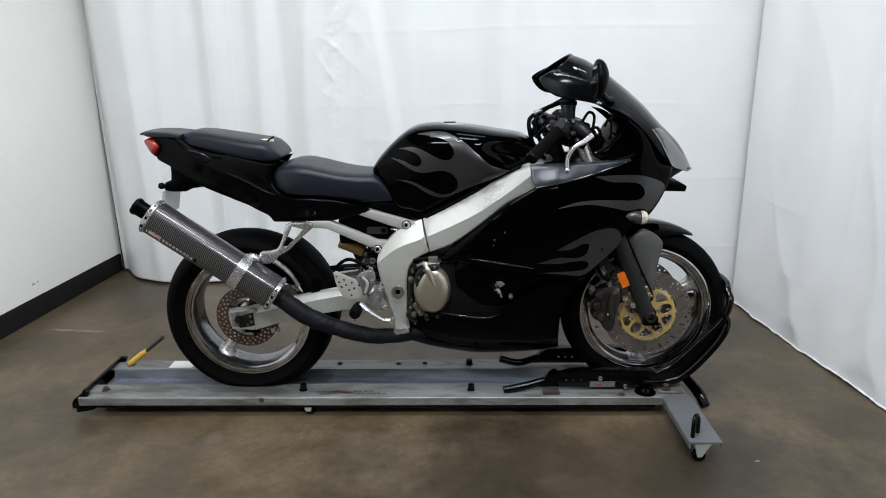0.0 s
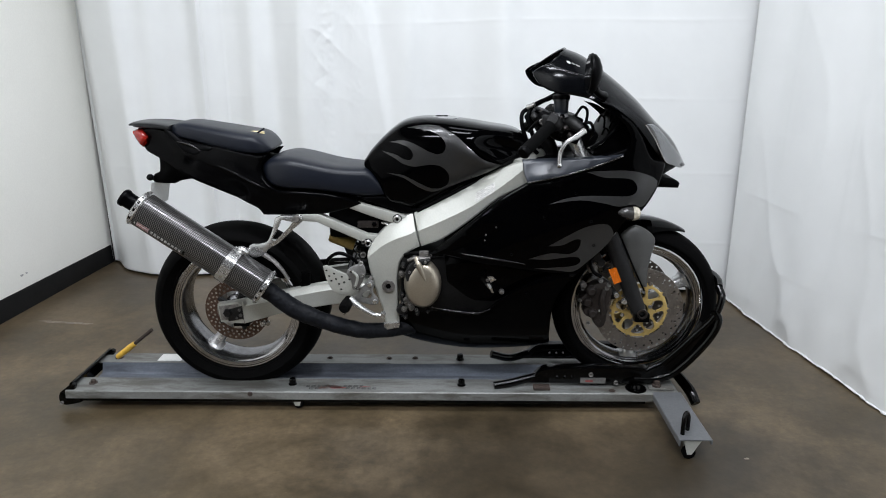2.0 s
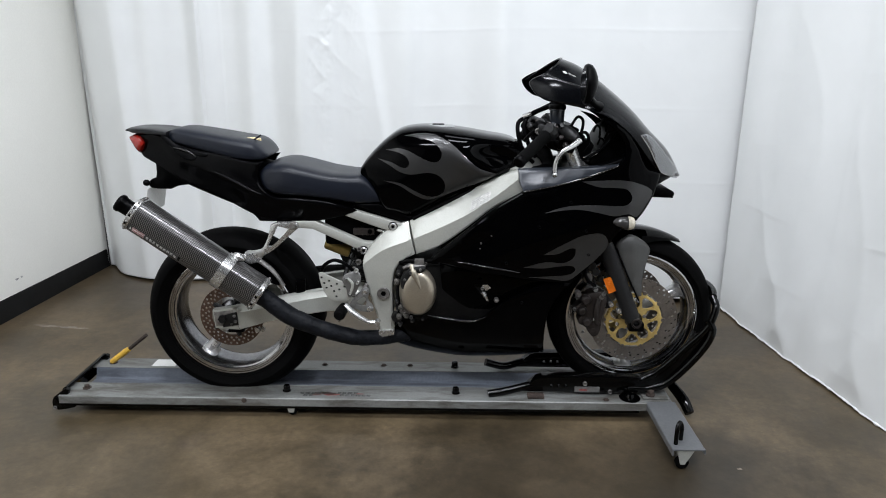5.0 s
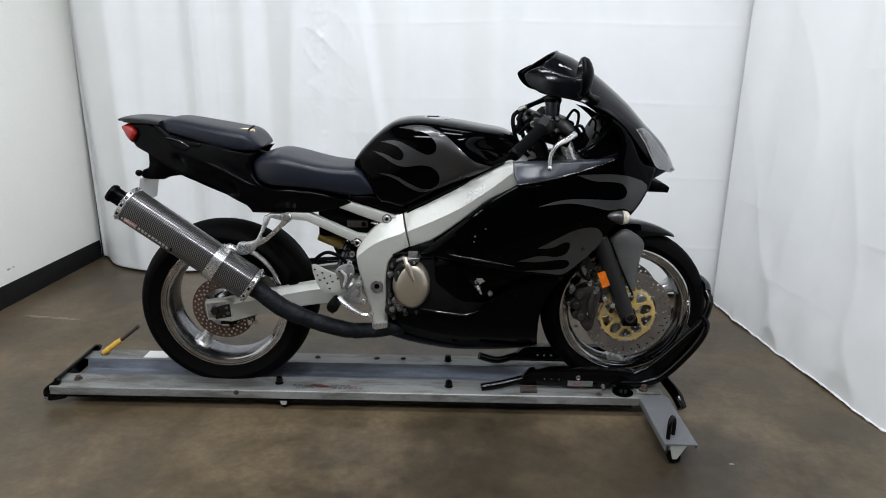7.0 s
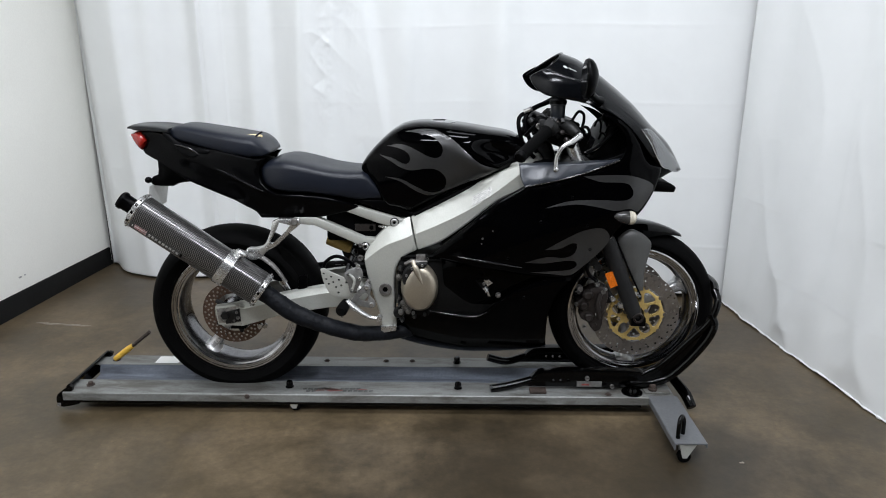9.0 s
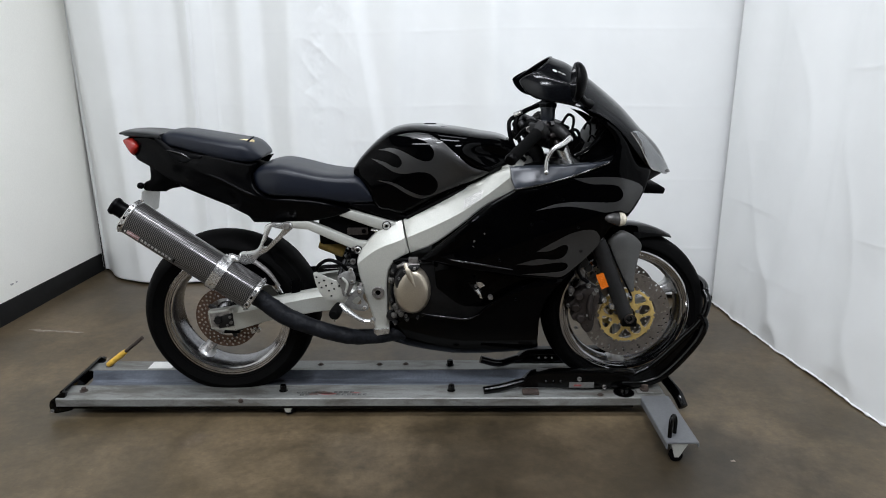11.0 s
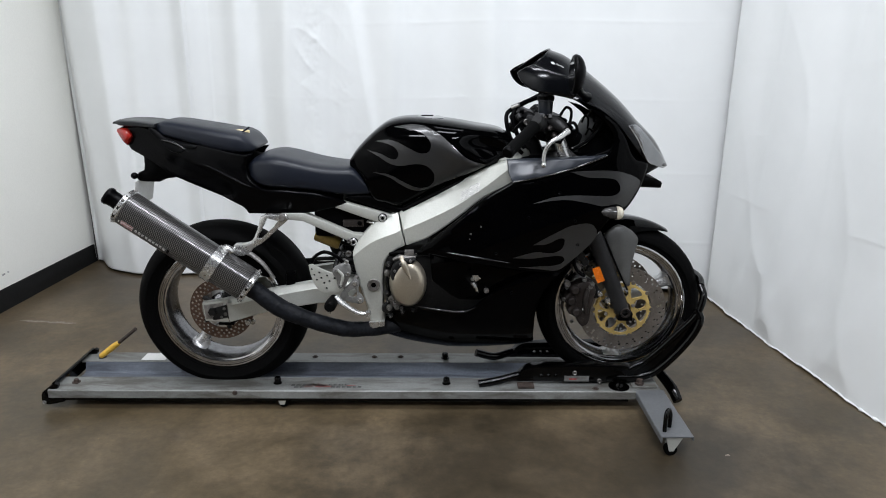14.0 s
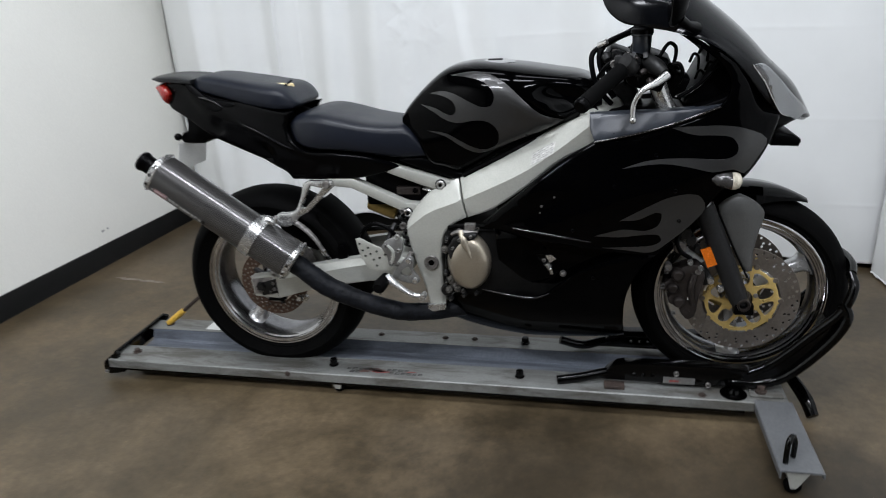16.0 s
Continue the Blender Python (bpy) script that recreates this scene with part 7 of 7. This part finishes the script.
# ---- handlebars and cockpit ----
bm = bmesh.new()
slab(bm, smooth([(1.075, 0.955), (1.10, 0.985), (1.16, 0.975), (1.19, 0.94), (1.15, 0.92), (1.09, 0.93)], 4), -0.11, 0.11, edge=0.006)
part("top_clamp", bm, PLASTIC, bike)
for s in (-1, 1):
    bm = bmesh.new()
    tube(bm, [(1.120, s * 0.13, 0.985), (1.075, s * 0.20, 0.985), (1.040, s * 0.255, 0.968)], 0.0115, 12, 3)
    bar = part("handlebar", bm, PLASTIC, bike, "black clip-on handlebar")
    bm = bmesh.new()
    turn = 0.075 if s > 0 else 0.0  # far grip and switch moved forward to suit the camera's view
    g0, g1 = Vector((1.062 + 0.6 * turn, s * 0.225, 0.983)), Vector((0.978 + turn, s * 0.345, 0.926))
    tube(bm, [g0, g0.lerp(g1, 0.04), g0.lerp(g1, 0.08), g0.lerp(g1, 0.5), g0.lerp(g1, 0.94), g1], [0.016, 0.021, 0.0185, 0.0175, 0.0175, 0.0165], 16, 2, False)
    part("grip", bm, RUBBER, bar, "black rubber grip")
    bm = bmesh.new()
    tube(bm, [g1, g1.lerp(g0, -0.02), g1.lerp(g0, -0.09), g1.lerp(g0, -0.12)], [0.014, 0.018, 0.018, 0.014], 14, 1, False)
    part("bar_end", bm, PLASTIC, bar)
    m = pose(1.078 + 0.6 * turn, s * 0.205, 0.990, 0, 35, -s * 55)
    bm = bmesh.new()
    tube(bm, [m @ Vector((-0.022, 0, 0)), m @ Vector((-0.012, 0, 0)), m @ Vector((0.012, 0, 0)), m @ Vector((0.020, 0, 0))], [0.017, 0.0225, 0.0225, 0.016], 14, 1, False)
    box(bm, (-0.016, -0.017, 0.004), (0.016, 0.017, 0.027), 0.005, m)
    housing = part("switch_housing", bm, DARKMETAL, bar)
    for k, (dx, dy, dz, r) in enumerate(((-0.008, -0.018, 0.016, 0.005), (0.008, -0.018, 0.010, 0.006), (0.0, -0.008, 0.027, 0.004), (-0.012, 0.008, 0.027, 0.003))):
        bm = bmesh.new()
        blob(bm, m @ Vector((dx, dy, dz)), (r, r, r * 0.8), seg=10)
        part("switch_button", bm, (CALIPER, PLASTIC, DIRTYALLOY, DIRTYALLOY)[k], housing)
    bm = bmesh.new()
    tube(bm, [m @ Vector((0.024, -0.020, -0.004)), m @ Vector((0.030, -0.024, 0.004)), m @ Vector((0.046, -0.020, 0.008))], [0.006, 0.007, 0.004], 8, 4)
    part("lever_pivot", bm, CALIPER, bar)
    bm = bmesh.new()
    tube(bm, [(1.165, s * 0.215, 0.968), (1.139, s * 0.235, 0.953), (1.108, s * 0.25, 0.938), (1.091, s * 0.25, 0.907), (1.089, s * 0.25, 0.872)], [0.010, 0.0085, 0.0065, 0.006, 0.006], 10, 6)
    blob(bm, (1.090, s * 0.25, 0.870), (0.0085, 0.0085, 0.0085), seg=10)
    part("control_lever", bm, RAWALLOY, bar, "silver control lever")
bm = bmesh.new()
lathe(bm, [(0.004, 0.0), (0.020, 0.0), (0.0225, 0.004), (0.0235, 0.048), (0.026, 0.050), (0.026, 0.060), (0.022, 0.064), (0.004, 0.064)], (1.112, -0.085, 1.000), 24, "z")
part("brake_reservoir", bm, DASHGREY, bike, "grey brake fluid reservoir with black cap")
bm = bmesh.new()
lathe(bm, [(0.004, 0.055), (0.0275, 0.054), (0.0275, 0.064), (0.022, 0.068), (0.004, 0.068)], (1.112, -0.085, 1.000), 24, "z")
part("reservoir_cap", bm, PLASTIC, bike)
bm = bmesh.new()
tube(bm, [(1.115, -0.13, 0.995), (1.14, -0.175, 0.985), (1.16, -0.20, 0.97)], [0.018, 0.020, 0.012], 12, 4)
box(bm, (1.045, -0.17, 0.975), (1.09, -0.12, 1.01), 0.008)
part("master_cylinder", bm, DARKMETAL, bike)
for pts, r in (
    (((1.15, -0.05, 1.078), (1.08, -0.06, 1.055), (1.025, -0.07, 1.03), (1.010, -0.08, 1.00), (1.028, -0.09, 0.935), (1.05, -0.09, 0.90)), 0.0075),
    (((1.11, -0.03, 1.07), (1.04, -0.05, 1.035), (0.995, -0.06, 1.01), (0.992, -0.07, 0.975), (1.01, -0.075, 0.92), (1.045, -0.07, 0.88)), 0.007),
    (((1.15, -0.10, 0.99), (1.175, -0.10, 1.03), (1.192, -0.10, 1.02), (1.188, -0.10, 0.98), (1.165, -0.10, 0.95)), 0.0045),
    (((1.16, -0.12, 0.97), (1.195, -0.13, 0.985), (1.208, -0.13, 0.965), (1.20, -0.12, 0.935), (1.18, -0.11, 0.91)), 0.005),
    (((1.20, -0.14, 0.905), (1.24, -0.14, 0.93), (1.265, -0.14, 0.955), (1.29, -0.13, 0.985)), 0.005),
    (((1.01, -0.11, 0.955), (1.035, -0.15, 0.99), (1.08, -0.16, 1.01), (1.13, -0.15, 1.00)), 0.006),
):
    bm = bmesh.new()
    tube(bm, list(pts), r, 8, 6)
    part("control_cable", bm, PLASTIC, bike)
for c, sz, m in (((1.055, 0.03, 0.985), (0.03, 0.04, 0.03), DARKMETAL), ((1.09, 0.10, 0.955), (0.03, 0.05, 0.025), DARKMETAL), ((1.15, 0.0, 0.965), (0.035, 0.08, 0.03), DARKMETAL), ((1.14, -0.12, 0.955), (0.03, 0.03, 0.028), PLASTIC), ((1.20, -0.09, 0.93), (0.022, 0.03, 0.03), PLASTIC)):
    bm = bmesh.new()
    box(bm, tuple(-v for v in sz), sz, 0.01, pose(*c, 10, 20, 5))
    part("cockpit_bracket", bm, PLASTIC, bike)
for c, r, h, tilt in (((1.035, -0.05, 0.985), 0.022, 0.05, 70), ((1.060, -0.13, 1.000), 0.018, 0.045, 60), ((1.150, -0.14, 0.985), 0.020, 0.04, 80), ((1.075, 0.06, 0.985), 0.022, 0.05, 65), ((1.175, -0.05, 0.955), 0.026, 0.06, 90)):
    bm = bmesh.new()
    lathe(bm, [(0.004, -h / 2), (r * 0.8, -h / 2), (r, -h / 3), (r, h / 3), (r * 0.75, h / 2), (0.004, h / 2)], (0, 0, 0), 16)
    bmesh.ops.transform(bm, matrix=pose(*c, 20, 0, tilt), verts=bm.verts)
    part("lock_cylinder", bm, PLASTIC, bike)
for k in range(9):
    a = k * 0.7
    bm = bmesh.new()
    p0 = (1.02 + 0.015 * k, -0.05 - 0.008 * k, 0.955 + 0.012 * math.sin(a))
    tube(bm, [p0, (p0[0] + 0.02, p0[1] - 0.02, p0[2] + 0.03 + 0.01 * math.cos(a)), (p0[0] + 0.05, p0[1] - 0.01, p0[2] + 0.02), (p0[0] + 0.06, p0[1] + 0.02, p0[2] - 0.03)], 0.004, 6, 4)
    part("cockpit_wire", bm, PLASTIC, bike)
for p, q in (((1.045, -0.16, 0.990), 0.010), ((1.075, -0.175, 1.004), 0.007), ((1.130, -0.165, 0.975), 0.008)):
    bolt_head(bike, "clamp_screw", p, q, 0.006, DIRTYALLOY)
for k, (x, y, z, a, b) in enumerate(((1.028, -0.10, 1.000, 0.012, 30), (1.048, -0.12, 1.012, 0.009, 70), (1.070, -0.115, 1.006, 0.011, 10), (1.092, -0.15, 1.008, 0.008, 45), (1.118, -0.16, 1.004, 0.010, 80),
                                      (1.142, -0.16, 0.998, 0.008, 20), (1.160, -0.15, 0.976, 0.010, 55), (1.058, -0.145, 0.972, 0.009, 15), (1.100, -0.175, 0.962, 0.008, 65), (1.130, -0.175, 0.950, 0.009, 35),
                                      (1.040, -0.09, 0.962, 0.010, 50), (1.172, -0.13, 0.958, 0.007, 25))):
    bm = bmesh.new()
    if k % 3 == 0:
        lathe(bm, [(0.002, -a), (a * 0.7, -a), (a, -a * 0.6), (a, a * 0.5), (a * 0.5, a)], (0, 0, 0), 10)
    elif k % 3 == 1:
        box(bm, (-a, -a * 0.8, -a * 0.6), (a, a * 0.8, a * 0.6), a * 0.2)
    else:
        tube(bm, [(-a * 1.4, 0, -a * 0.5), (0, -a * 0.4, a * 0.6), (a * 1.4, 0, -a * 0.2)], a * 0.4, 8, 4)
    bmesh.ops.transform(bm, matrix=pose(x, y, z, b, 0.5 * b, b), verts=bm.verts)
    part("cable_clamp", bm, (DARKMETAL, CALIPER, PLASTIC, DASHGREY)[k % 4], bike)
# instruments and inner cowl
bm = bmesh.new()
slab(bm, smooth([(1.215, 0.885), (1.245, 0.93), (1.275, 0.985), (1.31, 1.0), (1.36, 0.94), (1.39, 0.87), (1.33, 0.86), (1.25, 0.868)], 4), -0.12, 0.12, edge=0.012)
part("instrument_shell", bm, PLASTIC, bike)
bm = bmesh.new()
o = smooth([(1.19, 0.872), (1.24, 0.885), (1.30, 0.905), (1.335, 0.925), (1.30, 0.865), (1.22, 0.858)], 4)
slab(bm, o, -0.165, 0.165, edge=0.006)
part("inner_fairing_floor", bm, PLASTIC, bike)
for x, z in ((1.225, 0.985), (1.245, 1.005), (1.262, 0.965), (1.24, 0.945)):
    bm = bmesh.new()
    tube(bm, [(x, -0.11, z), (x + 0.008, -0.115, z + 0.02), (x + 0.02, -0.11, z + 0.012), (x + 0.022, -0.10, z - 0.02)], 0.0035, 6, 4)
    part("wire", bm, PLASTIC, bike)
bm = bmesh.new()
tube(bm, [(1.195, -0.125, 0.906), (1.215, -0.13, 0.912), (1.245, -0.125, 0.93), (1.275, -0.12, 0.955)], [0.002, 0.007, 0.006, 0.002], 8, 5, flat=0.4)
part("silver_stay", bm, RAWALLOY, bike)
bm = bmesh.new()
tube(bm, [(1.07, 0.0, 0.93), (1.16, 0.0, 0.72)], 0.03, 14, 1, False)
part("steering_head", bm, DARKMETAL, bike)
bm = bmesh.new()
box(bm, (1.01, -0.09, 0.84), (1.22, 0.09, 0.87), 0.01)
part("air_duct", bm, PLASTIC, bike)

# small silver fittings between frame, seat and engine
bm = bmesh.new()
tube(bm, [(0.537, -0.100, 0.657), (0.556, -0.104, 0.656), (0.577, -0.100, 0.649)], [0.004, 0.007, 0.004], 8, 4, flat=0.6)
part("cable_lug", bm, RAWALLOY, bike)
bm = bmesh.new()
slab(bm, smooth([(0.262, 0.479, True), (0.290, 0.482, True), (0.288, 0.430, True), (0.258, 0.430, True)], 2), -0.098, -0.084, edge=0.003)
part("guard_bracket", bm, PLASTIC, bike)
bm = bmesh.new()
tube(bm, [(0.628, -0.172, 0.548), (0.650, -0.180, 0.558), (0.672, -0.180, 0.556), (0.698, -0.172, 0.556)], [0.006, 0.008, 0.007, 0.005], 10, 4)
part("clutch_lever", bm, DIRTYALLOY, engine)
bm = bmesh.new()
box(bm, (0.664, -0.178, 0.562), (0.694, -0.160, 0.580), 0.003)
part("cable_bracket", bm, DIRTYALLOY, engine)
for x, z, q in ((0.606, 0.500, 0.011), (0.612, 0.530, 0.009), (0.606, 0.432, 0.008), (0.607, 0.405, 0.006), (0.620, 0.412, 0.012), (0.612, 0.380, 0.010), (0.636, 0.384, 0.010), (0.655, 0.366, 0.008), (0.690, 0.372, 0.006), (0.616, 0.352, 0.007)):
    bm = bmesh.new()
    lathe(bm, [(q * 0.3, -0.013), (q * 0.7, -0.012), (q * 0.8, -0.006), (q, -0.004), (q * 1.05, 0.012)], (x, -0.166, z), 12)
    boss = part("casting_boss", bm, DARKMETAL if q < 0.01 else CASTDARK, engine)
    bolt_head(boss, "boss_bolt", (x, -0.178, z), q * 0.45, 0.004, CASTDARK)
# the grab recess in the tail with its glossy lip
bm = bmesh.new()
panel(bm, smooth([(-0.115, 0.925), (-0.077, 0.915), (-0.048, 0.905), (-0.035, 0.893), (-0.052, 0.882), (-0.080, 0.886), (-0.106, 0.904)], 4), lambda x, z: tail_y(x, z) - 0.0035, 0.006, 0.012, edge=0.003)
recess = part("grab_recess", bm, PLASTIC, bike)
bm = bmesh.new()
tube(bm, [(-0.112, tail_y(-0.112, 0.922) - 0.005, 0.922), (-0.085, tail_y(-0.085, 0.917) - 0.006, 0.917), (-0.060, tail_y(-0.06, 0.908) - 0.006, 0.908), (-0.038, tail_y(-0.038, 0.894) - 0.004, 0.894)], [0.002, 0.0045, 0.004, 0.002], 10, 5)
part("recess_lip", bm, LIPPAINT, recess)
# bright metal pieces added for the pale patches in the fairing's side opening
for pts, yy in (([(0.883, 0.498), (0.901, 0.499), (0.912, 0.488), (0.895, 0.477)], -0.184), ([(0.893, 0.458), (0.900, 0.459), (0.905, 0.443), (0.897, 0.444)], -0.184)):
    bm = bmesh.new()
    slab(bm, pts, yy, yy + 0.004, edge=0.001)
    part("opening_patch", bm, RAWALLOY, bike)
bm = bmesh.new()
lathe(bm, [(0.002, -0.008), (0.006, -0.007), (0.009, -0.002), (0.009, 0.006)], (0.931, -0.182, 0.446), 14)
part("tab_bolt", bm, DIRTYALLOY, bike)
for s in (-1, 1):
    bm = bmesh.new()
    blob(bm, (1.388, s * 0.098, 0.990), (0.006, 0.006, 0.006), seg=10)
    part("screen_bolt", bm, PLASTIC, screen)
# lower wings of the screen, with rounded rear ends
def screen_wing(bm, s):
    o = smooth([(1.060, 1.163, True), (1.017, 1.138), (1.021, 1.121), (1.039, 1.099), (1.065, 1.083), (1.111, 1.074), (1.178, 1.062, True), (1.195, 1.086), (1.175, 1.122), (1.117, 1.142)], 4)
    half = ((1.01, 0.125), (1.04, 0.145), (1.08, 0.165), (1.14, 0.180), (1.22, 0.188))
    panel(bm, o, lambda x, z: -curve_at(half, x) * (1 - 0.45 * (max(0, z - 1.10) / 0.11) ** 2), 0.006, 0.014, edge=0.004, flip=-s)


both("screen_wing", screen_wing, SMOKE, screen, "glossy black lower screen edge", 40)
bm = bmesh.new()
tube(bm, [(1.006, -0.078, 1.028), (1.028, -0.088, 1.038)], 0.0078, 10, 2, flat=0.9)
part("line_clamp", bm, RAWALLOY, bike)
